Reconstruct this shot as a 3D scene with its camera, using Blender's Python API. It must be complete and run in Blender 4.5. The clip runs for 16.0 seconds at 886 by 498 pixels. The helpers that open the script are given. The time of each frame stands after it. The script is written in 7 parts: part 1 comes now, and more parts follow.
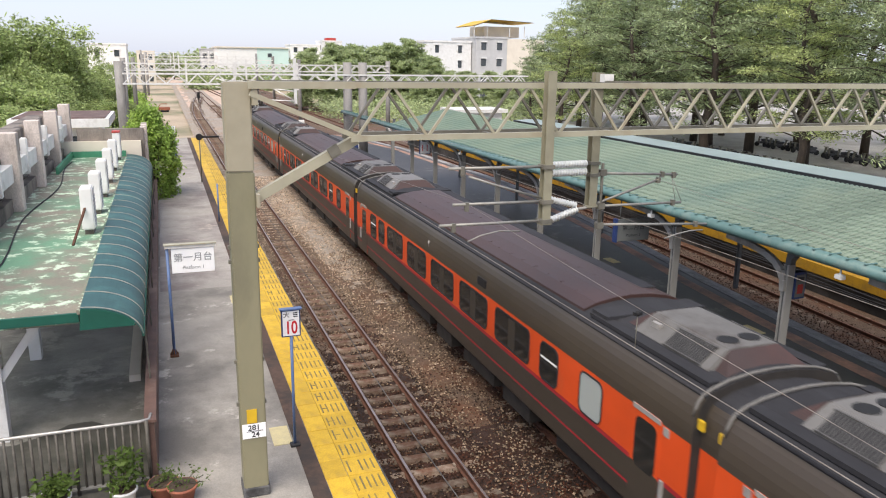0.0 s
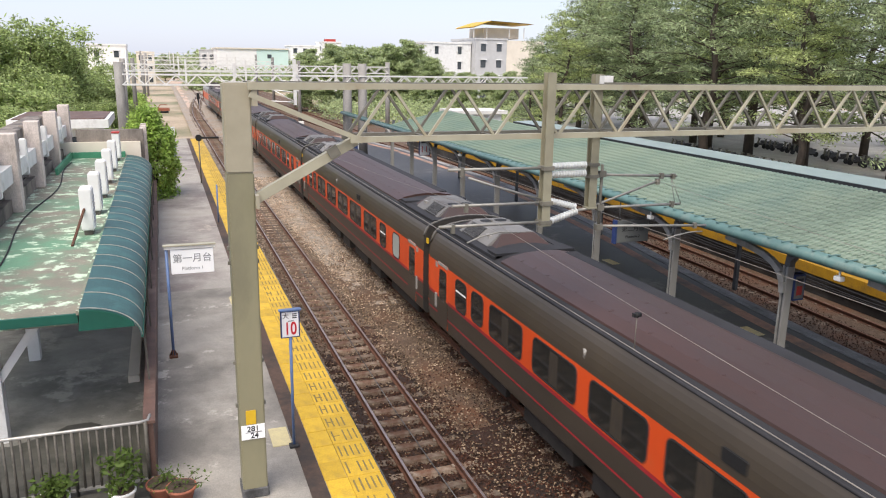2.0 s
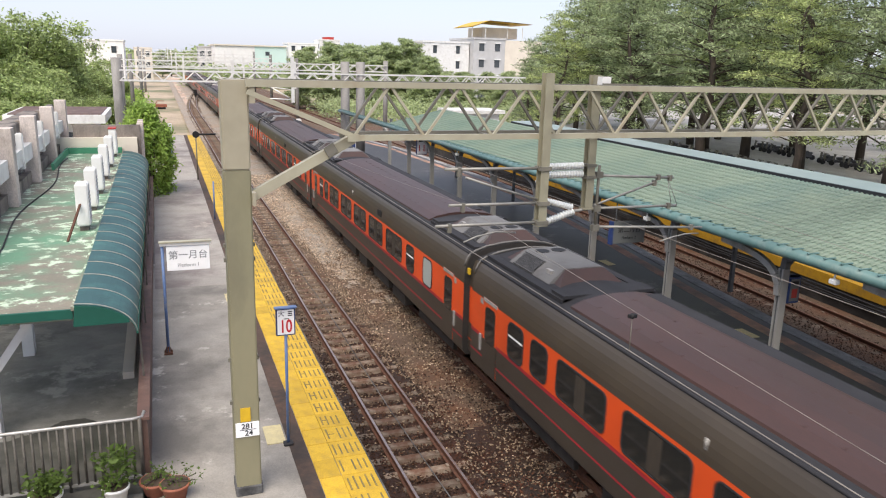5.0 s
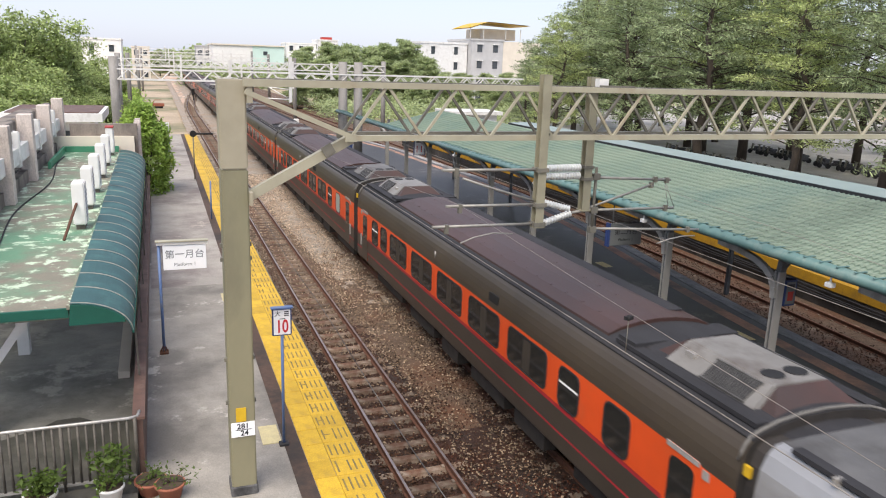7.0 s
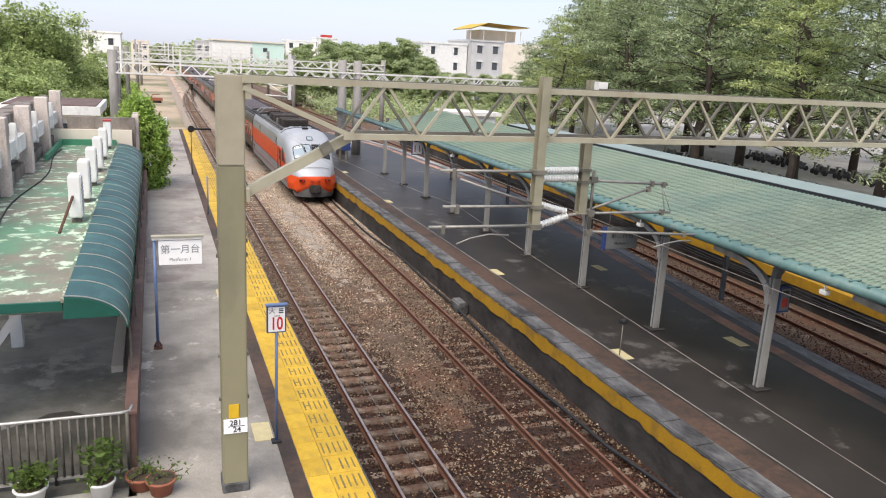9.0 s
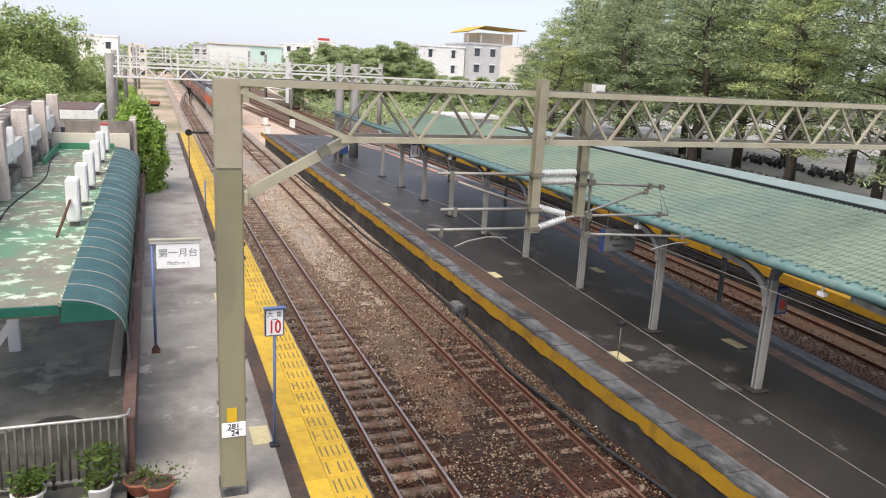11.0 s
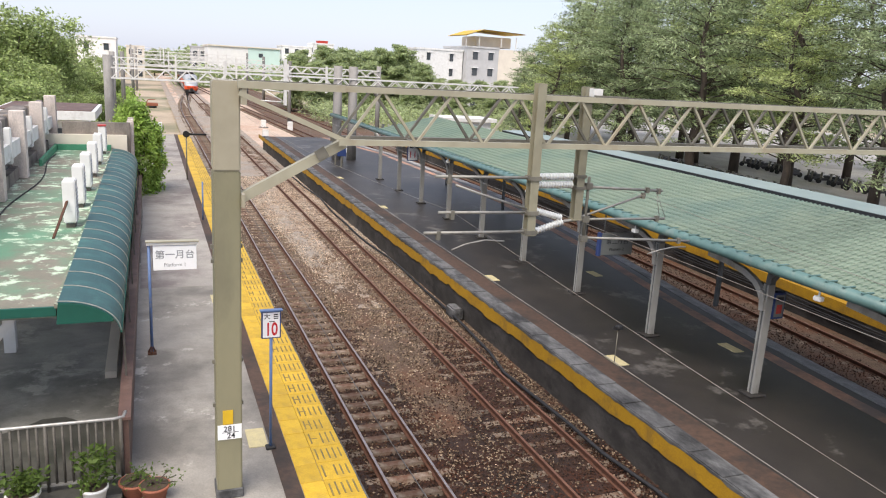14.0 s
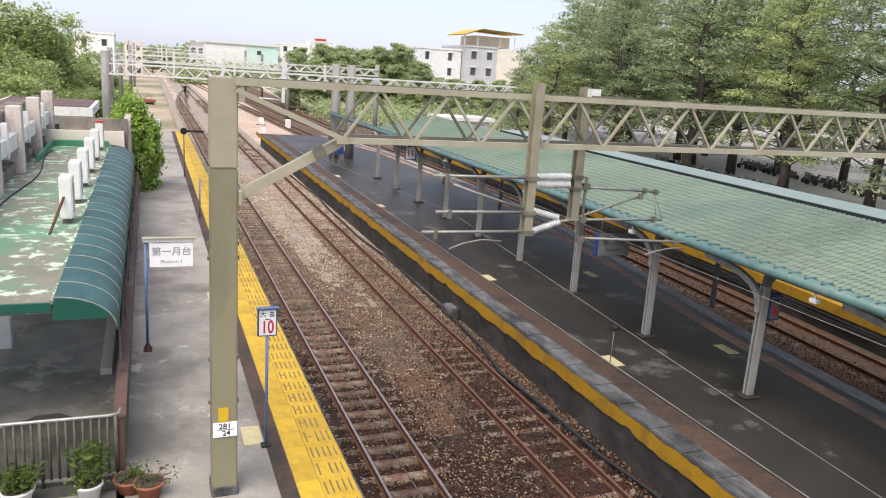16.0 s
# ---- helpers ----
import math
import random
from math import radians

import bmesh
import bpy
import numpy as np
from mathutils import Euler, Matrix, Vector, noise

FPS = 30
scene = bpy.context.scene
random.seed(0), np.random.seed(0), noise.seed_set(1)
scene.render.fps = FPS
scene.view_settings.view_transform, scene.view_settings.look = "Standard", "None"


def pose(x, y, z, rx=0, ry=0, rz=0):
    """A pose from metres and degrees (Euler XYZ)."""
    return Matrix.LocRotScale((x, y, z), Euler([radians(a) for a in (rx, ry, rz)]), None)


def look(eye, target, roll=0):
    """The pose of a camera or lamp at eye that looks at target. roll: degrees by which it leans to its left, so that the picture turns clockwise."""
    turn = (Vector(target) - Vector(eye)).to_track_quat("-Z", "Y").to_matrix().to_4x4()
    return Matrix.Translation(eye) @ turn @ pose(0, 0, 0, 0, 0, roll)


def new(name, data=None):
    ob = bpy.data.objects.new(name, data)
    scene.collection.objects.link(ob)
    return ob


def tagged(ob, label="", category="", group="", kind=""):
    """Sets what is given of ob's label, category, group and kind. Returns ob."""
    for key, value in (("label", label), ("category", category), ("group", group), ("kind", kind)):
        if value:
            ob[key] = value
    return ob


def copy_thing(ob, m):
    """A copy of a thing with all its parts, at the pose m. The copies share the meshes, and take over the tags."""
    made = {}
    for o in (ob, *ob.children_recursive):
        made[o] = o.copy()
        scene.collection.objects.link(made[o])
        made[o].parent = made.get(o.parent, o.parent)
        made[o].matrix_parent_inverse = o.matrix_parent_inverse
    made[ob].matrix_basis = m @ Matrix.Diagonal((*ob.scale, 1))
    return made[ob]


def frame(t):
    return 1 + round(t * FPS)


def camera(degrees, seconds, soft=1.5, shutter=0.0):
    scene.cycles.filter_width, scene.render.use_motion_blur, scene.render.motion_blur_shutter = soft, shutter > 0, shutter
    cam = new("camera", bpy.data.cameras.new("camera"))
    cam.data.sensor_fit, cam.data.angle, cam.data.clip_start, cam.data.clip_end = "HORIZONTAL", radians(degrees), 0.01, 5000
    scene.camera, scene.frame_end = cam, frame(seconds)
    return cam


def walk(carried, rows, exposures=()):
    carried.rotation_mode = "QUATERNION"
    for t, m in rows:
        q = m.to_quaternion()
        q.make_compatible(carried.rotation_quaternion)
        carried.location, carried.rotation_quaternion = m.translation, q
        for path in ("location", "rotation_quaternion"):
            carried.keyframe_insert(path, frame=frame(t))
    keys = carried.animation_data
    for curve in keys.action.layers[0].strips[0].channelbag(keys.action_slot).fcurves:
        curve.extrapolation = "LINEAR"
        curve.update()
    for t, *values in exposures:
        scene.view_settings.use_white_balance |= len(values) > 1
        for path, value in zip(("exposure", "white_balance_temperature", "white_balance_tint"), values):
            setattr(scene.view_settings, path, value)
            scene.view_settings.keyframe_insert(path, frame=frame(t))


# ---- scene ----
EYE = (0.0, 0.0, 8.137)
AIM = [  # seconds, heading right of the track, tilt down, lean
    (0, 20.215, 14.016, 0.831), (0.5, 20.241, 13.995, 0.905), (1, 20.260, 13.994, 0.820), (1.5, 20.271, 13.981, 0.827),
    (2, 20.261, 13.924, 0.916), (2.5, 20.288, 13.923, 1.094), (3, 20.385, 13.951, 1.440), (3.5, 20.469, 13.993, 1.560),
    (4, 20.487, 14.003, 1.500), (6.5, 20.743, 13.909, 1.779), (7, 20.788, 13.901, 1.946), (7.5, 20.836, 13.889, 2.330),
    (8, 20.928, 13.910, 2.576), (8.5, 21.000, 13.924, 2.835), (9, 21.086, 13.874, 3.110), (11.5, 21.262, 13.602, 2.985),
    (12, 21.287, 13.539, 3.105), (12.5, 21.331, 13.471, 3.150), (13, 21.371, 13.451, 3.270), (13.5, 21.415, 13.450, 3.290),
    (14, 21.432, 13.413, 3.305), (14.5, 21.470, 13.395, 3.391), (15, 21.519, 13.388, 3.512), (15.5, 21.576, 13.425, 3.746),
    (16, 21.671, 13.461, 3.833)]


def aim(heading, tilt, lean):
    h, p = radians(heading), radians(tilt)
    way = Vector((math.sin(h) * math.cos(p), math.cos(h) * math.cos(p), -math.sin(p)))
    return look(EYE, Vector(EYE) + way * 10, lean)


cam = camera(60.593, 16.0, soft=1.1, shutter=0.08)
walk(cam, [(t, aim(*a)) for t, *a in AIM])

# ---- light ----
SUN_EL, SUN_AZ = 56, 218          # azimuth clockwise from +y
world = bpy.data.worlds.new("sky")
scene.world = world
world.use_nodes = True
wn, wl = world.node_tree.nodes, world.node_tree.links
sky = wn.new("ShaderNodeTexSky")
sky.sky_type, sky.sun_disc = "NISHITA", False
sky.sun_elevation, sky.sun_rotation = radians(SUN_EL), radians(SUN_AZ)
sky.air_density, sky.dust_density, sky.ozone_density = 1.0, 1.0, 1.5
veil = wn.new("ShaderNodeMix")     # bright thin cloud over the whole sky
veil.data_type = "RGBA"
veil.inputs[0].default_value = 0.72
veil.inputs[7].default_value = (4.0, 4.2, 5.2, 1)
wl.new(sky.outputs[0], veil.inputs[6])
wl.new(veil.outputs[2], wn["Background"].inputs[0])
wn["Background"].inputs[1].default_value = 0.12
sun_data = bpy.data.lights.new("sun", "SUN")
sun_data.energy, sun_data.angle, sun_data.color = 2.9, radians(50), (1.0, 0.90, 0.785)
sun = new("sun", sun_data)
_a, _e = radians(SUN_AZ), radians(SUN_EL)
sun.matrix_world = look((0, 0, 30), Vector((0, 0, 30)) - Vector((math.sin(_a) * math.cos(_e), math.cos(_a) * math.cos(_e), math.sin(_e))))
scene.view_settings.exposure = 0.77


# ---- materials ----
def mat(name, c1, c2=None, rough=0.75, metal=0.0, scale=6.0, fine=60.0, bump=0.15, stain=None, stain_scale=0.7, stain_amount=0.5,
        stain2=None, stain2_scale=2.5, stain2_amount=0.4, rand=0.0, stretch=(1, 1, 1), spec=0.4, depth=0.01, island=0.0):
    m = bpy.data.materials.new(name)
    m.use_nodes = True
    n, l = m.node_tree.nodes, m.node_tree.links
    b = n["Principled BSDF"]
    tc = n.new("ShaderNodeTexCoord")
    mp = n.new("ShaderNodeMapping")
    mp.inputs["Scale"].default_value = stretch
    l.new(tc.outputs["Object"], mp.inputs[0])

    def noi(s, det=5.0, rgh=0.6, w=0.0):
        t = n.new("ShaderNodeTexNoise")
        t.inputs["Scale"].default_value, t.inputs["Detail"].default_value, t.inputs["Roughness"].default_value = s, det, rgh
        l.new(mp.outputs[0], t.inputs["Vector"])
        return t.outputs["Fac"]

    def ramp(fac, a, c):
        r = n.new("ShaderNodeMapRange")
        r.inputs[1].default_value, r.inputs[2].default_value = a, c
        l.new(fac, r.inputs[0])
        return r.outputs[0]

    def mix(fac, a, c, mode="MIX"):
        x = n.new("ShaderNodeMix")
        x.data_type, x.blend_type = "RGBA", mode
        for sock, v in ((x.inputs[0], fac), (x.inputs[6], a), (x.inputs[7], c)):
            if isinstance(v, (int, float)):
                sock.default_value = v
            elif isinstance(v, tuple):
                sock.default_value = (*v, 1)
            else:
                l.new(v, sock)
        return x.outputs[2]

    c2 = c2 or tuple(v * 0.75 for v in c1)
    col = mix(ramp(noi(scale), 0.35, 0.65), c1, c2)
    if stain:
        k = ramp(noi(stain_scale, 6.0, 0.65), 0.62 - 0.3 * stain_amount, 0.8 - 0.3 * stain_amount)
        col = mix(k, col, stain)
    if stain2:
        k = ramp(noi(stain2_scale, 6.0, 0.7), 0.66 - 0.3 * stain2_amount, 0.72 - 0.3 * stain2_amount)
        col = mix(k, col, stain2)
    f = noi(fine, 3.0, 0.7)
    col = mix(0.5, col, mix(ramp(f, 0.3, 0.7), (0.55, 0.55, 0.55), (1.3, 1.3, 1.3)), "MULTIPLY") if bump > 0.05 else col
    if rand or island:
        src = n.new("ShaderNodeNewGeometry").outputs["Random Per Island"] if island else n.new("ShaderNodeObjectInfo").outputs["Random"]
        k = island or rand
        v = n.new("ShaderNodeMapRange")
        v.inputs[3].default_value, v.inputs[4].default_value = 1 - k, 1 + k
        l.new(src, v.inputs[0])
        h = n.new("ShaderNodeHueSaturation")
        l.new(v.outputs[0], h.inputs["Value"])
        l.new(col, h.inputs["Color"])
        col = h.outputs[0]
    l.new(col, b.inputs["Base Color"])
    rr = n.new("ShaderNodeMapRange")
    rr.inputs[3].default_value, rr.inputs[4].default_value = max(0.05, rough - 0.12), min(1, rough + 0.12)
    l.new(f, rr.inputs[0])
    l.new(rr.outputs[0], b.inputs["Roughness"])
    b.inputs["Metallic"].default_value = metal
    b.inputs["Specular IOR Level"].default_value = spec
    if bump:
        bp = n.new("ShaderNodeBump")
        bp.inputs["Strength"].default_value, bp.inputs["Distance"].default_value = bump, depth
        l.new(f, bp.inputs["Height"])
        l.new(bp.outputs[0], b.inputs["Normal"])
    return m


def glass(name, tint, rough=0.06):
    m = bpy.data.materials.new(name)
    m.use_nodes = True
    b = m.node_tree.nodes["Principled BSDF"]
    b.inputs["Base Color"].default_value = (*tint, 1)
    b.inputs["Roughness"].default_value = rough
    b.inputs["Specular IOR Level"].default_value = 0.6
    return m


def leafmat(name, c1, c2, rand=0.25):
    m = mat(name, c1, c2, rough=0.6, scale=0.6, bump=0.0, island=rand, spec=0.25)
    n, l = m.node_tree.nodes, m.node_tree.links
    b = n["Principled BSDF"]
    out = n["Material Output"]
    tr = n.new("ShaderNodeBsdfTranslucent")
    src = b.inputs["Base Color"].links[0].from_socket
    l.new(src, tr.inputs[0])
    mx = n.new("ShaderNodeMixShader")
    mx.inputs[0].default_value = 0.42
    l.new(b.outputs[0], mx.inputs[1])
    l.new(tr.outputs[0], mx.inputs[2])
    l.new(mx.outputs[0], out.inputs[0])
    return m


M = dict(
    ground=mat("earth", (0.46, 0.37, 0.27), (0.36, 0.29, 0.21), scale=0.35, fine=9, stain=(0.10, 0.13, 0.05), stain_scale=0.05, bump=0.3, depth=0.05),
    # Three ballast tones, dark near and pale far: haze put into the colour.
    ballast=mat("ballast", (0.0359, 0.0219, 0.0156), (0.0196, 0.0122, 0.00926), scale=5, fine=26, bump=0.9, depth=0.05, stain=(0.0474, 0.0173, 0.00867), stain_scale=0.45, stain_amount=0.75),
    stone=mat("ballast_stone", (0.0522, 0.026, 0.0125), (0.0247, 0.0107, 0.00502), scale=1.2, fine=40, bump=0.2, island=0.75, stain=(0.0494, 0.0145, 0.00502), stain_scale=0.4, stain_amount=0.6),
    ballast_mid=mat("lightened_ballast", (0.144, 0.099, 0.0679), (0.0892, 0.0571, 0.0374), scale=5, fine=26, bump=0.9, depth=0.05, stain=(0.131, 0.0631, 0.0338), stain_scale=0.4, stain_amount=0.55),
    stone_mid=mat("lightened_ballast_stone", (0.237, 0.181, 0.123), (0.133, 0.0883, 0.0561), scale=1.2, fine=40, bump=0.2, island=0.7),
    ballast_pale=mat("far_lightened_ballast", (0.391, 0.351, 0.3), (0.253, 0.212, 0.175), scale=5, fine=26, bump=0.9, depth=0.05, stain=(0.345, 0.255, 0.188), stain_scale=0.3, stain_amount=0.5),
    yard=mat("pale_yard_gravel", (0.594, 0.472, 0.378), (0.459, 0.351, 0.27), scale=2, fine=14, bump=0.6, depth=0.05, stain=(0.459, 0.297, 0.216), stain_scale=0.12, stain_amount=0.5),
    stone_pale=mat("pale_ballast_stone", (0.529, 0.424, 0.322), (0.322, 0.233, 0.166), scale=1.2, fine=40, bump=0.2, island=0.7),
    sleeper=mat("sleeper_concrete", (0.23, 0.191, 0.149), (0.162, 0.123, 0.0892), scale=5, fine=50, rand=0.35, stain=(0.102, 0.0467, 0.0255), stain_scale=2.0, stain_amount=0.55),
    rail_rust=mat("rail_rust", (0.12, 0.05, 0.028), (0.075, 0.035, 0.022), rough=0.8, scale=12, fine=90),
    rail_top=mat("rail_head_steel", (0.42, 0.38, 0.36), (0.30, 0.24, 0.21), rough=0.35, metal=0.8, scale=8, fine=80, bump=0.05),
    rail_top_dull=mat("rail_head_rusty", (0.20, 0.10, 0.065), (0.13, 0.06, 0.04), rough=0.6, metal=0.2, scale=8, fine=80),
    concrete=mat("platform_concrete", (0.335, 0.312, 0.274), (0.26, 0.242, 0.214), scale=1.2, fine=45, stain=(0.158, 0.147, 0.13), stain_scale=0.35, stain_amount=0.55, stain2=(0.419, 0.391, 0.349), stain2_scale=1.1, stain2_amount=0.2),
    asphalt_old=mat("platform_asphalt", (0.37, 0.345, 0.31), (0.30, 0.28, 0.25), scale=1.0, fine=60, stain=(0.20, 0.17, 0.16), stain_scale=0.4, stain2=(0.40, 0.36, 0.31), stain2_scale=0.5, stain2_amount=0.2),
    asphalt_dark=mat("island_asphalt", (0.0422, 0.0367, 0.033), (0.0294, 0.0257, 0.0239), rough=0.48, spec=0.6, scale=0.8, fine=60, stain=(0.0165, 0.0157, 0.0157), stain_scale=0.25, stain2=(0.114, 0.106, 0.0973), stain2_scale=0.45, stain2_amount=0.24),
    coping=mat("weathered_coping", (0.166, 0.166, 0.166), (0.0621, 0.0629, 0.0646), scale=4.5, fine=30, bump=0.7, depth=0.02, stain=(0.029, 0.029, 0.0298), stain_scale=1.6, stain_amount=0.55, stretch=(1, 0.4, 1)),
    # Worn coping in a lightened tone: sun on the far edge put into it.
    edge_pale=mat("lightened_worn_edge", (0.36, 0.35, 0.34), (0.22, 0.215, 0.21), scale=4, fine=30, bump=0.5, stain=(0.12, 0.118, 0.115), stain_scale=1.3, stain_amount=0.45, stretch=(1, 0.4, 1)),
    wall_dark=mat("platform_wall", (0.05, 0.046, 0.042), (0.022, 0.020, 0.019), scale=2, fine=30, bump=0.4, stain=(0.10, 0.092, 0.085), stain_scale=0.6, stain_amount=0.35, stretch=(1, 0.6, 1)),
    brick_strip=mat("brown_brick_paving", (0.0938, 0.0561, 0.0389), (0.0598, 0.0374, 0.0269), scale=7, fine=60, stain=(0.0337, 0.0269, 0.0224), stain_scale=0.8),
    orange_strip=mat("orange_paving", (0.48, 0.269, 0.182), (0.36, 0.211, 0.149), scale=5, fine=60, stain=(0.192, 0.149, 0.127), stain_scale=0.6, stain_amount=0.6),
    tactile=mat("yellow_tactile_tile", (0.576, 0.369, 0.027), (0.477, 0.302, 0.0225), rough=0.6, scale=4, fine=50, rand=0.13, stain=(0.306, 0.211, 0.045), stain_scale=1.3, stain_amount=0.15),
    tactile_bar=mat("worn_tactile_bar", (0.13, 0.105, 0.06), (0.24, 0.18, 0.06), scale=4, fine=50),
    yellow_edge=mat("peeling_yellow_paint", (0.408, 0.226, 0.0102), (0.34, 0.184, 0.0102), scale=2, fine=40, stain=(0.204, 0.122, 0.0255), stain_scale=1.0, stain_amount=0.3),
    pale_tile=mat("pale_yellow_tile", (0.55, 0.48, 0.26), (0.46, 0.40, 0.24), scale=8),
    white_line=mat("white_paint_line", (0.6, 0.57, 0.52), (0.35, 0.3, 0.27), scale=6),
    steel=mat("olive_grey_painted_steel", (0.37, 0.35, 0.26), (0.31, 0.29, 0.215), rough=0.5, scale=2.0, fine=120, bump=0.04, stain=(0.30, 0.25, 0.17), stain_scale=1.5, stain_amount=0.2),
    mast=mat("olive_mast_paint", (0.242, 0.224, 0.142), (0.206, 0.195, 0.124), rough=0.5, scale=1.5, fine=120, bump=0.04, stain=(0.171, 0.159, 0.106), stain_scale=0.8, stain_amount=0.3, stretch=(1, 1, 0.4)),
    # Mast paint lightened: the brighter light up the mast is put into it.
    mast_top=mat("lit_mast_paint", (0.342, 0.312, 0.231), (0.3, 0.274, 0.201), rough=0.5, scale=2, fine=120, bump=0.04),
    # Darker copy of the girder paint, shade put into it; fittings use it too.
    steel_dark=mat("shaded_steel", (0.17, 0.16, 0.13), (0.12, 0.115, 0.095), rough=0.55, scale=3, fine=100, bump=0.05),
    galv=mat("galvanised_steel", (0.784, 0.773, 0.739), (0.672, 0.661, 0.638), rough=0.45, metal=0.2, scale=3, fine=100, bump=0.04),
    post_grey=mat("grey_concrete_post", (0.30, 0.29, 0.275), (0.23, 0.22, 0.21), scale=1.5, fine=40, stain=(0.15, 0.145, 0.135), stain_scale=0.6, stretch=(1, 1, 0.3)),
    porcelain=mat("white_porcelain", (0.72, 0.74, 0.72), (0.60, 0.62, 0.62), rough=0.25, scale=4, bump=0.0),
    col_white=mat("column_paint", (0.34, 0.336, 0.31), (0.264, 0.259, 0.242), rough=0.5, scale=3, fine=90, bump=0.05, stain=(0.17, 0.157, 0.14), stain_scale=1.5, stain_amount=0.35, stretch=(1, 1, 0.3)),
    col_dark=mat("column_bracket_paint", (0.13, 0.135, 0.135), (0.09, 0.095, 0.095), rough=0.5, scale=4),
    roof_tile=mat("pale_green_roof_tile", (0.15, 0.202, 0.15), (0.121, 0.175, 0.131), rough=0.5, scale=0.5, fine=50, bump=0.05, rand=0.14, stain=(0.0832, 0.141, 0.118), stain_scale=0.22, stain_amount=0.4, spec=0.5),
    gutter=mat("teal_gutter", (0.101, 0.186, 0.176), (0.0756, 0.146, 0.141), rough=0.45, scale=3, bump=0.05, stain=(0.161, 0.222, 0.202), stain_scale=2.0, stain_amount=0.35),
    under=mat("canopy_underside", (0.12, 0.13, 0.125), (0.08, 0.085, 0.08), rough=0.7),
    blue_roof=mat("blue_grey_metal_roof", (0.265, 0.326, 0.32), (0.218, 0.281, 0.279), rough=0.4, scale=0.8, bump=0.03),
    fascia=mat("dark_fascia", (0.03, 0.035, 0.038), (0.02, 0.024, 0.026), rough=0.6),
    deck=mat("mossy_roof_paint", (0.237, 0.215, 0.171), (0.18, 0.175, 0.138), scale=1.0, fine=35, stain=(0.142, 0.29, 0.185), stain_scale=0.4, stain_amount=0.52, stain2=(0.532, 0.66, 0.503), stain2_scale=1.9, stain2_amount=0.42, stretch=(1, 1.1, 1)),
    deck_green=mat("green_roof_paint", (0.07, 0.27, 0.16), (0.05, 0.22, 0.13), rough=0.6, scale=3),
    teal=mat("teal_awning_sheet", (0.03, 0.0924, 0.0966), (0.024, 0.0756, 0.0798), rough=0.6, scale=1.2, fine=60, bump=0.05, stain=(0.0525, 0.158, 0.147), stain_scale=0.8, stain_amount=0.4, spec=0.5),
    teal_dark=mat("green_awning_end", (0.006, 0.085, 0.058), (0.005, 0.07, 0.048), rough=0.6, scale=2, bump=0.03),
    awning_rib=mat("awning_seam", (0.38, 0.36, 0.31), (0.26, 0.27, 0.25), rough=0.6, scale=5),
    plaster=mat("pinkish_plaster", (0.66, 0.58, 0.53), (0.57, 0.50, 0.45), scale=1.2, fine=35, stain=(0.27, 0.235, 0.205), stain_scale=0.7, stain_amount=0.4, stretch=(1, 1, 0.5)),
    plaster_dark=mat("weathered_parapet", (0.27, 0.235, 0.205), (0.18, 0.155, 0.135), scale=1.5, fine=30, stain=(0.075, 0.068, 0.06), stain_scale=0.9, stretch=(1, 1, 0.4)),
    white=mat("white_paint", (0.78, 0.78, 0.77), (0.68, 0.68, 0.66), rough=0.5, scale=2, fine=50, bump=0.05, stain=(0.5, 0.48, 0.45), stain_scale=1.2, stain_amount=0.22),
    off_white=mat("off_white_wall", (0.82, 0.815, 0.79), (0.77, 0.765, 0.74), scale=0.8, fine=20, bump=0.04, stain=(0.66, 0.65, 0.62), stain_scale=0.15, stain_amount=0.15),
    beige=mat("beige_wall", (0.72, 0.66, 0.56), (0.65, 0.59, 0.50), scale=0.8, fine=20, bump=0.04),
    grey_wall=mat("grey_wall", (0.50, 0.50, 0.50), (0.44, 0.44, 0.44), scale=0.8, fine=20, bump=0.04),
    mint=mat("mint_wall", (0.60, 0.77, 0.71), (0.56, 0.72, 0.66), scale=0.4, fine=10, bump=0.04),
    red=mat("red_paint", (0.45, 0.05, 0.04), (0.36, 0.04, 0.03), rough=0.5, scale=4),
    brown_wall=mat("red_brown_wall_cap", (0.13, 0.075, 0.06), (0.09, 0.055, 0.045), rough=0.6, scale=4, fine=60, stain=(0.19, 0.13, 0.105), stain_scale=1.2, stain_amount=0.4),
    floor_dark=mat("passage_floor", (0.394, 0.379, 0.34), (0.295, 0.286, 0.256), rough=0.6, scale=1.0, fine=40, stain=(0.187, 0.182, 0.162), stain_scale=0.4, stain2=(0.433, 0.413, 0.364), stain2_scale=0.7, stain2_amount=0.35),
    # Darker floor tone for the strip along the railing.
    drab=mat("dark_floor_concrete", (0.104, 0.099, 0.0855), (0.063, 0.0612, 0.054), rough=0.5, scale=1.5, fine=40, stain=(0.036, 0.0378, 0.0315), stain_scale=0.9),
    handrail=mat("stainless_handrail", (0.42, 0.41, 0.39), (0.32, 0.31, 0.29), rough=0.4, metal=0.5, scale=8, bump=0.03),
    post_olive=mat("olive_drop_post", (0.275, 0.26, 0.185), (0.23, 0.215, 0.155), rough=0.5, scale=3, bump=0.04),
    scooter=mat("scooter_paint", (0.06, 0.06, 0.065), (0.04, 0.04, 0.045), rough=0.4, rand=0.9, bump=0.0),
    leaf_pot=leafmat("pot_leaf", (0.104, 0.156, 0.0325), (0.0585, 0.0975, 0.0228), 0.4),
    arm_grey=mat("galvanised_arm", (0.30, 0.295, 0.27), (0.22, 0.215, 0.20), rough=0.5, metal=0.3, scale=6, bump=0.03),
    baluster=mat("weathered_baluster", (0.11, 0.10, 0.085), (0.07, 0.065, 0.055), rough=0.6, scale=10),
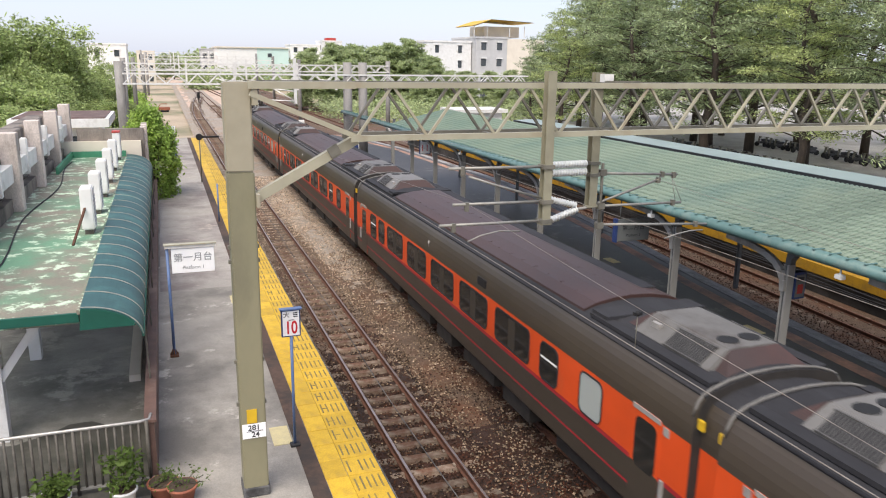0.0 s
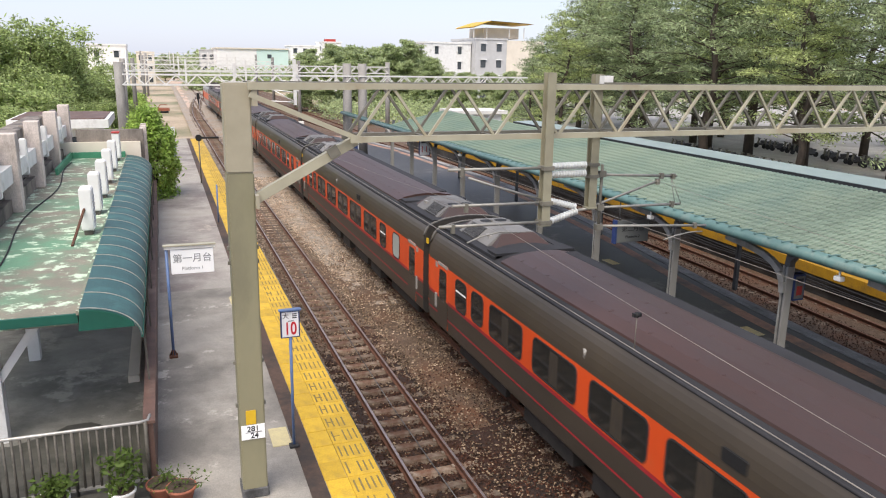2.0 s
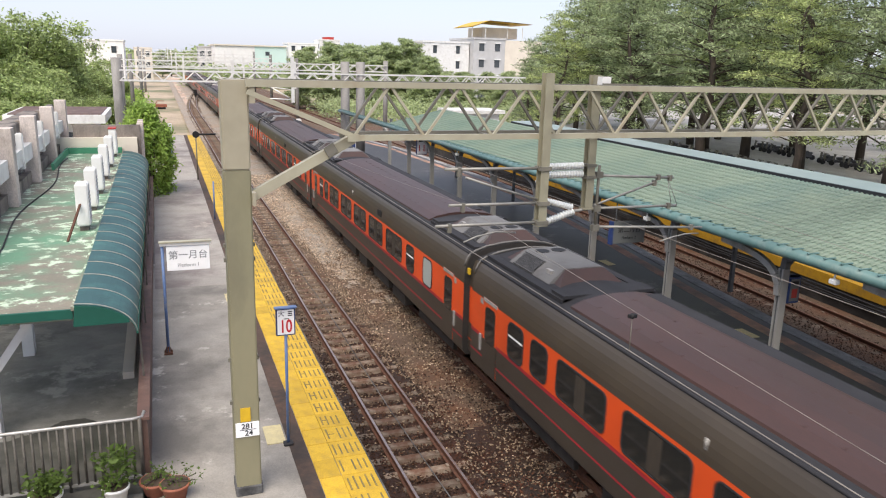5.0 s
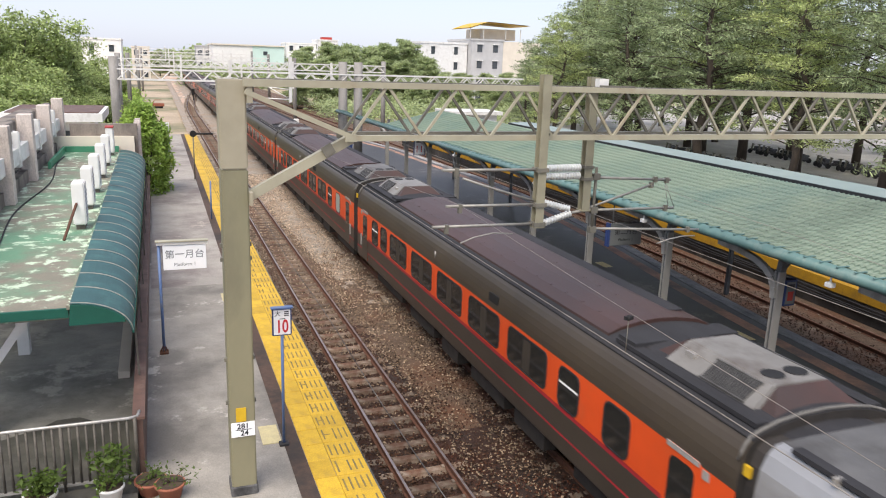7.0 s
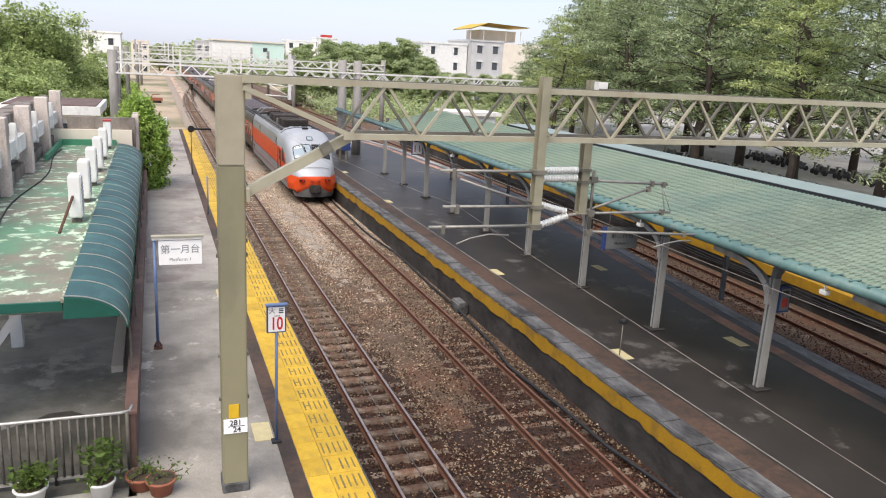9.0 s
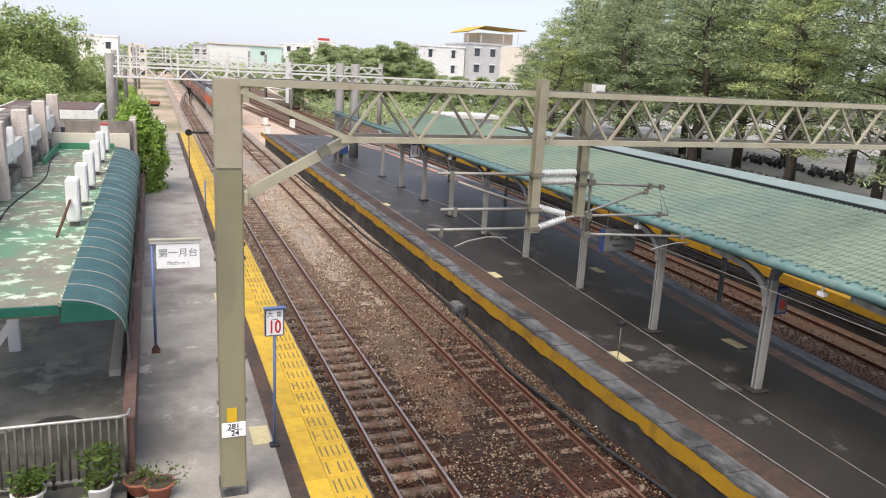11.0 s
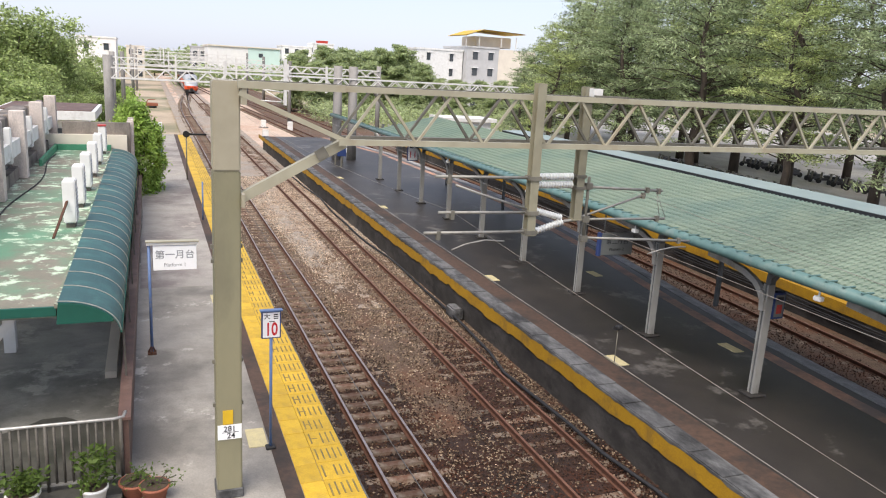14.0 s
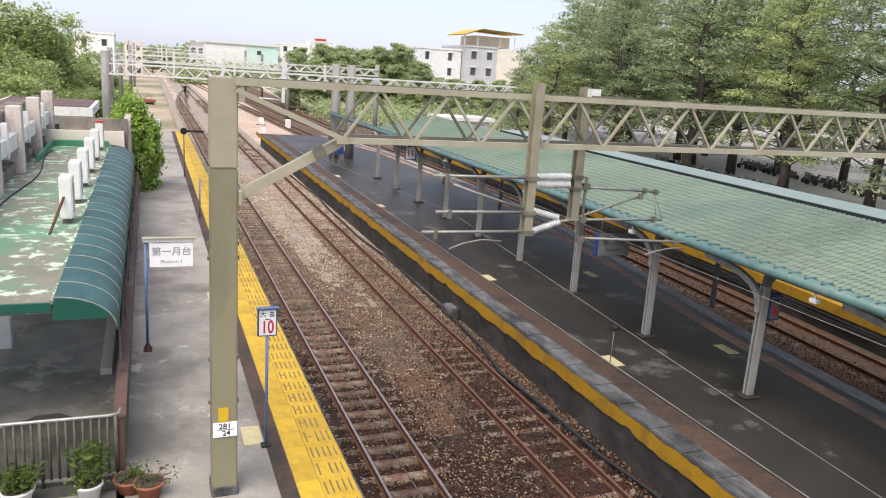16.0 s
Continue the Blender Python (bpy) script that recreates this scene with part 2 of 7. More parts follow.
    blue_post=mat("blue_post_paint", (0.11, 0.18, 0.36), (0.085, 0.14, 0.28), rough=0.45, scale=6, bump=0.04, stain=(0.22, 0.25, 0.32), stain_scale=3, stain_amount=0.25),
    navy=mat("navy_frame", (0.03, 0.055, 0.17), (0.025, 0.045, 0.14), rough=0.45, scale=6, bump=0.03),
    sign_white=mat("sign_face_white", (0.86, 0.87, 0.88), (0.82, 0.83, 0.84), rough=0.35, scale=3, bump=0.0),
    sign_grey=mat("sign_face_grey", (0.156, 0.168, 0.168), (0.132, 0.144, 0.144), rough=0.35, scale=3, bump=0.0),
    ink=mat("black_lettering", (0.03, 0.03, 0.035), (0.025, 0.025, 0.03), rough=0.6, bump=0.0),
    ink_grey=mat("grey_lettering", (0.28, 0.29, 0.30), (0.25, 0.26, 0.27), rough=0.6, bump=0.0),
    ink_red=mat("red_lettering", (0.55, 0.02, 0.03), (0.5, 0.02, 0.03), rough=0.6, bump=0.0),
    yellow_plate=mat("yellow_plate", (0.62, 0.40, 0.02), (0.54, 0.34, 0.02), rough=0.5, bump=0.03),
    terracotta=mat("terracotta", (0.34, 0.12, 0.07), (0.26, 0.095, 0.06), scale=6),
    soil=mat("potting_soil", (0.08, 0.055, 0.035), (0.05, 0.036, 0.024), scale=14, fine=60, bump=0.5),
    bark=mat("bark", (0.085, 0.065, 0.05), (0.05, 0.04, 0.032), scale=4, fine=20, bump=0.6, depth=0.03, stretch=(1, 1, 0.3)),
    leaf=leafmat("casuarina_leaf", (0.383, 0.451, 0.249), (0.222, 0.284, 0.156), 0.6),
    leaf_spring=leafmat("fresh_casuarina_leaf", (0.461, 0.526, 0.224), (0.294, 0.362, 0.152), 0.5),
    leaf_light=leafmat("light_leaf", (0.40, 0.48, 0.205), (0.28, 0.355, 0.14), 0.5),
    leaf_bush=leafmat("bush_leaf", (0.338, 0.468, 0.104), (0.221, 0.338, 0.078), 0.4),
    # Foliage far off is paler: distance haze put into the leaf colour.
    leaf_hazed=leafmat("far_leaf_hazed", (0.425, 0.494, 0.253), (0.333, 0.402, 0.207), 0.3),
    lot=mat("parking_paving", (0.425, 0.405, 0.374), (0.335, 0.319, 0.294), scale=0.4, fine=12, stain=(0.254, 0.243, 0.223), stain_scale=0.12),
    rubber=mat("black_rubber", (0.025, 0.025, 0.027), (0.018, 0.018, 0.02), rough=0.7),
    window_far=glass("far_window_glass", (0.06, 0.07, 0.08), 0.15),
    wire=mat("worn_contact_wire", (0.336, 0.304, 0.264), (0.208, 0.184, 0.16), rough=0.4, metal=0.4, scale=3, bump=0.0),
    # train
    car_grey=mat("car_umber_grey_paint", (0.0561, 0.0451, 0.0339), (0.0451, 0.0365, 0.0281), rough=0.42, scale=1.2, fine=80, bump=0.02, stain=(0.0535, 0.0431, 0.0353), stain_scale=0.7, stain_amount=0.4, stretch=(1, 0.5, 1)),
    car_orange=mat("car_orange_paint", (0.66, 0.078, 0.016), (0.58, 0.07, 0.015), rough=0.38, scale=1.0, fine=80, bump=0.02, rand=0.06, stain=(0.52, 0.09, 0.028), stain_scale=0.7, stain_amount=0.25),
    car_red=mat("car_red_stripe", (0.34, 0.022, 0.03), (0.28, 0.018, 0.025), rough=0.45, scale=2, bump=0.02),
    car_roof=mat("car_roof_maroon", (0.057, 0.0273, 0.022), (0.0429, 0.0218, 0.0179), spec=0.5, rough=0.48, scale=1.5, fine=50, bump=0.08, stain=(0.0422, 0.0262, 0.023), stain_scale=0.5, stain_amount=0.45, stretch=(1, 0.25, 1)),
    car_roof_dark=mat("car_roof_soot", (0.036, 0.036, 0.04), (0.026, 0.026, 0.029), spec=0.2, rough=0.75, scale=2, fine=50, stretch=(1, 0.4, 1)),
    unit=mat("roof_unit_grey", (0.175, 0.17, 0.162), (0.14, 0.135, 0.128), rough=0.55, scale=2, fine=60, bump=0.05, rand=0.22, stain=(0.085, 0.072, 0.064), stain_scale=0.9, stain_amount=0.4),
    grille=mat("unit_grille", (0.12, 0.115, 0.11), (0.08, 0.078, 0.075), rough=0.5, metal=0.3, scale=8),
    black=mat("black_opening", (0.012, 0.012, 0.013), (0.009, 0.009, 0.01), rough=0.7, bump=0.0),
    car_glass=glass("tinted_train_glass", (0.022, 0.022, 0.02)),
    pale_glass=glass("frosted_glass", (0.34, 0.37, 0.35), 0.3),
    curtain=mat("window_curtain", (0.05, 0.038, 0.026), (0.03, 0.024, 0.018), scale=3, stretch=(1, 6, 1)),
    hoop_dull=mat("dull_gangway_trim", (0.17, 0.162, 0.15), (0.13, 0.125, 0.115), rough=0.5, scale=4),
    hoop=mat("pale_gangway_trim", (0.33, 0.315, 0.295), (0.25, 0.24, 0.225), rough=0.45, scale=4),
    under_dark=mat("grime_and_gap_shade", (0.035, 0.030, 0.027), (0.022, 0.02, 0.018), rough=0.8, scale=4),
    silver=mat("silver_paint", (0.295, 0.302, 0.317), (0.254, 0.261, 0.271), rough=0.36, metal=0.25, scale=1.2, fine=80, bump=0.02, stain=(0.219, 0.222, 0.225), stain_scale=0.8, stain_amount=0.35, stretch=(1, 0.5, 1)),
    silver_clean=mat("nose_silver", (0.374, 0.395, 0.424), (0.338, 0.359, 0.388), rough=0.48, metal=0.2, scale=1.5, bump=0.0),
    loco_roof=mat("loco_roof_grey", (0.115, 0.115, 0.117), (0.085, 0.085, 0.088), rough=0.6, scale=2, fine=60, stain=(0.05, 0.048, 0.046), stain_scale=0.9),
    rust_box=mat("resistor_box_brown", (0.045, 0.0348, 0.0282), (0.03, 0.024, 0.0204), rough=0.7, scale=4, fine=60),
    windscreen=glass("windscreen", (0.30, 0.36, 0.40), 0.08),
    tail_red=mat("red_lens", (0.6, 0.015, 0.01), (0.5, 0.012, 0.01), rough=0.2, bump=0.0),
)


# ---- building blocks ----
def box(bm, x0, x1, y0, y1, z0, z1, mi=0):
    v = [bm.verts.new(p) for p in ((x0, y0, z0), (x1, y0, z0), (x1, y1, z0), (x0, y1, z0), (x0, y0, z1), (x1, y0, z1), (x1, y1, z1), (x0, y1, z1))]
    for a in ((3, 2, 1, 0), (4, 5, 6, 7), (0, 1, 5, 4), (1, 2, 6, 5), (2, 3, 7, 6), (3, 0, 4, 7)):
        bm.faces.new([v[i] for i in a]).material_index = mi
    return v


def bar(bm, p, q, w, h=None, mi=0):
    """A square bar from p to q."""
    p, q, h = Vector(p), Vector(q), h or w
    d = (q - p).normalized()
    s = d.cross(Vector((0, 0, 1)) if abs(d.z) < 0.95 else Vector((0, 1, 0))).normalized() * w / 2
    u = s.cross(d).normalized() * h / 2
    a = [bm.verts.new(e + k * s + j * u) for e in (p, q) for k, j in ((-1, -1), (1, -1), (1, 1), (-1, 1))]
    for f in ((0, 1, 2, 3), (7, 6, 5, 4), (0, 4, 5, 1), (1, 5, 6, 2), (2, 6, 7, 3), (3, 7, 4, 0)):
        bm.faces.new([a[i] for i in f]).material_index = mi


def rod(bm, pts, r, n=8, mi=0, taper=None):
    """A round tube along points."""
    pts = [Vector(p) for p in pts]
    rings = []
    for i, p in enumerate(pts):
        d = (pts[min(i + 1, len(pts) - 1)] - pts[max(i - 1, 0)]).normalized()
        s = d.cross(Vector((0, 0, 1)) if abs(d.z) < 0.95 else Vector((0, 1, 0))).normalized()
        u = s.cross(d)
        k = taper[i] if taper else r
        rings.append([bm.verts.new(p + k * (math.cos(a) * s + math.sin(a) * u)) for a in (2 * math.pi * j / n for j in range(n))])
    for a, b in zip(rings, rings[1:]):
        for j in range(n):
            f = bm.faces.new((a[j], b[j], b[(j + 1) % n], a[(j + 1) % n]))
            f.smooth, f.material_index = True, mi
    bm.faces.new(rings[0]).material_index = mi
    bm.faces.new(rings[-1][::-1]).material_index = mi


def sweep(bm, profile, y0, y1, mats=None, cap=True, smooth=False):
    """A closed profile of (x, z) drawn along y."""
    a = [bm.verts.new((x, y0, z)) for x, z in profile]
    b = [bm.verts.new((x, y1, z)) for x, z in profile]
    n = len(profile)
    for i in range(n):
        f = bm.faces.new((a[i], a[(i + 1) % n], b[(i + 1) % n], b[i]))
        f.smooth = smooth
        if mats:
            f.material_index = mats[i]
    if cap:
        bm.faces.new(a[::-1]), bm.faces.new(b)


def disc(bm, c, r, h, n=20, mi=0):
    rod(bm, [c, (c[0], c[1], c[2] + h)], r, n, mi)


def finish(bm, bevel=0.0):
    if bevel:
        bmesh.ops.bevel(bm, geom=bm.edges[:], offset=bevel, segments=2, affect="EDGES", profile=0.6)
    bmesh.ops.recalc_face_normals(bm, faces=bm.faces[:])
    return bm


def mesh_of(name, bm, mats, fix=True):
    if fix:
        bmesh.ops.recalc_face_normals(bm, faces=bm.faces[:])
    me = bpy.data.meshes.new(name)
    bm.to_mesh(me)
    bm.free()
    for m in mats if isinstance(mats, (list, tuple)) else [mats]:
        me.materials.append(m)
    return me


def part(name, bm, mats, parent=None, label="", at=None, fix=True):
    ob = new(name, mesh_of(name, bm, mats, fix) if isinstance(bm, bmesh.types.BMesh) else bm)
    if parent:
        ob.parent = parent
    if at:
        ob.location = at
    return tagged(ob, label)


def thing(name, at, label, category, group="", kind=""):
    e = new(name)
    e.empty_display_size = 0.2
    e.location = at
    return tagged(e, label, category, group, kind)


def struct(name, bm, mats, label, category):
    return tagged(part(name, bm, mats), label, category, kind="structure")


def cuboid(name, dims, m, parent, label="", at=None, bevel=0.0):
    b = bmesh.new()
    box(b, *dims)
    if bevel:
        bmesh.ops.bevel(b, geom=b.edges[:], offset=bevel, segments=2, affect="EDGES")
    return part(name, b, m, parent, label, at)


def words(name, text, size, m, parent, at, rz=0, rx=90, label="", bold=0.0, squeeze=1.0):
    c = bpy.data.curves.new(name, "FONT")
    c.body, c.size, c.align_x, c.align_y, c.extrude = text, size, "CENTER", "CENTER", 0.002
    c.offset = bold
    o = new(name, c)
    dg = bpy.context.evaluated_depsgraph_get()
    me = bpy.data.meshes.new_from_object(o.evaluated_get(dg))
    bpy.data.objects.remove(o)
    bpy.data.curves.remove(c)
    me.materials.clear()
    me.materials.append(m)
    o = new(name, me)
    o.parent = parent
    o.matrix_basis = pose(*at, rx, 0, rz) @ Matrix.Diagonal((squeeze, 1, 1, 1))
    return tagged(o, label)


def quads(name, V, F, mats, mi=None):
    me = bpy.data.meshes.new(name)
    me.from_pydata([tuple(v) for v in V], [], [tuple(f) for f in F])
    for m in mats if isinstance(mats, (list, tuple)) else [mats]:
        me.materials.append(m)
    if mi is not None:
        me.polygons.foreach_set("material_index", mi)
    me.update()
    return me


# ---- the ground, tracks and platforms ----
T1, T2, HALF = 4.776, 8.298, 0.565
PZ = 1.0                     # platform height over the rail


def track3(y):
    """Middle of the far track, which bends away from the others."""
    return np.interp(y, [-60, -20, 0, 10, 17, 23, 28, 34, 42, 56, 70, 120, 400], [12.5, 17.6, 19.4, 20.4, 20.95, 21.35, 21.58, 21.68, 21.7, 21.66, 21.45, 20.6, 17.0])


def island_edge(y):
    return np.interp(y, [-60, 0, 12, 15, 19.5, 27.8, 40, 60, 75], [14.2, 15.6, 16.3, 16.5, 17.0, 18.3, 19.4, 18.6, 16.0])


def strip(bm, xa, xb, ys, z, mi=0):
    """A flat ribbon between two curves xa(y), xb(y)."""
    fa, fb = (xa if callable(xa) else lambda y: xa), (xb if callable(xb) else lambda y: xb)
    row = [(bm.verts.new((float(fa(y)), y, z)), bm.verts.new((float(fb(y)), y, z))) for y in ys]
    for (a, b), (c, d) in zip(row, row[1:]):
        bm.faces.new((a, b, d, c)).material_index = mi


def slab(bm, xa, xb, ys, z0, z1, mi=0, side=0):
    """A long body between two curves, from z0 to z1."""
    fa, fb = (xa if callable(xa) else lambda y: xa), (xb if callable(xb) else lambda y: xb)
    rows = [[bm.verts.new(p) for p in ((float(fa(y)), y, z0), (float(fb(y)), y, z0), (float(fb(y)), y, z1), (float(fa(y)), y, z1))] for y in ys]
    for a, b in zip(rows, rows[1:]):
        for i in range(4):
            f = bm.faces.new((a[i], a[(i + 1) % 4], b[(i + 1) % 4], b[i]))
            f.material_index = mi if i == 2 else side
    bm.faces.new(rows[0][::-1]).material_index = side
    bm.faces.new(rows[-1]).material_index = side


YS = [-60, -30, -10, 0, 4, 8, 10, 12, 14, 16, 18, 20, 23, 26, 30, 34, 38, 42, 46, 50, 55, 60, 66, 72.5]
bm = bmesh.new()
g = [bm.verts.new(p) for p in ((-3000, -1500, -0.42), (3000, -1500, -0.42), (3000, 4500, -0.42), (-3000, 4500, -0.42))]
bm.faces.new(g)
struct("ground", bm, M["ground"], "dry brown earth ground around the railway", "ground")

bm = bmesh.new()
nx, yy = 34, [-30 + 0.4 * i for i in range(320)] + [98 + 3 * i for i in range(50)]
xs = np.linspace(3.0, 9.9, nx)
grid = []
for y in yy:
    r = []
    for x in xs:
        d = min(abs(x - T1), abs(x - T2))
        z = -0.19 + 0.05 * noise.noise(Vector((x * 2.3, y * 2.3, 0))) + 0.05 * noise.noise(Vector((x * 0.8, y * 0.5, 3)))
        z += 0.06 * max(0.0, 1 - abs(x - 6.5) / 0.7)
        z += (-0.055 if abs(x - T1) < 0.62 else 0.012) if d < 0.62 else 0.035 if d < 1.15 else 0.0
        r.append(bm.verts.new((x, y, z)))
    grid.append(r)
for a, b in zip(grid, grid[1:]):
    for i in range(nx - 1):
        f = bm.faces.new((a[i], a[i + 1], b[i + 1], b[i]))
        f.smooth = True
        c = a[i].co
        # Zones lighten with distance as haze would; the rusty strips beside rails stay darker.
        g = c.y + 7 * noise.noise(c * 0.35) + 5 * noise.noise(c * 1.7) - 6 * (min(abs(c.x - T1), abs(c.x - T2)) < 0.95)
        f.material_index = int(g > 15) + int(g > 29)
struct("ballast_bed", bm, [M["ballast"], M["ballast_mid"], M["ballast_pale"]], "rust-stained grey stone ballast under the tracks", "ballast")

bm = bmesh.new()
strip(bm, lambda y: island_edge(y) - 0.1, lambda y: track3(y) + 5.5, YS + [80, 95, 115, 140, 200, 300], -0.148)
struct("ballast_bed", bm, M["ballast_mid"], "brown stone ballast beside the bending track", "ballast")
bm = bmesh.new()
strip(bm, lambda y: 3.0, lambda y: 24.0, [74, 90, 120, 160, 240, 320], -0.24)
struct("yard_ground", bm, M["yard"], "gravelly rust-brown yard beyond the platforms", "ground")


def stones(x0, x1, y0, y1, n, seed, r0=0.014, r1=0.034):
    """Loose stones scattered over the ballast."""
    rs = np.random.RandomState(seed)
    base = np.array([(1, 0, 0), (-1, 0, 0), (0, 1, 0), (0, -1, 0), (0, 0, 1), (0, 0, -1)], float)
    tri = np.array([(0, 2, 4), (2, 1, 4), (1, 3, 4), (3, 0, 4), (2, 0, 5), (1, 2, 5), (3, 1, 5), (0, 3, 5)])
    c = np.stack([rs.uniform(x0, x1, n), rs.uniform(0, 1, n) ** 1.35 * (y1 - y0) + y0, rs.uniform(-0.19, -0.12, n)], 1)
    c = c[(np.abs(np.abs(c[:, 0] - T1) - HALF) > 0.09) & (np.abs(np.abs(c[:, 0] - T2) - HALF) > 0.09)]
    on = np.minimum(np.abs(c[:, 0] - T1), np.abs(c[:, 0] - T2)) < 0.62
    c[on, 2] -= np.where(np.abs(c[on, 0] - T1) < 0.62, 0.055, -0.005)
    c[~on, 2] += 0.012
    n = len(c)
    s = rs.uniform(r0, r1, (n, 1, 3)) * np.array([1.2, 1.2, 0.9])
    a = rs.uniform(0, 6.28, n)
    v = base[None] * s * rs.uniform(0.7, 1.2, (n, 6, 1))
    ca, sa = np.cos(a)[:, None], np.sin(a)[:, None]
    v = np.stack([v[..., 0] * ca - v[..., 1] * sa, v[..., 0] * sa + v[..., 1] * ca, v[..., 2] + v[..., 0] * 0.3], -1) + c[:, None]
    f = (tri[None] + 6 * np.arange(n)[:, None, None]).reshape(-1, 3)
    return v.reshape(-1, 3), f


for box_ in ((3.3, 9.7, 7.5, 55, 88000, 1),):
    sv, sf = stones(*box_)
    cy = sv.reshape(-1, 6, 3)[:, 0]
    # Stones take the same painted lightening with distance.
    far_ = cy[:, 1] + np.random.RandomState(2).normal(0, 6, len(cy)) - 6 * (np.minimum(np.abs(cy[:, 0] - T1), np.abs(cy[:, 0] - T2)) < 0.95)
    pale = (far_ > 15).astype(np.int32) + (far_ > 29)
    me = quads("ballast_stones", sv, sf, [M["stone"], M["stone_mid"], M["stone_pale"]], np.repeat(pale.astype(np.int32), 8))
    sv3, sf3 = stones(0.0, 5.4, 8, 48, 16000, 5)
    sv3[:, 0] += np.repeat(island_edge(sv3.reshape(-1, 6, 3)[:, :, 1].mean(1)), 6)
    sv3[:, 2] += 0.02
    me3 = quads("ballast_stones", sv3, sf3, [M["stone"]])
    tagged(new("ballast_stones", me3), "loose rusty ballast stones beyond the island platform", "ballast", kind="stuff")
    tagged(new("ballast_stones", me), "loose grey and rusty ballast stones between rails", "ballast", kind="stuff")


def rail_profile(o):
    return [(o - 0.065, -0.15), (o + 0.065, -0.15), (o + 0.06, -0.135), (o + 0.012, -0.12), (o + 0.012, -0.04), (o + 0.034, -0.03), (o + 0.034, -0.006),
            (o + 0.026, 0), (o - 0.026, 0), (o - 0.034, -0.006), (o - 0.034, -0.03), (o - 0.012, -0.04), (o - 0.012, -0.12), (o - 0.06, -0.135)]


RAIL_MI = [0] * 7 + [1] + [0] * 6


def sleeper_mesh():
    b = bmesh.new()
    v = [b.verts.new(p) for p in ((-1.0, -0.13, -0.3), (1.0, -0.13, -0.3), (1.0, 0.13, -0.3), (-1.0, 0.13, -0.3),
                                  (-1.0, -0.10, -0.145), (-0.3, -0.09, -0.152), (0.3, -0.09, -0.152), (1.0, -0.10, -0.145),
                                  (1.0, 0.10, -0.145), (0.3, 0.09, -0.152), (-0.3, 0.09, -0.152), (-1.0, 0.10, -0.145))]
    for f in ((4, 5, 10, 11), (5, 6, 9, 10), (6, 7, 8, 9), (0, 1, 7, 6, 5, 4), (2, 3, 11, 10, 9, 8), (1, 2, 8, 7), (3, 0, 4, 11), (3, 2, 1, 0)):
        b.faces.new([v[i] for i in f])
    for o in (-HALF, HALF):
        for s in (-0.1, 0.1):
            box(b, o + s - 0.03, o + s + 0.03, -0.05, 0.05, -0.16, -0.115)
    return mesh_of("sleeper", b, M["sleeper"])


SLEEPER = sleeper_mesh()


def straight_track(x, y0, y1, far, shiny, label):
    t = thing("railway_track", (x, 0, 0), label, "railway track", "station tracks")
    for o in (-HALF, HALF):
        b = bmesh.new()
        sweep(b, rail_profile(o), y0, y1, RAIL_MI)
        part("rail", b, [M["rail_rust"], M["rail_top"] if shiny else M["rail_top_dull"]], t)
    rs = random.Random(int(x * 10))
    y = 5.0
    while y < far:
        s = part("sleeper", SLEEPER, None, t)
        s.location = (rs.uniform(-0.02, 0.02), y, rs.uniform(-0.012, 0.008))
        s.rotation_euler = (0, 0, radians(rs.uniform(-1, 1)))
        y += 0.6
    return t


straight_track(T1, -60, 112, 110, True, "polished steel rails on rusty concrete sleepers beside the first platform")
straight_track(T2, -60, 420, 140, False, "rusty steel rails on concrete sleepers beside the island platform")


def curved_track(fx, ys, label, y_sl0, y_sl1, shiny=False):
    t = thing("railway_track", (0, 0, 0), label, "railway track", "station tracks")
    for o in (-HALF, HALF):
        b = bmesh.new()
        rows = []
        for y in ys:
            e = 0.5
            d = Vector((float(fx(y + e) - fx(y - e)), 2 * e, 0)).normalized()
            s = Vector((d.y, -d.x, 0))
            c = Vector((float(fx(y)), y, 0))
            rows.append([b.verts.new(c + s * px + Vector((0, 0, pz))) for px, pz in rail_profile(o)])
        for a, q in zip(rows, rows[1:]):
            for i in range(14):
                b.faces.new((a[i], a[(i + 1) % 14], q[(i + 1) % 14], q[i])).material_index = RAIL_MI[i]
        part("rail", b, [M["rail_rust"], M["rail_top"] if shiny else M["rail_top_dull"]], t)
    y = y_sl0
    while y < y_sl1:
        s = part("sleeper", SLEEPER, None, t)
        s.location, s.rotation_euler = (float(fx(y)), y, 0), (0, 0, -math.atan(float(fx(y + 0.5) - fx(y - 0.5))))
        y += 0.6
    return t


curved_track(track3, [-60, -20, 0, 5, 10, 15, 20, 25, 30, 36, 42, 50, 60, 70, 85, 100, 130, 200, 400], "rusty bending track beyond the island platform", 6, 75)
# the first track swings over into the second far down the line
curved_track(lambda y: np.interp(y, [105, 112, 122, 132, 142, 152, 165, 180, 200], [T1, T1, T1 + 0.15, T1 + 0.5, T1 + 0.95, T1 + 1.5, T1 + 2.35, T1 + 3.2, T2]),
             list(range(112, 201, 4)), "turnout track that joins the next line", 112, 170, True)
for k, (x0, x1) in enumerate(((11.8, 16.5), (15.5, 20.0))):
    curved_track(lambda y, a=x0, b=x1: np.interp(y, [78, 110, 150, 260], [b, b - 1.5, (a + b) / 2 - 1.0, a - 2.0]), [78, 84, 90, 100, 110, 120, 135, 150, 180, 260], "rusty siding track beyond the platform end", 78, 130)

# check rail and cable between the near rails
b = bmesh.new()
rod(b, [(T1 + 0.08 + 0.04 * math.sin(i * 0.9), 6 + i * 2.0, -0.10) for i in range(40)], 0.012, 6)
tagged(part("signal_cable", b, M["coping"]), "thin grey cable lying between the rails", "cable")
b = bmesh.new()
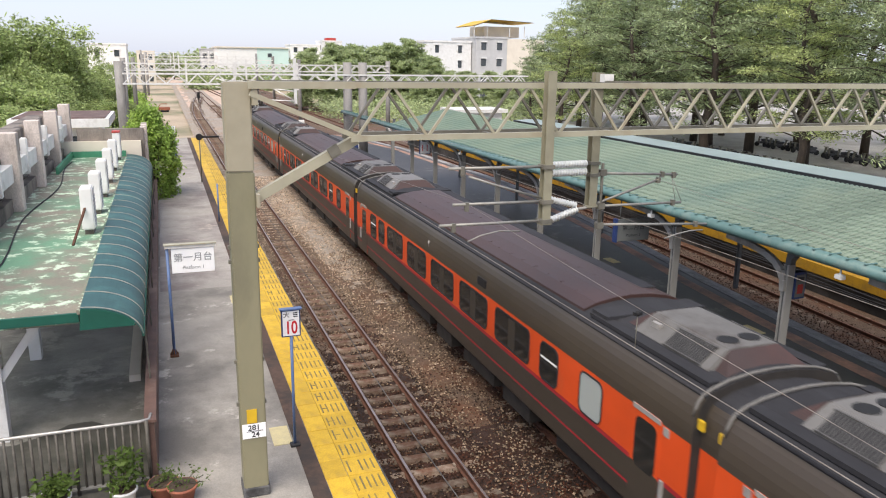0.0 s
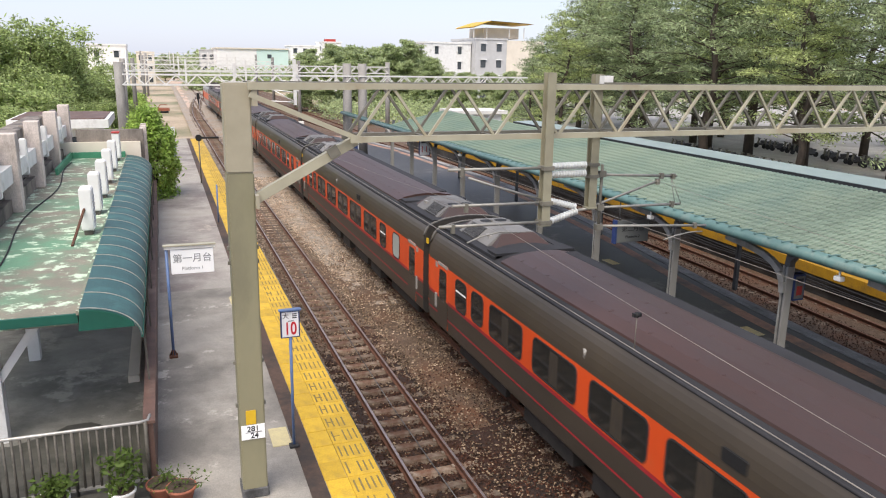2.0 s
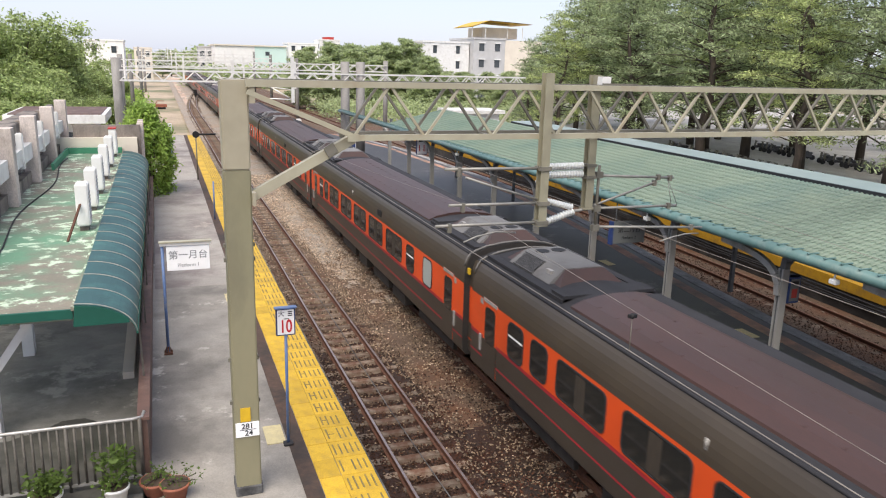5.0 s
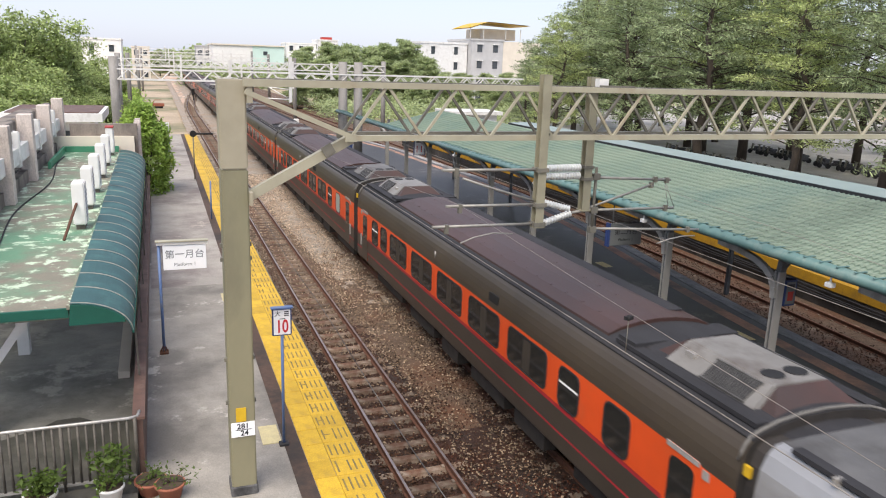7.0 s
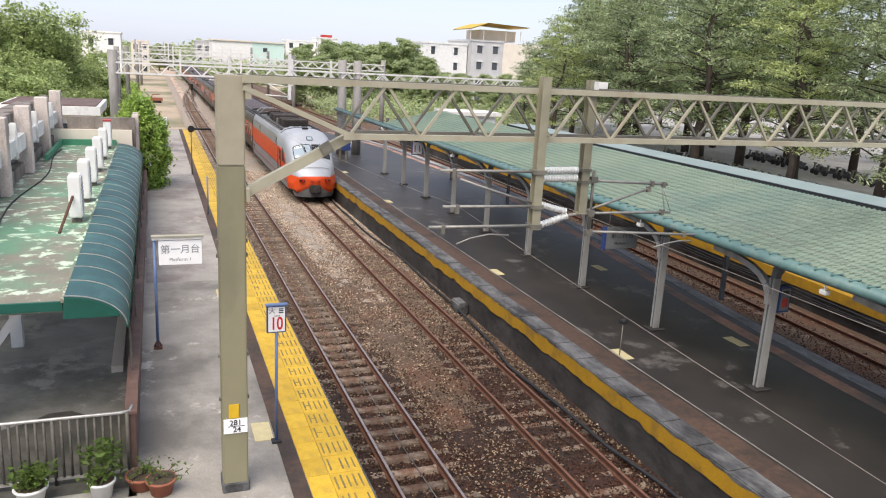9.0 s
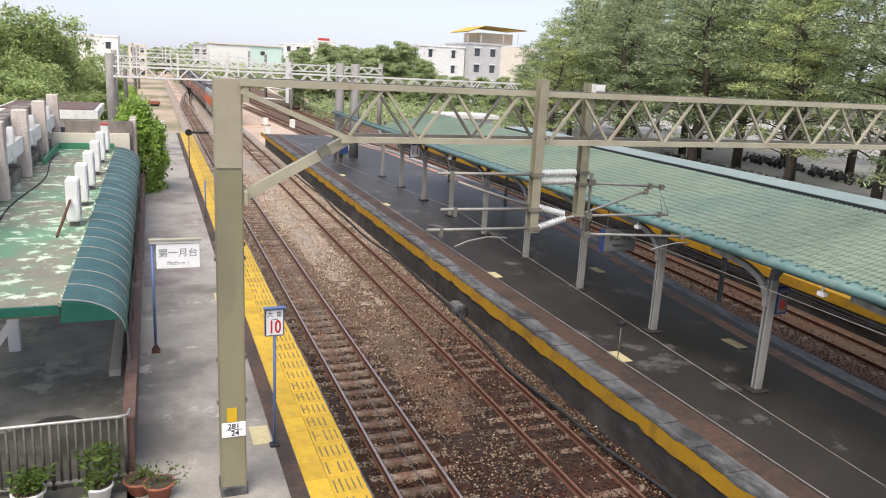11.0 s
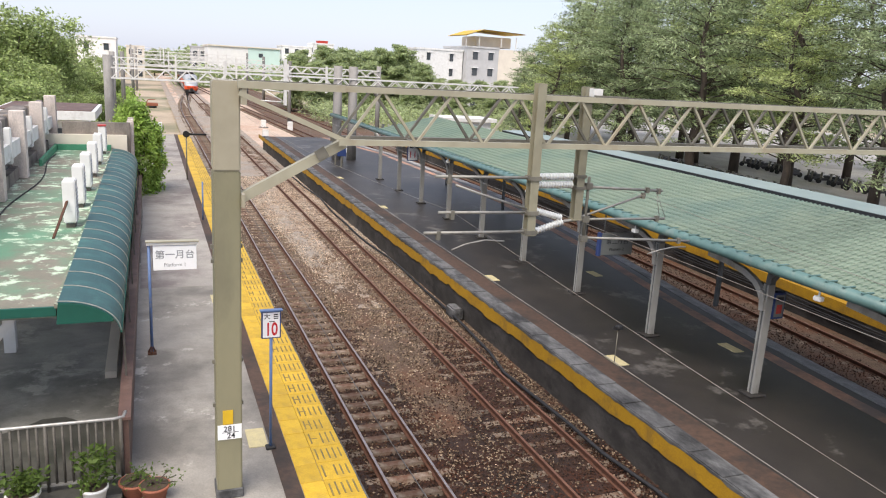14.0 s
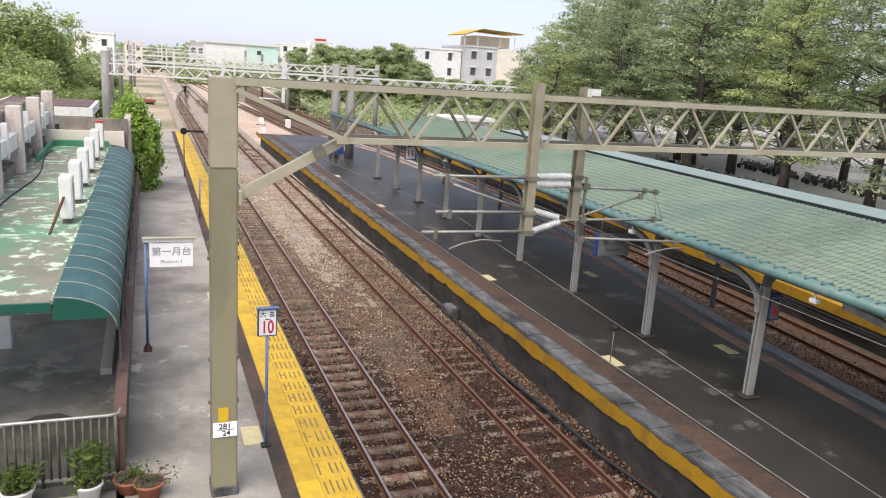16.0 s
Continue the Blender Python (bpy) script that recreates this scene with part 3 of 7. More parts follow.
rod(b, [(9.42 + 0.12 * math.sin(i * 0.55) - (0.25 if 4 < i < 9 else 0), 5 + i * 1.6, -0.03 + 0.05 * math.sin(i * 1.3)) for i in range(34)], 0.045, 8)
tagged(part("drain_pipe", b, M["rubber"]), "black hose along the foot of the platform wall", "pipe")

# first platform
bm = bmesh.new()
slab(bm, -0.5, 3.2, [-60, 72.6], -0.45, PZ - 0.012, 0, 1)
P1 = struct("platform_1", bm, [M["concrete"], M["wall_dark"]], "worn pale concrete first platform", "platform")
bm = bmesh.new()
strip(bm, -0.45, 1.95, [24.2, 45, 72.5], PZ - 0.006)
tagged(part("asphalt_paving", bm, M["asphalt_old"], P1), "patched grey asphalt surface")
bm = bmesh.new()
strip(bm, 1.93, 2.23, [-20, 30, 72.5], PZ - 0.004)
tagged(part("brick_band", bm, M["brick_strip"], P1), "brown brick paving band")
for i, y in enumerate((13.3, 22.4)):
    bm = bmesh.new()
    box(bm, 1.55, 1.9, y, y + 0.75, PZ - 0.02, PZ + 0.002)
    part("pale_tile", bm, M["pale_tile"], P1)


def tile_mesh(name, w, d, h):
    b = bmesh.new()
    box(b, -w / 2, w / 2, -d / 2, d / 2, -0.03, h)
    bmesh.ops.bevel(b, geom=[e for e in b.edges if all(v.co.z > 0 for v in e.verts)], offset=0.006, segments=1, affect="EDGES")
    return mesh_of(name, b, M["tactile"])


TILE_A, TILE_B = tile_mesh("tactile_tile", 0.392, 0.602, 0.006), tile_mesh("tactile_tile", 0.592, 0.602, 0.006)
rs = random.Random(5)
far_tiles = bmesh.new()
for i in range(160):
    y = 8.45 + 0.61 * i
    if y > 72.3:
        break
    for me, x in ((TILE_A, 2.435), (TILE_B, 2.935)):
        w = 0.196 if me is TILE_A else 0.296
        if i < 104:
            o = part("tactile_tile", me, None, P1)
            o.location = (x + rs.uniform(-0.003, 0.003), y, PZ + rs.uniform(-0.004, 0.003))
            o.rotation_euler = (radians(rs.uniform(-0.4, 0.4)), radians(rs.uniform(-0.4, 0.4)), 0)
        else:
            box(far_tiles, x - w, x + w, y - 0.3, y + 0.3, PZ - 0.03, PZ + 0.004)
tagged(part("tactile_tiles", far_tiles, M["tactile"], P1), kind="stuff")
bars = bmesh.new()
for i in range(104):
    y = 8.45 + 0.61 * i
    for j in range(5):
        if rs.random() < 0.94:
            x = 2.705 + j * 0.108
            box(bars, x - 0.014, x + 0.014, y - 0.2 + rs.uniform(-0.02, 0.02), y + 0.2 + rs.uniform(-0.05, 0.02), PZ, PZ + 0.0135)
    if rs.random() < 0.3:
        box(bars, 2.72, 2.84, y - 0.012, y + 0.012, PZ, PZ + 0.0125)
tagged(part("tactile_bars", bars, M["tactile_bar"], P1), "worn dark guide bars", kind="stuff")
bm = bmesh.new()
slab(bm, 3.19, 3.27, [-20, 72.5], -0.45, PZ - 0.02)
tagged(part("edge_wall", bm, M["coping"], P1), "rough concrete platform edge")

# island platform
bm = bmesh.new()
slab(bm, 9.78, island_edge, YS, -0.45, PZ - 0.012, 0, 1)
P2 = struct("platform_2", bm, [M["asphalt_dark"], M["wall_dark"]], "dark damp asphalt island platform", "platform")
rs = random.Random(9)
y = -10.0
while y < 72:
    l = rs.uniform(0.8, 1.25)
    bm = bmesh.new()
    dx, dz = rs.uniform(-0.01, 0.01), rs.uniform(-0.006, 0.008)
    box(bm, 9.75 + dx, 10.30 + dx, y + 0.003, y + l - 0.003, PZ - 0.14, PZ + 0.02 + dz)
    bmesh.ops.bevel(bm, geom=[e for e in bm.edges if all(v.co.z > PZ for v in e.verts)], offset=0.025, segments=2, affect="EDGES")
    part("coping_stone", bm, M["coping"], P2)
    y += l
bm = bmesh.new()
strip(bm, 10.3, 10.92, [-20, 30, 72.4], PZ - 0.004)
tagged(part("brick_band", bm, M["brick_strip"], P2), "brown brick paving band")
bm = bmesh.new()
strip(bm, lambda y: island_edge(y) - 1.15, lambda y: island_edge(y) - 0.72, YS, PZ - 0.004)
tagged(part("orange_band", bm, M["orange_strip"], P2), "faded orange paving band")
# This edge uses the lightened coping, so it looks sunlit under the canopy.
bm = bmesh.new()
slab(bm, lambda y: island_edge(y) - 0.42, lambda y: island_edge(y) + 0.03, YS, PZ - 0.2, PZ + 0.006)
tagged(part("edge_coping", bm, M["edge_pale"], P2), "weathered concrete edge")
for x, y in ((11.14, 23.5), (11.14, 15.6), (15.3, 23.4), (14.95, 15.7), (11.1, 37.0), (11.15, 47.0)):
    bm = bmesh.new()
    box(bm, x - 0.16, x + 0.16, y - 0.35, y + 0.35, PZ - 0.02, PZ + 0.003)
    part("pale_tile", bm, M["pale_tile"], P2)
# peeling yellow paint on the face of the platform wall, with a ragged lower and upper edge
bm = bmesh.new()
prev = None
for i in range(420):
    y = 4 + i * 0.17
    lo = 0.60 + 0.10 * noise.noise(Vector((y * 0.9, 0, 0))) + 0.07 * noise.noise(Vector((y * 3.1, 5, 0)))
    hi = 0.95 + 0.06 * noise.noise(Vector((y * 1.6, 9, 0))) + 0.05 * noise.noise(Vector((y * 5, 2, 0)))
    row = [bm.verts.new(p) for p in ((9.736, y, lo), (9.736, y, min(hi, 0.995)))]
    if prev:
        bm.faces.new((prev[0], prev[1], row[1], row[0]))
    prev = row
tagged(part("yellow_paint", bm, M["yellow_edge"], P2), "peeling yellow edge paint")

# far platform with a yellow edge
bm = bmesh.new()
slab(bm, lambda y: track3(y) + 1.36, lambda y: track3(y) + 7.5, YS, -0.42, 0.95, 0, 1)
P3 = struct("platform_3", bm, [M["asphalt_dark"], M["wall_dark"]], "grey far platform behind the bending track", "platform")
bm = bmesh.new()
slab(bm, lambda y: track3(y) + 1.32, lambda y: track3(y) + 1.78, YS, 0.58, 0.956)
tagged(part("yellow_edge", bm, M["yellow_edge"], P3), "yellow painted platform edge")
for k in range(3):
    b = bmesh.new()
    rod(b, [(float(track3(y)) + 1.30 - 0.02 * k, y, 0.46 - 0.10 * k + 0.025 * math.sin(y * (0.7 + 0.2 * k))) for y in np.arange(4, 60, 1.5)], 0.022, 6)
    tagged(part("trackside_cable", b, M["rubber"]), "dark cable slung along the far platform wall", "cable", "platform cables")

# ---- overhead line gantries ----
def truss(t, x0, x1, y, zb, zt, depth, panel, chord, diag, m, m_back):
    """Top and bottom chords and zigzag diagonals in two planes."""
    n = max(2, round((x1 - x0) / panel))
    p = (x1 - x0) / n
    for k, yy_ in enumerate((y - depth / 2, y + depth / 2)):
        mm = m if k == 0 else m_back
        for z in (zb, zt):
            b = bmesh.new()
            bar(b, (x0, yy_, z), (x1, yy_, z), chord, chord)
            part("chord", b, mm, t)
        for i in range(n):
            a = x0 + i * p
            for q0, q1 in (((a, zb), (a + p / 2, zt)), ((a + p / 2, zt), (a + p, zb))):
                b = bmesh.new()
                bar(b, (q0[0], yy_, q0[1]), (q1[0], yy_, q1[1]), diag, diag * 0.8)
                part("diagonal", b, mm, t)
    for i in range(n + 1):
        for a, z in ((x0 + i * p, zb), (x0 + (i + 0.5) * p, zt)):
            if a < x1 + 0.01:
                b = bmesh.new()
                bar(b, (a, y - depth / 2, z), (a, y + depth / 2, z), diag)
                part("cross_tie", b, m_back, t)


GY = 11.9
gantry = thing("overhead_line_gantry", (1.05, GY, PZ), "olive painted steel mast and lattice girder over the tracks", "gantry", "gantries over the tracks")
gantry.location = (0, 0, 0)
b = bmesh.new()
box(b, 0.85, 1.25, GY - 0.21, GY + 0.21, PZ - 0.3, 6.45)
bmesh.ops.bevel(b, geom=b.edges[:], offset=0.02, segments=2, affect="EDGES")
part("mast", b, M["mast"], gantry)
# Upper mast coloured paler, standing in for light that grows towards the top.
b = bmesh.new()
box(b, 0.85, 1.25, GY - 0.21, GY + 0.21, 6.451, 7.78)
bmesh.ops.bevel(b, geom=b.edges[:], offset=0.02, segments=2, affect="EDGES")
part("mast_head", b, M["mast_top"], gantry, "olive mast head in a lightened tone")
b = bmesh.new()
box(b, 0.83, 1.27, GY - 0.23, GY + 0.23, PZ - 0.02, PZ + 0.16)
bmesh.ops.bevel(b, geom=b.edges[:], offset=0.02, segments=1, affect="EDGES")
part("mast_foot", b, M["coping"], gantry, "grey concrete foot")
X0, X1, ZB, ZT, DP = 2.8, 31.12, 6.93, 7.74, 0.62
# Back plane and ties get the darker steel: their shade is in the colour.
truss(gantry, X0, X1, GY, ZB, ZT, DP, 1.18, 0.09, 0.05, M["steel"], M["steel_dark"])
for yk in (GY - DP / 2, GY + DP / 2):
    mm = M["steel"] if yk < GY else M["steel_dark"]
    for p_, q_, w_ in (((1.2, yk, ZT), (X0, yk, ZT), 0.105), ((1.22, yk, 7.62), (X0, yk, ZB + 0.03), 0.075)):
        b = bmesh.new()
        bar(b, p_, q_, w_)
        part("knee_brace" if w_ == 0.13 else "chord", b, mm, gantry)
    b = bmesh.new()
    box(b, X0 - 0.09, X0 + 0.09, yk - 0.008 - 0.05, yk + 0.008 - 0.05, ZB - 0.05, ZB + 0.06)
    part("gusset_plate", b, mm, gantry)
b = bmesh.new()
bar(b, (1.24, GY - 0.1, 6.02), (X0 + 0.05, GY - 0.1, ZB - 0.03), 0.14, 0.15)
part("knee_brace", b, M["steel"], gantry)
b = bmesh.new()
bar(b, (2.4, GY - 0.19, 6.69), (2.55, GY - 0.19, 6.78), 0.05, 0.17)
part("brace_clamp", b, M["steel_dark"], gantry)
b = bmesh.new()
for sx in (1.15,):
    box(b, 1.251, 1.33, GY - 0.34, GY + 0.34, 7.45, 7.8)
    box(b, 1.251, 1.30, GY - 0.34, GY + 0.34, 5.92, 6.12)
part("clamp_plate", b, M["mast_top"], gantry)
cuboid("yellow_plate", (0.945, 1.105, GY - 0.226, GY - 0.2125, 2.335, 2.575), M["yellow_plate"], gantry, "yellow warning plate")
cuboid("number_plate", (0.862, 1.238, GY - 0.23, GY - 0.2125, 2.07, 2.32), M["sign_white"], gantry, "white enamel kilometre plate")
words("lettering", "281", 0.13, M["ink"], gantry, (1.05, GY - 0.232, 2.252), bold=0.002)
words("lettering", "24", 0.13, M["ink"], gantry, (1.07, GY - 0.232, 2.13), bold=0.002)
cuboid("plate_line", (0.93, 1.19, GY - 0.233, GY - 0.2295, 2.188, 2.198), M["ink"], gantry)
for z in (2.6, 3.35, 5.02, 5.25):
    for xa in (0.81, 1.25):
        b = bmesh.new()
        box(b, xa, xa + 0.04, GY - 0.03, GY + 0.03, z - 0.03, z + 0.03)
        part("step_bolt", b, M["steel_dark"], gantry)


def insulator(t, p, q, n=9, r=0.075):
    """A ribbed porcelain insulator from p to q."""
    p, q = Vector(p), Vector(q)
    pts, rad = [], []
    for i in range(n):
        for k, f in ((0.0, 0.42), (0.3, 0.5), (0.4, 1.0), (0.65, 1.0), (0.75, 0.42)):
            pts.append(p.lerp(q, (i + k) / n))
            rad.append(r * f)
    b = bmesh.new()
    rod(b, pts, r, 12, taper=rad)
    part("insulator", b, M["porcelain"], t, "white ribbed porcelain insulator")


def drop_post(t, x, y, z0, z1, w, m):
    b = bmesh.new()
    for s in (-1, 1):
        box(b, x - w / 2, x + w / 2, y + s * w / 2 - 0.012, y + s * w / 2 + 0.012, z0, z1)
    box(b, x - 0.012, x + 0.012, y - w / 2 + 0.0125, y + w / 2 - 0.0125, z0, z1)
    box(b, x - w / 2 - 0.02, x + w / 2 + 0.02, y - w / 2 - 0.03, y + w / 2 + 0.03, z0 - 0.02, z0)
    part("drop_post", b, m, t)


def arm(t, pts, r, m=None):
    b = bmesh.new()
    rod(b, pts, r, 8)
    part("arm", b, m or M["arm_grey"], t)


YB, YC = GY - DP / 2 - 0.12, GY + DP / 2 + 0.1
brk = thing("cantilever_bracket", (0, 0, 0), "grey steel drop post and wire arms over the first track", "bracket", "wire brackets")
drop_post(brk, 6.08, YB, 5.42, 7.98, 0.15, M["post_olive"])
for z, xe in ((6.4, 4.29), (5.8, 4.38), (5.46, 4.15)):
    arm(brk, [(5.98, YB, z), (xe, YB, z + 0.02)], 0.026)
    b = bmesh.new()
    box(b, xe + 0.22, xe + 0.28, YB - 0.035, YB + 0.035, z - 0.1, z + 0.05)
    part("clamp", b, M["steel_dark"], brk)
    b = bmesh.new()
    box(b, 5.975, 6.185, YB - 0.115, YB + 0.115, z - 0.035, z + 0.035)
    part("post_collar", b, M["steel_dark"], brk)
arm(brk, [(4.66, YB, 5.18), (4.9, YB, 5.27), (5.25, YB, 5.33), (5.62, YB, 5.30)], 0.014)
arm(brk, [(4.66, YB, 6.28), (5.2, YB, 6.1), (6.0, YB, 5.86)], 0.02)
brk2 = thing("cantilever_bracket", (0, 0, 0), "grey steel drop post with wire arms over the second track", "bracket", "wire brackets")
drop_post(brk2, 7.49, YC, 5.5, 7.95, 0.155, M["post_olive"])
b = bmesh.new()
rod(b, [(7.71, YC, 5.05), (7.71, YC, 6.3)], 0.03, 8)
part("stay_rod", b, M["steel_dark"], brk2)
arm(brk2, [(7.6, YC, 6.11), (9.4, YC, 6.02)], 0.026)
arm(brk2, [(7.42, YC, 5.47), (9.02, YC, 5.95)], 0.024)
arm(brk2, [(7.5, YC, 5.48), (9.54, YC, 5.46)], 0.026)
arm(brk2, [(7.65, YC, 5.12), (10.22, YC, 4.98)], 0.026)
arm(brk2, [(9.23, YC, 4.74), (9.5, YC, 4.81), (9.83, YC, 4.86), (10.15, YC, 4.86)], 0.014)
arm(brk2, [(9.27, YC, 6.02), (9.42, YC, 5.47)], 0.006)
arm(brk2, [(9.27, YC, 6.02), (9.56, YC, 5.47)], 0.006)
for z in (6.3, 6.15):
    insulator(brk2, (6.58, YC - 0.06, z), (7.36, YC, z), 13, 0.07)
insulator(brk2, (6.64, YC - 0.05, 5.28), (7.22, YC, 5.44), 10, 0.068)
insulator(brk2, (6.66, YC + 0.05, 5.65), (7.21, YC + 0.03, 5.51), 10, 0.062)
for p_, q_ in (((6.18, YB, 6.36), (6.58, YC - 0.06, 6.3)), ((6.18, YB, 6.3), (6.58, YC - 0.06, 6.15)), ((6.18, YB, 5.46), (6.64, YC - 0.05, 5.28)), ((6.18, YB, 5.8), (6.66, YC + 0.05, 5.65)), ((7.2, YC, 5.44), (7.72, YC, 5.5))):
    arm(brk2, [p_, q_], 0.03)
for z in (5.1, 5.48, 6.12):
    b = bmesh.new()
    box(b, 7.64, 7.78, YC - 0.05, YC + 0.05, z - 0.06, z + 0.06)
    part("clamp", b, M["steel_dark"], brk2)
for z in (6.09, 6.31):
    b = bmesh.new()
    box(b, 7.39, 7.59, YC - 0.115, YC + 0.115, z - 0.03, z + 0.03)
    part("post_collar", b, M["steel_dark"], brk2)
for x_, zc_ in ((9.05, 6.04), (9.32, 6.02), (8.97, 5.93), (9.35, 5.47), (9.95, 5.0)):
    b = bmesh.new()
    box(b, x_ - 0.035, x_ + 0.035, YC - 0.035, YC + 0.035, zc_ - 0.06, zc_ + 0.05)
    part("clamp", b, M["steel_dark"], brk2)
box_lamp = thing("junction_box", (7.42, GY, ZT + 0.05), "small pale grey box fixed on the girder", "box")
cuboid("case", (-0.09, 0.09, -0.08, 0.08, 0.0, 0.14), M["galv"], box_lamp)
cuboid("bracket", (-0.15, 0.55, -0.02, 0.02, -0.0, 0.03), M["steel_dark"], box_lamp, "", (0, -0.2, 0.0))

# wires
def wire(pts, r, label):
    b = bmesh.new()
    rod(b, pts, r, 6)
    return tagged(part("overhead_wire", b, M["wire"]), label, "wire", "overhead wires")


def sag(x, y0, y1, z, d, n=9):
    return [(x, y0 + (y1 - y0) * i / n, z - d * (1 - (2 * i / n - 1) ** 2)) for i in range(n + 1)]


for x, zc, zm in ((T1, 5.04, 5.76), (T2 + 0.4, 5.05, 6.0)):
    wire([(x, -40, zc), (x, GY, zc), (x, 56, zc), (x, 104, zc), (x, 240, zc)], 0.0055, "thin copper contact wire over the track")
    for a, c in ((-36, GY), (GY, 56), (56, 104), (104, 152), (152, 240)):
        wire(sag(x, a, c, zm, 0.64, 24), 0.0035, "thin messenger wire above the contact wire")
hang = thing("wire_clamp", (T1, 6.72, 5.05), "black wire clamp on a thin hanger", "clamp")
b = bmesh.new()
bmesh.ops.create_icosphere(b, subdivisions=2, radius=0.035, matrix=Matrix.Translation((0, 0, 0.4)))
box(b, -0.05, 0.05, -0.02, 0.02, 0.38, 0.42)
part("knob", b, M["black"], hang)
b = bmesh.new()
rod(b, [(0, 0, 0), (0, 0, 0.4)], 0.006, 6)
part("hanger", b, M["steel_dark"], hang)


def far_gantry(y, posts, x0, x1, zb, zt, drops, panel=1.4, label="pale galvanised lattice gantry across the yard"):
    t = thing("overhead_line_gantry", (0, 0, 0), label, "gantry", "gantries over the tracks")
    for x, zt_, w in posts:
        b = bmesh.new()
        rod(b, [(x, y, -0.42), (x, y, zt_)], w / 2, 12)
        part("post", b, M["post_grey"], t, "round grey concrete post")
    truss(t, x0, x1, y, zb, zt, 0.6, panel, 0.10, 0.075, M["galv"], M["galv"])
    for x, z0, z1 in drops:
        b = bmesh.new()
        box(b, x - 0.11, x + 0.11, y - 0.5, y - 0.3, z0, z1)
        part("drop_post", b, M["galv"], t)
        b = bmesh.new()
        rod(b, [(x, y - 0.4, z0 + 0.9), (x - 1.8, y - 0.4, z0 + 1.1)], 0.045, 6)
        rod(b, [(x, y - 0.4, z0 + 0.2), (x - 1.9, y - 0.4, z0 + 0.3)], 0.045, 6)
        rod(b, [(x, y - 0.4, z0 + 0.2), (x - 1.5, y - 0.4, z0 + 1.05)], 0.04, 6)
        part("arm", b, M["galv"], t)
    return t


far_gantry(56, [(-2.5, 7.75, 0.62)], -2.3, 27.5, 6.28, 6.95, [(9.05, 4.9, 8.1)], 1.35)
for x in (12.95, 14.1):
    p_ = thing("concrete_post", (x, 56, 1.0), "tall round grey concrete post on the island platform", "post", "posts on the island")
    b = bmesh.new()
    rod(b, [(0, 0, -0.3), (0, 0, 6.85)], 0.36, 14, taper=[0.36, 0.32])
    part("shaft", b, M["post_grey"], p_)
far_gantry(80, [(22.9, 7.9, 0.5), (-3.2, 7.9, 0.5)], -3.2, 22.9, 6.75, 7.4, [(7.0, 4.9, 7.6), (13.2, 4.9, 7.6), (17.2, 4.9, 7.6)], 1.35)
far_gantry(104, [(-3.0, 7.9, 0.5), (17.5, 7.9, 0.5)], -3.0, 17.5, 6.5, 7.2, [(3.2, 4.9, 7.9), (10.6, 4.9, 7.9)], 1.5)
far_gantry(140, [(-2.5, 8.3, 0.5), (19.0, 8.3, 0.5)], -2.5, 19.0, 6.8, 7.6, [(3.2, 4.9, 8.3), (12.6, 4.9, 8.3)], 1.7)
far_gantry(182, [(-2.5, 8.9, 0.5), (21.0, 8.9, 0.5)], -2.5, 21.0, 7.2, 8.1, [(3.2, 4.9, 8.9), (14.6, 4.9, 8.9)], 2.0)
far_gantry(235, [(-4.5, 9.6, 0.5), (22.0, 9.6, 0.5)], -4.5, 22.0, 8.0, 9.0, [(3.2, 5.5, 9.6), (13.6, 5.5, 9.6)], 2.2)


# ---- the train ----
CAR_L, CAR_PITCH, LOCO_L = 20.3, 20.863, 17.0


def rounded(bm, y0, y1, z0, z1, r, x0, x1, n=4, mi=0):
    """A plate with rounded corners in the y-z plane, from x0 to x1."""
    pts = []
    for cy, cz, a0 in ((y1 - r, z1 - r, 0), (y0 + r, z1 - r, 90), (y0 + r, z0 + r, 180), (y1 - r, z0 + r, 270)):
        for k in range(n + 1):
            a = radians(a0 + 90 * k / n)
            pts.append((cy + r * math.cos(a), cz + r * math.sin(a)))
    a = [bm.verts.new((x0, y, z)) for y, z in pts]
    b = [bm.verts.new((x1, y, z)) for y, z in pts]
    m = len(pts)
    for i in range(m):
        bm.faces.new((a[i], a[(i + 1) % m], b[(i + 1) % m], b[i])).material_index = mi
    bm.faces.new(a[::-1]).material_index = mi
    bm.faces.new(b).material_index = mi


def ringframe(bm, y0, y1, z0, z1, r, w, x0, x1, n=4):
    """A rounded window frame of width w."""
    def loop(e):
        out = []
        for cy, cz, a0 in ((y1 - r, z1 - r, 0), (y0 + r, z1 - r, 90), (y0 + r, z0 + r, 180), (y1 - r, z0 + r, 270)):
            for k in range(n + 1):
                a = radians(a0 + 90 * k / n)
                out.append((cy + (r + e) * math.cos(a), cz + (r + e) * math.sin(a)))
        return out
    i_, o_ = loop(0), loop(w)
    m = len(i_)
    L = [[bm.verts.new((x, y, z)) for y, z in lp] for x, lp in ((x0, i_), (x1, i_), (x1, o_), (x0, o_))]
    for k in range(4):
        a, b = L[k], L[(k + 1) % 4]
        for j in range(m):
            bm.faces.new((a[j], a[(j + 1) % m], b[(j + 1) % m], b[j]))


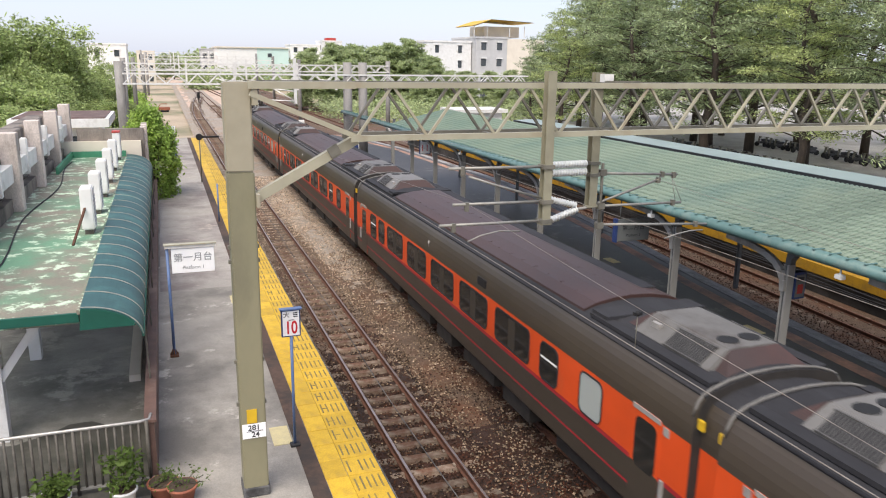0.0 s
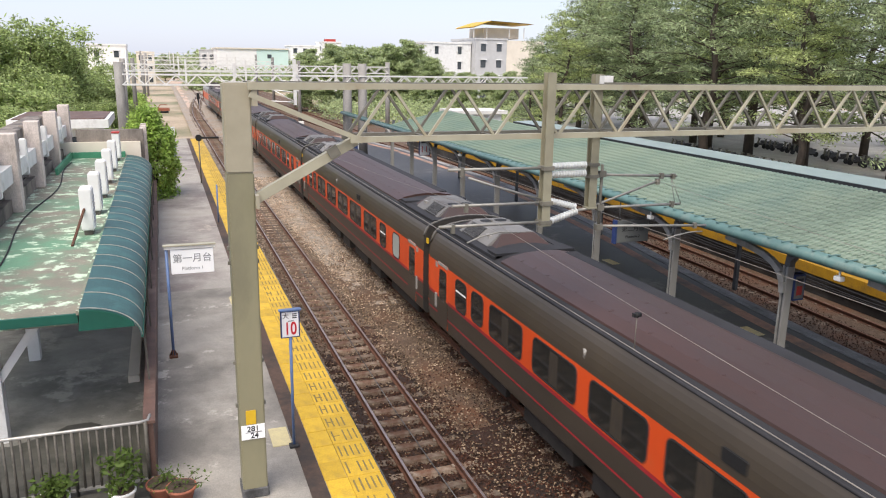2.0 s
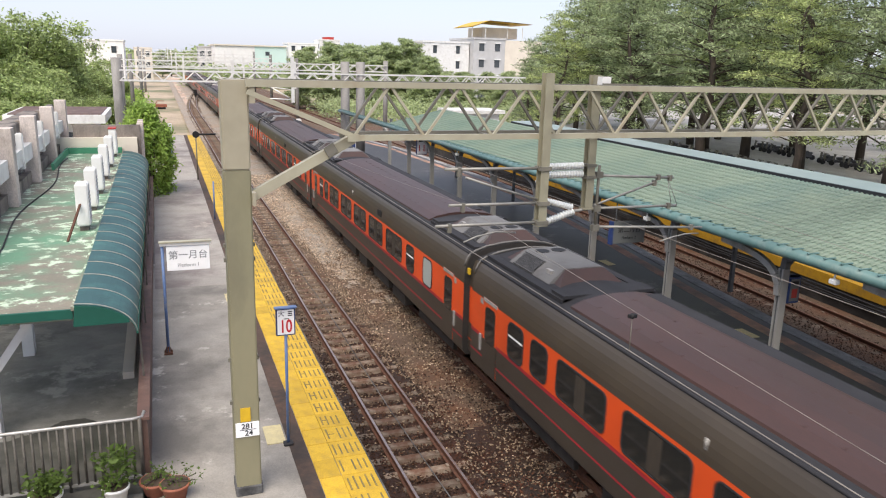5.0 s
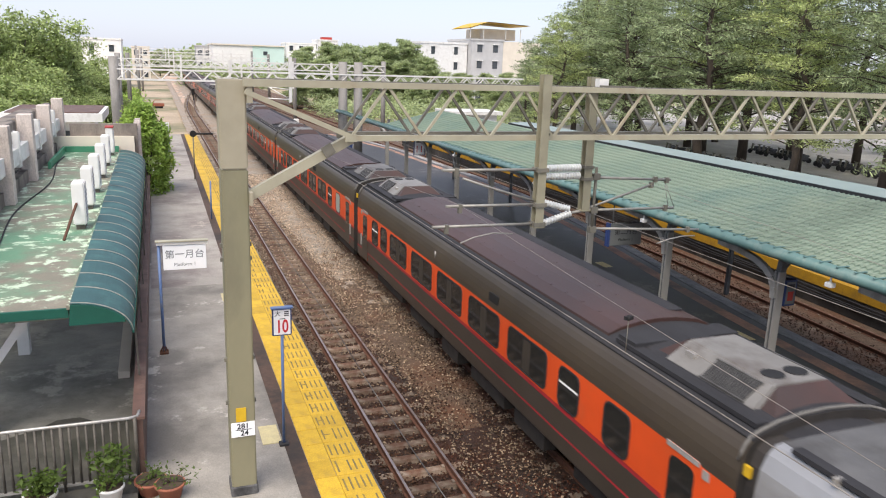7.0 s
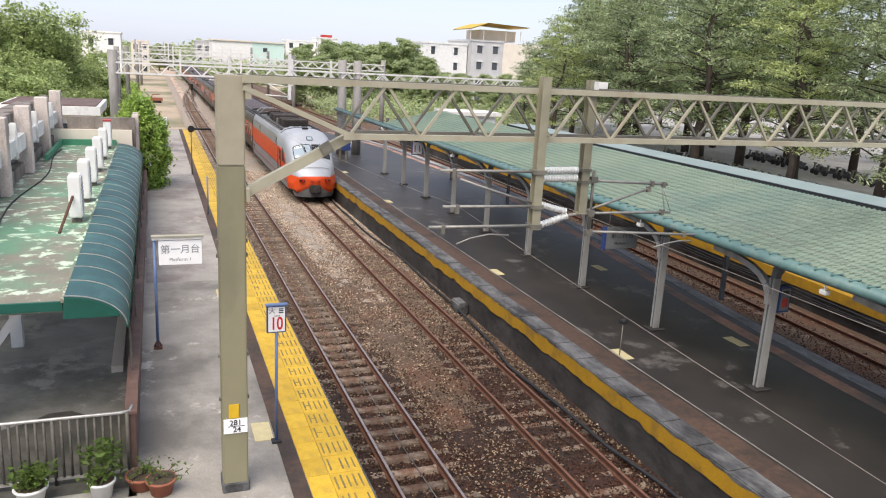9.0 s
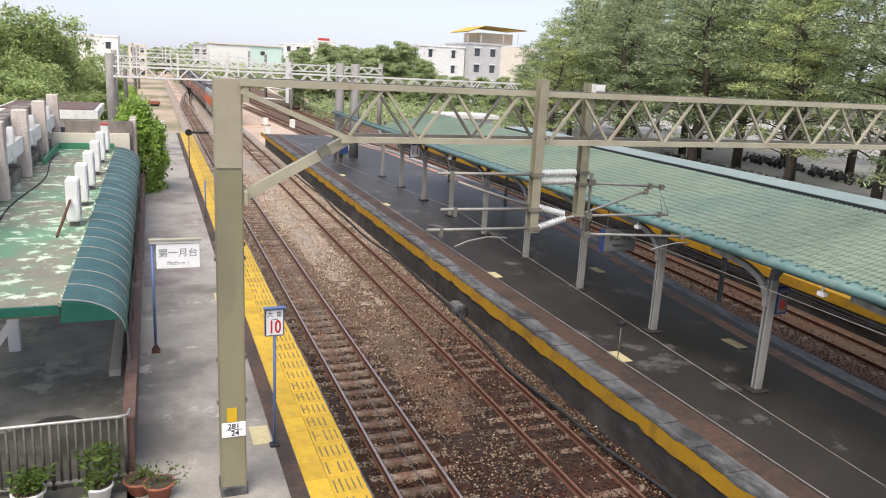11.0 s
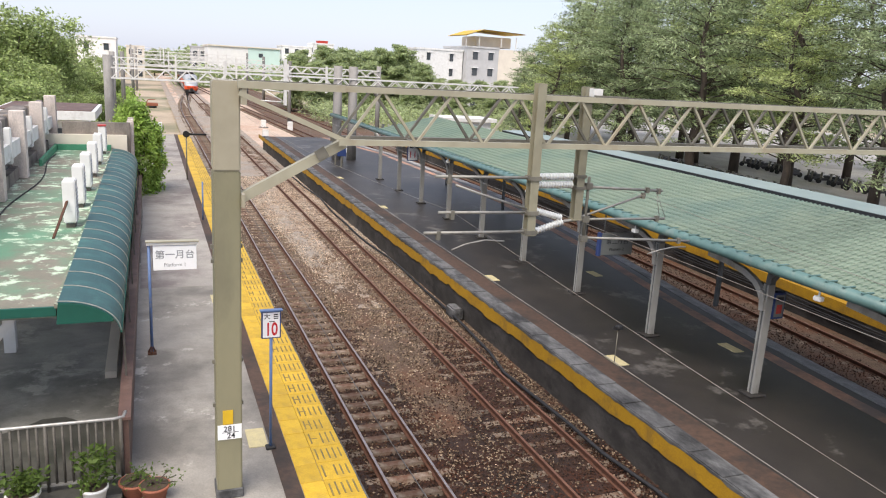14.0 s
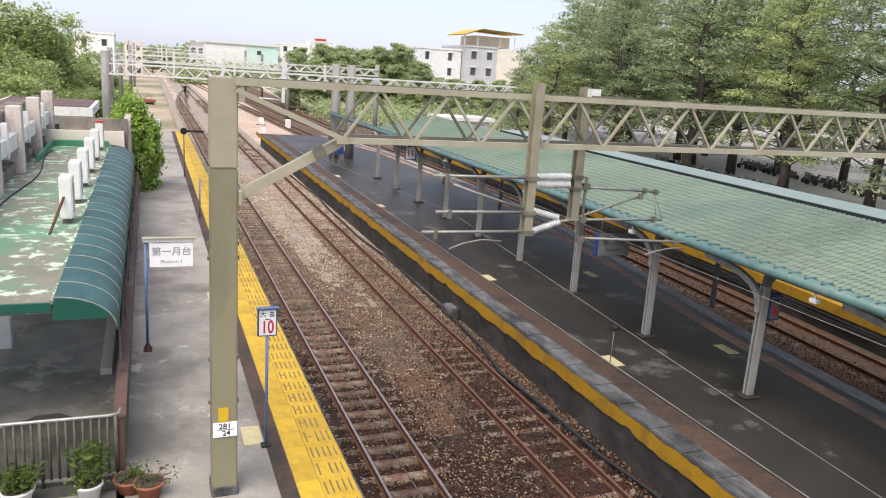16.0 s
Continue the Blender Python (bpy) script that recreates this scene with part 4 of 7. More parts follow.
def car_profile():
    """Half outline from the skirt up, mirrored; the material of each side strip."""
    right = [(1.30, 0.86), (1.405, 0.98), (1.42, 1.30), (1.42, 1.345), (1.42, 1.775), (1.42, 1.855), (1.42, 2.76), (1.417, 2.9), (1.405, 3.04), (1.38, 3.17), (1.345, 3.29), (1.295, 3.39), (1.24, 3.46), (1.20, 3.49),
             (1.10, 3.545), (0.80, 3.64), (0.40, 3.70), (0, 3.72)]
    mats = [0, 0, 2, 0, 2, 1, 0, 0, 0, 0, 0, 0, 4, 4, 4, 4, 4]
    pts = right + [(-x, z) for x, z in right[-2::-1]]
    return pts, mats + mats[::-1] + [5]


BIGS = [(0.213, 0.297), (0.324, 0.410), (0.435, 0.521), (0.546, 0.632), (0.657, 0.742)]


def make_car():
    t = thing("passenger_carriage", (T2, 0, 0), "orange and umber-grey express carriage with a dark maroon roof", "railway carriage", "carriages of the express train")
    pts, mi = car_profile()
    h = CAR_L / 2
    b = bmesh.new()
    sweep(b, pts, -h, h, mi)
    # End faces near-black: shade in the gap between cars put into the colour.
    for f in b.faces:
        if len(f.verts) > 4:
            f.material_index = 5
    part("body", b, [M["car_grey"], M["car_orange"], M["car_red"], M["car_roof"], M["car_roof_dark"], M["under_dark"]], t)
    fr = lambda f: h - f * CAR_L          # fraction from the leading end
    z0, z1 = 1.93, 2.66
    for s in (-1, 1):
        X = lambda d: s * (1.42 + d)
        for a, c in BIGS:
            b = bmesh.new()
            rounded(b, fr(c), fr(a), z0, z1, 0.12, X(-0.03), X(0.006))
            w = part("window", b, M["car_glass"], t, "dark tinted window")
            b = bmesh.new()
            ringframe(b, fr(c), fr(a), z0, z1, 0.12, 0.028, X(-0.01), X(0.016))
            part("window_frame", b, M["rubber"], w)
            b = bmesh.new()
            ym = (fr(c) + fr(a)) / 2
            box(b, *sorted((X(0.0062), X(0.0092))), ym - 0.17, ym + 0.17, z0 + 0.02, z1 - 0.03)
            part("curtain", b, M["curtain"], w, "brown curtain behind the glass")
        for k, (a, c, zz0, zz1, m, lab) in enumerate(((0.104, 0.139, 1.88, 2.66, "car_glass", "dark lavatory window with a white bar"), (0.158, 0.192, 1.93, 2.66, "car_glass", "small dark window"),
                                                     (0.768, 0.803, 1.9, 2.66, "car_glass", "small dark window with a white bar"), (0.846, 0.882, 1.9, 2.66, "pale_glass", "pale frosted window"))):
            b = bmesh.new()
            rounded(b, fr(c), fr(a), zz0, zz1, 0.14, X(-0.03), X(0.006))
            w = part("window", b, M[m], t, lab)
            b = bmesh.new()
            ringframe(b, fr(c), fr(a), zz0, zz1, 0.14, 0.03, X(-0.01), X(0.016))
            part("window_frame", b, M["rubber"], w)
            if k in (0, 2):
                b = bmesh.new()
                box(b, *sorted((X(0.007), X(0.018))), fr(c) + 0.02, fr(a) - 0.02, 2.34, 2.375)
                part("window_bar", b, M["white"], w)
        for a, c in ((0.036, 0.074), (0.928, 0.966)):
            b = bmesh.new()
            rounded(b, fr(c), fr(a), 1.0, 2.80, 0.05, X(-0.05), X(0.004))
            d = part("door", b, M["car_orange"], t, "orange folding entrance door")
            b = bmesh.new()
            rounded(b, fr(c) + 0.1, fr(a) - 0.1, 1.75, 2.62, 0.12, X(0.0), X(0.009))
            part("door_window", b, M["car_glass"], d)
            b = bmesh.new()
            rounded(b, fr(c), fr(a), 1.0, 1.80, 0.02, X(0.0), X(0.008))
            part("kick_panel", b, M["car_grey"], d, "umber-grey lower panel")
            b = bmesh.new()
            box(b, *sorted((X(0.004), X(0.02))), fr(c) + 0.02, fr(a) - 0.02, 2.72, 2.80)
            part("door_light", b, M["hoop"], d, "white bar over the door")
            ye = fr(a) + 0.12 if a < 0.5 else fr(c) - 0.12
            b = bmesh.new()
            box(b, *sorted((X(0.001), X(0.012))), ye - 0.07, ye + 0.07, 2.60, 2.74)
            part("door_marker", b, M["hoop"], d, "white marker plate")
            b = bmesh.new()
            box(b, *sorted((X(0.001), X(0.035))), ye - 0.04, ye + 0.04, 1.45, 1.85)
            part("grab_handle", b, M["hoop"], d, "pale grab handle")
        b = bmesh.new()
        rounded(b, fr(0.626), fr(0.602), 2.9, 3.1, 0.03, X(-0.05), X(0.012))
        part("destination_box", b, M["black"], t, "dark destination display")
        b = bmesh.new()
        rod(b, [(X(-0.03), fr(0.42), 2.95), (X(-0.03), fr(0.42), 3.12)], 0.035, 8)
        part("side_lamp", b, M["hoop"], t)
        b = bmesh.new()
        rod(b, [(s * 1.235, -h + 0.02, 3.485), (s * 1.235, h - 0.02, 3.485)], 0.028, 6)
        part("rain_gutter", b, M["car_roof_dark"], t)
    # roof seams and a walkway
    b = bmesh.new()
    for sx in (-1, 1):
        bar(b, (sx * 0.0, 0, 3.79), (sx * 0.8, 0, 3.702), 0.02, 0.012)
    seam = mesh_of("roof_seam", b, M["car_roof"])
    for i in range(-9, 10):
        part("roof_seam", seam, None, t).location = (0, i * 0.62, 0)
    b = bmesh.new()
    cp = [(1.08, 3.53), (1.06, 3.60), (0.80, 3.70), (0.40, 3.77), (0, 3.79)]
    sweep(b, cp + [(-x, z) for x, z in cp[-2::-1]], -h + 3.75, h - 4.05)
    part("roof_panel", b, M["car_roof"], t, "raised maroon roof panel")
    b = bmesh.new()
    bar(b, (0.66, -h + 4.2, 3.735), (0.66, h - 4.2, 3.735), 0.34, 0.03)
    part("roof_walkway", b, M["car_roof_dark"], t, "sooty strip along the roof")
    for s in (-1, 1):
        yc = s * (h - (1.75 if s > 0 else 1.45))
        unit = bmesh.new()
        lo = [(-0.86, yc - 1.0), (0.86, yc - 1.0), (0.86, yc + 1.0), (-0.86, yc + 1.0)]
        hi = [(-0.46, yc - 0.95), (0.46, yc - 0.95), (0.46, yc + 0.95), (-0.46, yc + 0.95)]
        a = [unit.verts.new((x, y, 3.52)) for x, y in lo] + [unit.verts.new((x, y, 3.62)) for x, y in lo] + [unit.verts.new((x, y, 3.93)) for x, y in hi]
        for k in (0, 4):
            for i in range(4):
                unit.faces.new((a[k + i], a[k + (i + 1) % 4], a[k + 4 + (i + 1) % 4], a[k + 4 + i]))
        unit.faces.new(a[8:12])
        unit.faces.new(a[3::-1])
        bmesh.ops.bevel(unit, geom=unit.edges[:], offset=0.03, segments=2, affect="EDGES")
        u = part("roof_unit", unit, M["unit"], t, "grey sloping air-conditioning unit")
        for sx in (-1, 1):
            g = bmesh.new()
            y0 = yc + s * 0.3
            for k in range(16):
                y = y0 - 0.43 + k * 0.057
                bar(g, (sx * 0.83, y, 3.66), (sx * 0.53, y, 3.895), 0.02, 0.02)
            for k in range(2):
                bar(g, (sx * (0.83 - 0.30 * k), y0 - 0.47, 3.66 + 0.235 * k), (sx * (0.83 - 0.30 * k), y0 + 0.47, 3.66 + 0.235 * k), 0.03, 0.03)
            back = bmesh.new()
            bar(back, (sx * 0.82, y0, 3.665), (sx * 0.54, y0, 3.885), 0.9, 0.016)
            part("grille_backing", back, M["black"], u)
            part("grille", g, M["grille"], u, "slatted metal grille")
        g = bmesh.new()
        box(g, *sorted((-0.60, -0.68)), yc - s * 0.62 - 0.1, yc - s * 0.62 + 0.1, 3.76, 3.85)
        part("data_plate", g, M["hoop"], u, "pale plate")
        for sy in (-0.2, 0.22):
            g = bmesh.new()
            disc(g, (sy, yc + s * 0.6, 3.922), 0.17, 0.02, 18)
            part("fan", g, M["black"], u, "round black fan opening")
        # sunk sooty pan round the unit
        b = bmesh.new()
        bar(b, (-1.06, yc - s * 1.75, 3.64), (1.06, yc - s * 1.75, 3.64), 0.5, 0.12)
        part("unit_pan", b, M["car_roof_dark"], t, "sooty pan in front of the unit")
        for e in (-1, 1):
            b = bmesh.new()
            v = [b.verts.new(p) for p in ((-0.84, yc + e * 1.001, 3.55), (0.84, yc + e * 1.001, 3.55), (0.46, yc + e * 0.955, 3.92), (-0.46, yc + e * 0.955, 3.92), (-0.8, yc + e * 1.34, 3.6), (0.8, yc + e * 1.34, 3.6))]
            for q in ((2, 3, 4, 5), (1, 2, 5), (0, 4, 3), (0, 1, 5, 4), (0, 3, 2, 1)):
                b.faces.new([v[i] for i in q])
            part("unit_ramp", b, M["car_roof"], t, "brown sloped end of the unit")
        for sx in (-1, 1):
            b = bmesh.new()
            bar(b, (sx * 1.0, yc - s * 2.0, 3.6), (sx * 1.0, s * (h - 0.12), 3.6), 0.22, 0.07)
            part("unit_pan", b, M["car_roof_dark"], t, "sooty trough beside the unit")
        # pale hoop round the car end
        hoop = bmesh.new()
        hp = [(x * 1.012, z * 1.004 + 0.01) for x, z in pts if z > 3.05]
        rod(hoop, [(xa, s * (h - 0.05), za) for xa, za in hp], 0.024, 6)
        part("end_hoop", hoop, M["hoop_dull"], t, "dull grey trim round the car end")
        b = bmesh.new()
        sweep(b, [(x * 0.88, 0.9 + (z - 0.9) * 0.955) for x, z in pts], s * h + (0 if s > 0 else -0.29), s * h + (0.29 if s > 0 else 0), [0 if m in (0, 5) else (1 if m in (1, 2) else 2) for m in mi])
        part("gangway", b, [M["car_grey"], M["car_orange"], M["car_roof_dark"]], t, "orange and dark gangway between cars")
        b = bmesh.new()
        box(b, -1.34, -1.29, s * (h + 0.05) - 0.06, s * (h + 0.05) + 0.06, 3.0, 3.15)
        part("end_marker", b, M["yellow_plate"], t, "small yellow marker")
        # bogie
        bg = bmesh.new()
        yb = s * 7.1
        for sx in (-1, 1):
            box(bg, sx * 0.98 - 0.06, sx * 0.98 + 0.06, yb - 1.5, yb + 1.5, 0.35, 0.62)
        box(bg, -1.0, 1.0, yb - 0.25, yb + 0.25, 0.4, 0.85)
        bog = part("bogie", bg, M["under_dark"], t, "dark bogie frame")
        for sy in (-1.05, 1.05):
            for sx in (-1, 1):
                w = bmesh.new()
                rod(w, [(sx * HALF - 0.06, yb + sy, 0.43), (sx * HALF + 0.06, yb + sy, 0.43)], 0.43, 20)
                part("wheel", w, M["rail_rust"], bog)
    for y0, y1, x in ((-4.6, -3.2, 1.18), (-2.6, -0.6, 1.15), (0.2, 1.4, 1.2), (2.2, 4.4, 1.15)):
        b = bmesh.new()
        box(b, -x, x, y0, y1, 0.38, 0.95)
        part("equipment_box", b, M["under_dark"], t)
    return t


def loft(bm, rings, mats=None, close=True):
    V = [[bm.verts.new(p) for p in r] for r in rings]
    n = len(rings[0])
    for k, (a, b) in enumerate(zip(V, V[1:])):
        for i in range(n if close else n - 1):
            f = bm.faces.new((a[i], a[(i + 1) % n], b[(i + 1) % n], b[i]))
            f.smooth = True
            if mats:
                f.material_index = mats(k, i)
    return V


def make_loco():
    """A push-pull engine; its nose points to -y."""
    t = thing("electric_locomotive", (T2, 0, 0), "silver and orange streamlined electric locomotive", "locomotive", "engines of the express train")
    h = LOCO_L / 2
    right = [(1.25, 0.55), (1.38, 0.70), (1.42, 1.06), (1.42, 1.11), (1.42, 1.62), (1.42, 1.68), (1.42, 2.70), (1.41, 2.95), (1.37, 3.25), (1.28, 3.45), (1.16, 3.56), (1.05, 3.58), (0.6, 3.60), (0, 3.60)]
    mats = [0, 0, 2, 0, 2, 1, 0, 0, 0, 0, 0, 3, 3]
    pts = right + [(-x, z) for x, z in right[-2::-1]]
    mi = mats + mats[::-1] + [4]
    b = bmesh.new()
    sweep(b, pts, -h + 5.0, h - 0.02, mi)
    part("body", b, [M["silver"], M["car_orange"], M["car_red"], M["loco_roof"], M["under_dark"]], t)
    # cab and nose: the same outline drawn in towards the front
    dome = [(1.25, 0.55), (1.38, 0.70), (1.42, 1.06), *[(1.42, 1.11 + 0.053 * k) for k in range(31)], (1.41, 2.95), (1.37, 3.25), (1.28, 3.45), (1.12, 3.60), (0.9, 3.70), (0.5, 3.78), (0, 3.80)]
    rings = []
    NST = 100
    for k in range(NST + 1):
        u = k / NST
        y = -h + 5.0 - 5.0 * u
        # how high the top reaches and how wide the sides stand at this station
        v = max(0.0, (u - 0.30) / 0.70)
        top = 3.80 - 0.10 * v - 0.45 * v ** 2 - 2.6 * max(0, (v - 0.27)) ** 1.25 if v < 1 else 1.5
        top = max(top, 1.42)
        wid = 1 - 0.05 * v ** 2 - 0.16 * max(0, (v - 0.75) / 0.25) ** 2
        squ = 0.0
        ring = []
        for x, z in dome + [(-x, z) for x, z in dome[-2::-1]]:
            zz = z if z <= 1.0 else 1.0 + (z - 1.0) * (top - 1.0) / 2.80
            # sides lean in above the waist toward the nose
            lean = 1 - 0.22 * v * max(0, (z - 1.2) / 2.6)
            ring.append((x * wid * lean, y, zz))
        # nose plan is rounded: outer points fall back
        fall = max(0.0, (u - 0.80) / 0.20)
        ring = [(x, y + 0.75 * fall * (abs(x) / 1.42) ** 2.2, z) for x, y, z in ring]
        rings.append(ring)
    b = bmesh.new()

    V = loft(b, rings)
    front = V[-1]
    n = len(front)
    mid = b.verts.new((0, -h - 0.06, 1.15))
    for i in range(n):
        b.faces.new((front[i], front[(i + 1) % n], mid)).smooth = True
    b.faces.new([v for v in V[0]][::-1])
    for f in b.faces:
        c = f.calc_center_median()
        q = c.y + h                      # metres behind the tip
        hi = np.interp(q, [0, 0.35, 0.9, 1.5, 1.9, 2.3, 2.7, 5], [1.42, 1.44, 1.50, 1.74, 2.10, 2.48, 2.67, 2.69])
        lo = np.interp(q, [0, 1.0, 2.6, 5], [1.09, 1.09, 1.66, 1.66])
        if abs(c.x) < 0.01 and q > 4.9:
            f.material_index = 3
        elif c.z < 1.115 and q < 1.1:
            f.material_index = 1 if c.z > 0.7 else 4
        elif c.z < 1.05:
            f.material_index = 0 if c.z > 0.6 else 4
        elif c.z < 1.115:
            f.material_index = 2
        elif lo < c.z < hi:
            f.material_index = 1
        elif c.z <= lo:
            f.material_index = 2 if c.z > lo - 0.05 else 0
        else:
            f.material_index = 5
    part("nose", b, [M["silver"], M["car_orange"], M["car_red"], M["loco_roof"], M["under_dark"], M["silver_clean"]], t, "smooth rounded silver nose with an orange bumper band")

    def surf(u, x):
        """A point of the nose's upper skin."""
        k = u * NST
        i = min(int(k), NST - 1)
        f = k - i
        top = [p for p in rings[i][len(dome) - 5:len(dome) + 4]], [p for p in rings[i + 1][len(dome) - 5:len(dome) + 4]]
        def at(r):
            r = sorted(r)
            for p, q in zip(r, r[1:]):
                if p[0] <= x <= q[0]:
                    w = (x - p[0]) / max(1e-6, q[0] - p[0])
                    return Vector(p).lerp(Vector(q), w)
            return Vector(r[0] if x < r[0][0] else r[-1])
        return at(top[0]).lerp(at(top[1]), f)

    def patch(name, u0, u1, x0, x1, m, label, lift=0.02, n=10, parent=None):
        b = bmesh.new()
        G = []
        for i in range(n + 1):
            r = []
            for j in range(n + 1):
                # rounded corners
                a, c = 2 * i / n - 1, 2 * j / n - 1
                a, c = 0.5 + 0.5 * a * (1 - 0.07 * abs(c) ** 8), 0.5 + 0.5 * c * (1 - 0.07 * abs(a) ** 8)
                p = surf(u0 + (u1 - u0) * a, x0 + (x1 - x0) * c)
                r.append(b.verts.new(p + Vector((0, -0.6, 0.8)) * lift))
            G.append(r)
        for i in range(n):
            for j in range(n):
                b.faces.new((G[i][j], G[i][j + 1], G[i + 1][j + 1], G[i + 1][j])).smooth = True
        return part(name, b, m, parent or t, label)

    for x0, x1, m in ((-1.0, -0.04, "windscreen"), (0.06, 1.0, "car_glass")):
        fr = patch("windscreen_seal", 0.675, 0.825, x0 - 0.04, x1 + 0.04, M["rubber"], "black rubber seal", 0.012)
        patch("windscreen", 0.685, 0.815, x0, x1, M[m], "", 0.024, parent=fr)
        b = bmesh.new()
        p, q = surf(0.672, (x0 + x1) / 2), surf(0.77, (x0 + x1) / 2 + 0.12)
        bar(b, p + Vector((0, -0.03, 0.05)), q + Vector((0, -0.05, 0.06)), 0.025)
        bar(b, q.lerp(p, 0.6) + Vector((0.06, -0.06, 0.07)), q + Vector((0.06, -0.06, 0.05)), 0.045, 0.02)
        part("wiper", b, M["black"], fr)
    b = bmesh.new()
    p = surf(0.745, -0.62)
    hl = patch("headlight_ring", 0.575, 0.63, -0.17, 0.19, M["rubber"], "", 0.014)
    patch("headlight", 0.582, 0.623, -0.13, 0.15, M["windscreen"], "round-cornered roof headlight", 0.026, parent=hl)
    patch("number_panel", 0.692, 0.717, -0.92, -0.52, M["sign_white"], "white number panel in the windscreen", 0.034)
    b = bmesh.new()
    for k in range(5):
        q = surf(0.704, -0.87 + 0.075 * k)
        box(b, q.x - 0.02, q.x + 0.025, q.y - 0.035, q.y - 0.03, q.z + 0.0, q.z + 0.07)
    part("number_bars", b, M["ink"], t)
    for sx, m in ((-1, "black"), (1, "tail_red")):
        b = bmesh.new()
        y = -h + 0.12
        box(b, sx * 0.72 - 0.15, sx * 0.72 + 0.15, y - 0.07, y + 0.12, 1.19, 1.31)
        bmesh.ops.bevel(b, geom=b.edges[:], offset=0.03, segments=2, affect="EDGES")
        w = part("lamp_housing", b, M["black"], t, "recessed lamp housing")
        b = bmesh.new()
        rod(b, [(sx * 0.68, y - 0.1, 1.25), (sx * 0.68, y - 0.065, 1.25)], 0.055, 12)
        part("tail_lamp", b, M["tail_red"], w, "round red tail lamp")
        b = bmesh.new()
        x = sx * 0.2
        for k in range(3):
            box(b, x - 0.07 + 0.05 * k, x - 0.04 + 0.05 * k, -h - 0.085, -h - 0.03, 1.17 + (0.0 if k == 1 else 0.03), 1.3 - (0.0 if k == 1 else 0.03))
        part("nose_emblem", b, M["car_red"], t, "small dark red bars on the nose")
    b = bmesh.new()
    arc = [(-0.85 + 1.7 * i / 10, -h - 0.02 + 0.28 * abs(-0.85 + 1.7 * i / 10) ** 2, 1.52) for i in range(11)]
    rod(b, [surf(0.93, p[0]) + Vector((0, -0.02, 0.04 + 0.05 * math.sin(math.pi * i / 10))) for i, p in enumerate(arc)], 0.012, 6)
    part("nose_handrail", b, M["steel_dark"], t)
    b = bmesh.new()
    box(b, -0.3, 0.3, -h - 0.28, -h + 0.2, 0.55, 1.02)
    bmesh.ops.bevel(b, geom=b.edges[:], offset=0.05, segments=2, affect="EDGES")
    rod(b, [(0, -h - 0.45, 0.78), (0, -h, 0.78)], 0.16, 12)
    part("coupler", b, M["under_dark"], t, "grimy black coupler")
    b = bmesh.new()
    loft(b, [[(x * s_, -h + 0.62 * abs(x) ** 2 * 0.45 - 0.02 * s_ + 0.15, z) for x in np.linspace(-1.2, 1.2, 11)] for s_, z in ((0.97, 0.8), (0.96, 0.55), (0.88, 0.3))], close=False)
    part("snow_plough", b, M["loco_roof"], t, "dull grey front skirt")
    # cab door and side windows
    for s in (-1, 1):
        X = lambda d: s * (1.42 + d)
        b = bmesh.new()
        rounded(b, -h + 3.25, -h + 4.0, 1.0, 2.70, 0.16, X(-0.06), X(0.012))
        d = part("cab_door", b, M["car_orange"], t, "orange and silver cab door")
        b = bmesh.new()
        rounded(b, -h + 3.38, -h + 3.87, 1.98, 2.6, 0.14, X(0.0), X(0.018))
        part("door_window", b, M["car_glass"], d)
        b = bmesh.new()
        rounded(b, -h + 3.252, -h + 3.998, 1.0, 1.62, 0.01, X(0.0), X(0.016))
        part("door_panel", b, M["silver"], d)
        for yy_ in (-h + 3.16, -h + 4.1):
            b = bmesh.new()
            rod(b, [(X(0.05), yy_, 1.15), (X(0.05), yy_, 2.6)], 0.02, 6)
            part("grab_rail", b, M["black"], d)
        b = bmesh.new()
        xs_ = (X(-0.10), X(-0.02))
        v = [b.verts.new((xs_[k], y, z)) for k in (0, 1) for y, z in ((-h + 3.0, 1.98), (-h + 3.0, 2.75), (-h + 2.72, 2.72), (-h + 2.05, 1.98))]
        for f in ((0, 1, 2, 3), (7, 6, 5, 4), (0, 4, 5, 1), (1, 5, 6, 2), (2, 6, 7, 3), (3, 7, 4, 0)):
            b.faces.new([v[i] for i in f])
        part("cab_window", b, M["car_glass"], t, "dark slanted cab side window")
        for yc in (-3.1, 4.45):
            b = bmesh.new()
            rounded(b, yc - 0.33, yc + 0.33, 2.62, 3.12, 0.02, X(-0.04), X(0.01))
            lv = part("side_louvre", b, M["grille"], t, "grey ventilation louvre")
            b = bmesh.new()
            for k in range(8):
                bar(b, (X(0.012), yc - 0.3, 2.68 + 0.055 * k), (X(0.012), yc + 0.3, 2.68 + 0.055 * k), 0.02, 0.03)
            part("louvre_slats", b, M["hoop"], lv)
        b = bmesh.new()
        bar(b, (s * 1.12, -h + 4.8, 3.63), (s * 1.12, h - 0.3, 3.63), 0.16, 0.06)
        part("roof_channel", b, M["car_roof_dark"], t, "dark cable channel along the roof edge")
        b = bmesh.new()
        for k in range(13):
            y = -h + 5.2 + k * 0.9
            box(b, s * 1.2 - 0.06, s * 1.2 + 0.06, y - 0.03, y + 0.03, 3.56, 3.66)
        part("roof_hooks", b, M["hoop"], t)
        b = bmesh.new()
        rounded(b, h - 1.0, h - 0.55, 1.22, 1.45, 0.02, X(-0.02), X(0.01))
        part("side_number", b, M["ink"], t, "dark number bar")
    # roof equipment
    for y0, y1 in ((1.45, 4.0), (-1.95, 0.0)):
        b = bmesh.new()
        box(b, -0.78, 0.78, y0, y1, 3.62, 4.06)
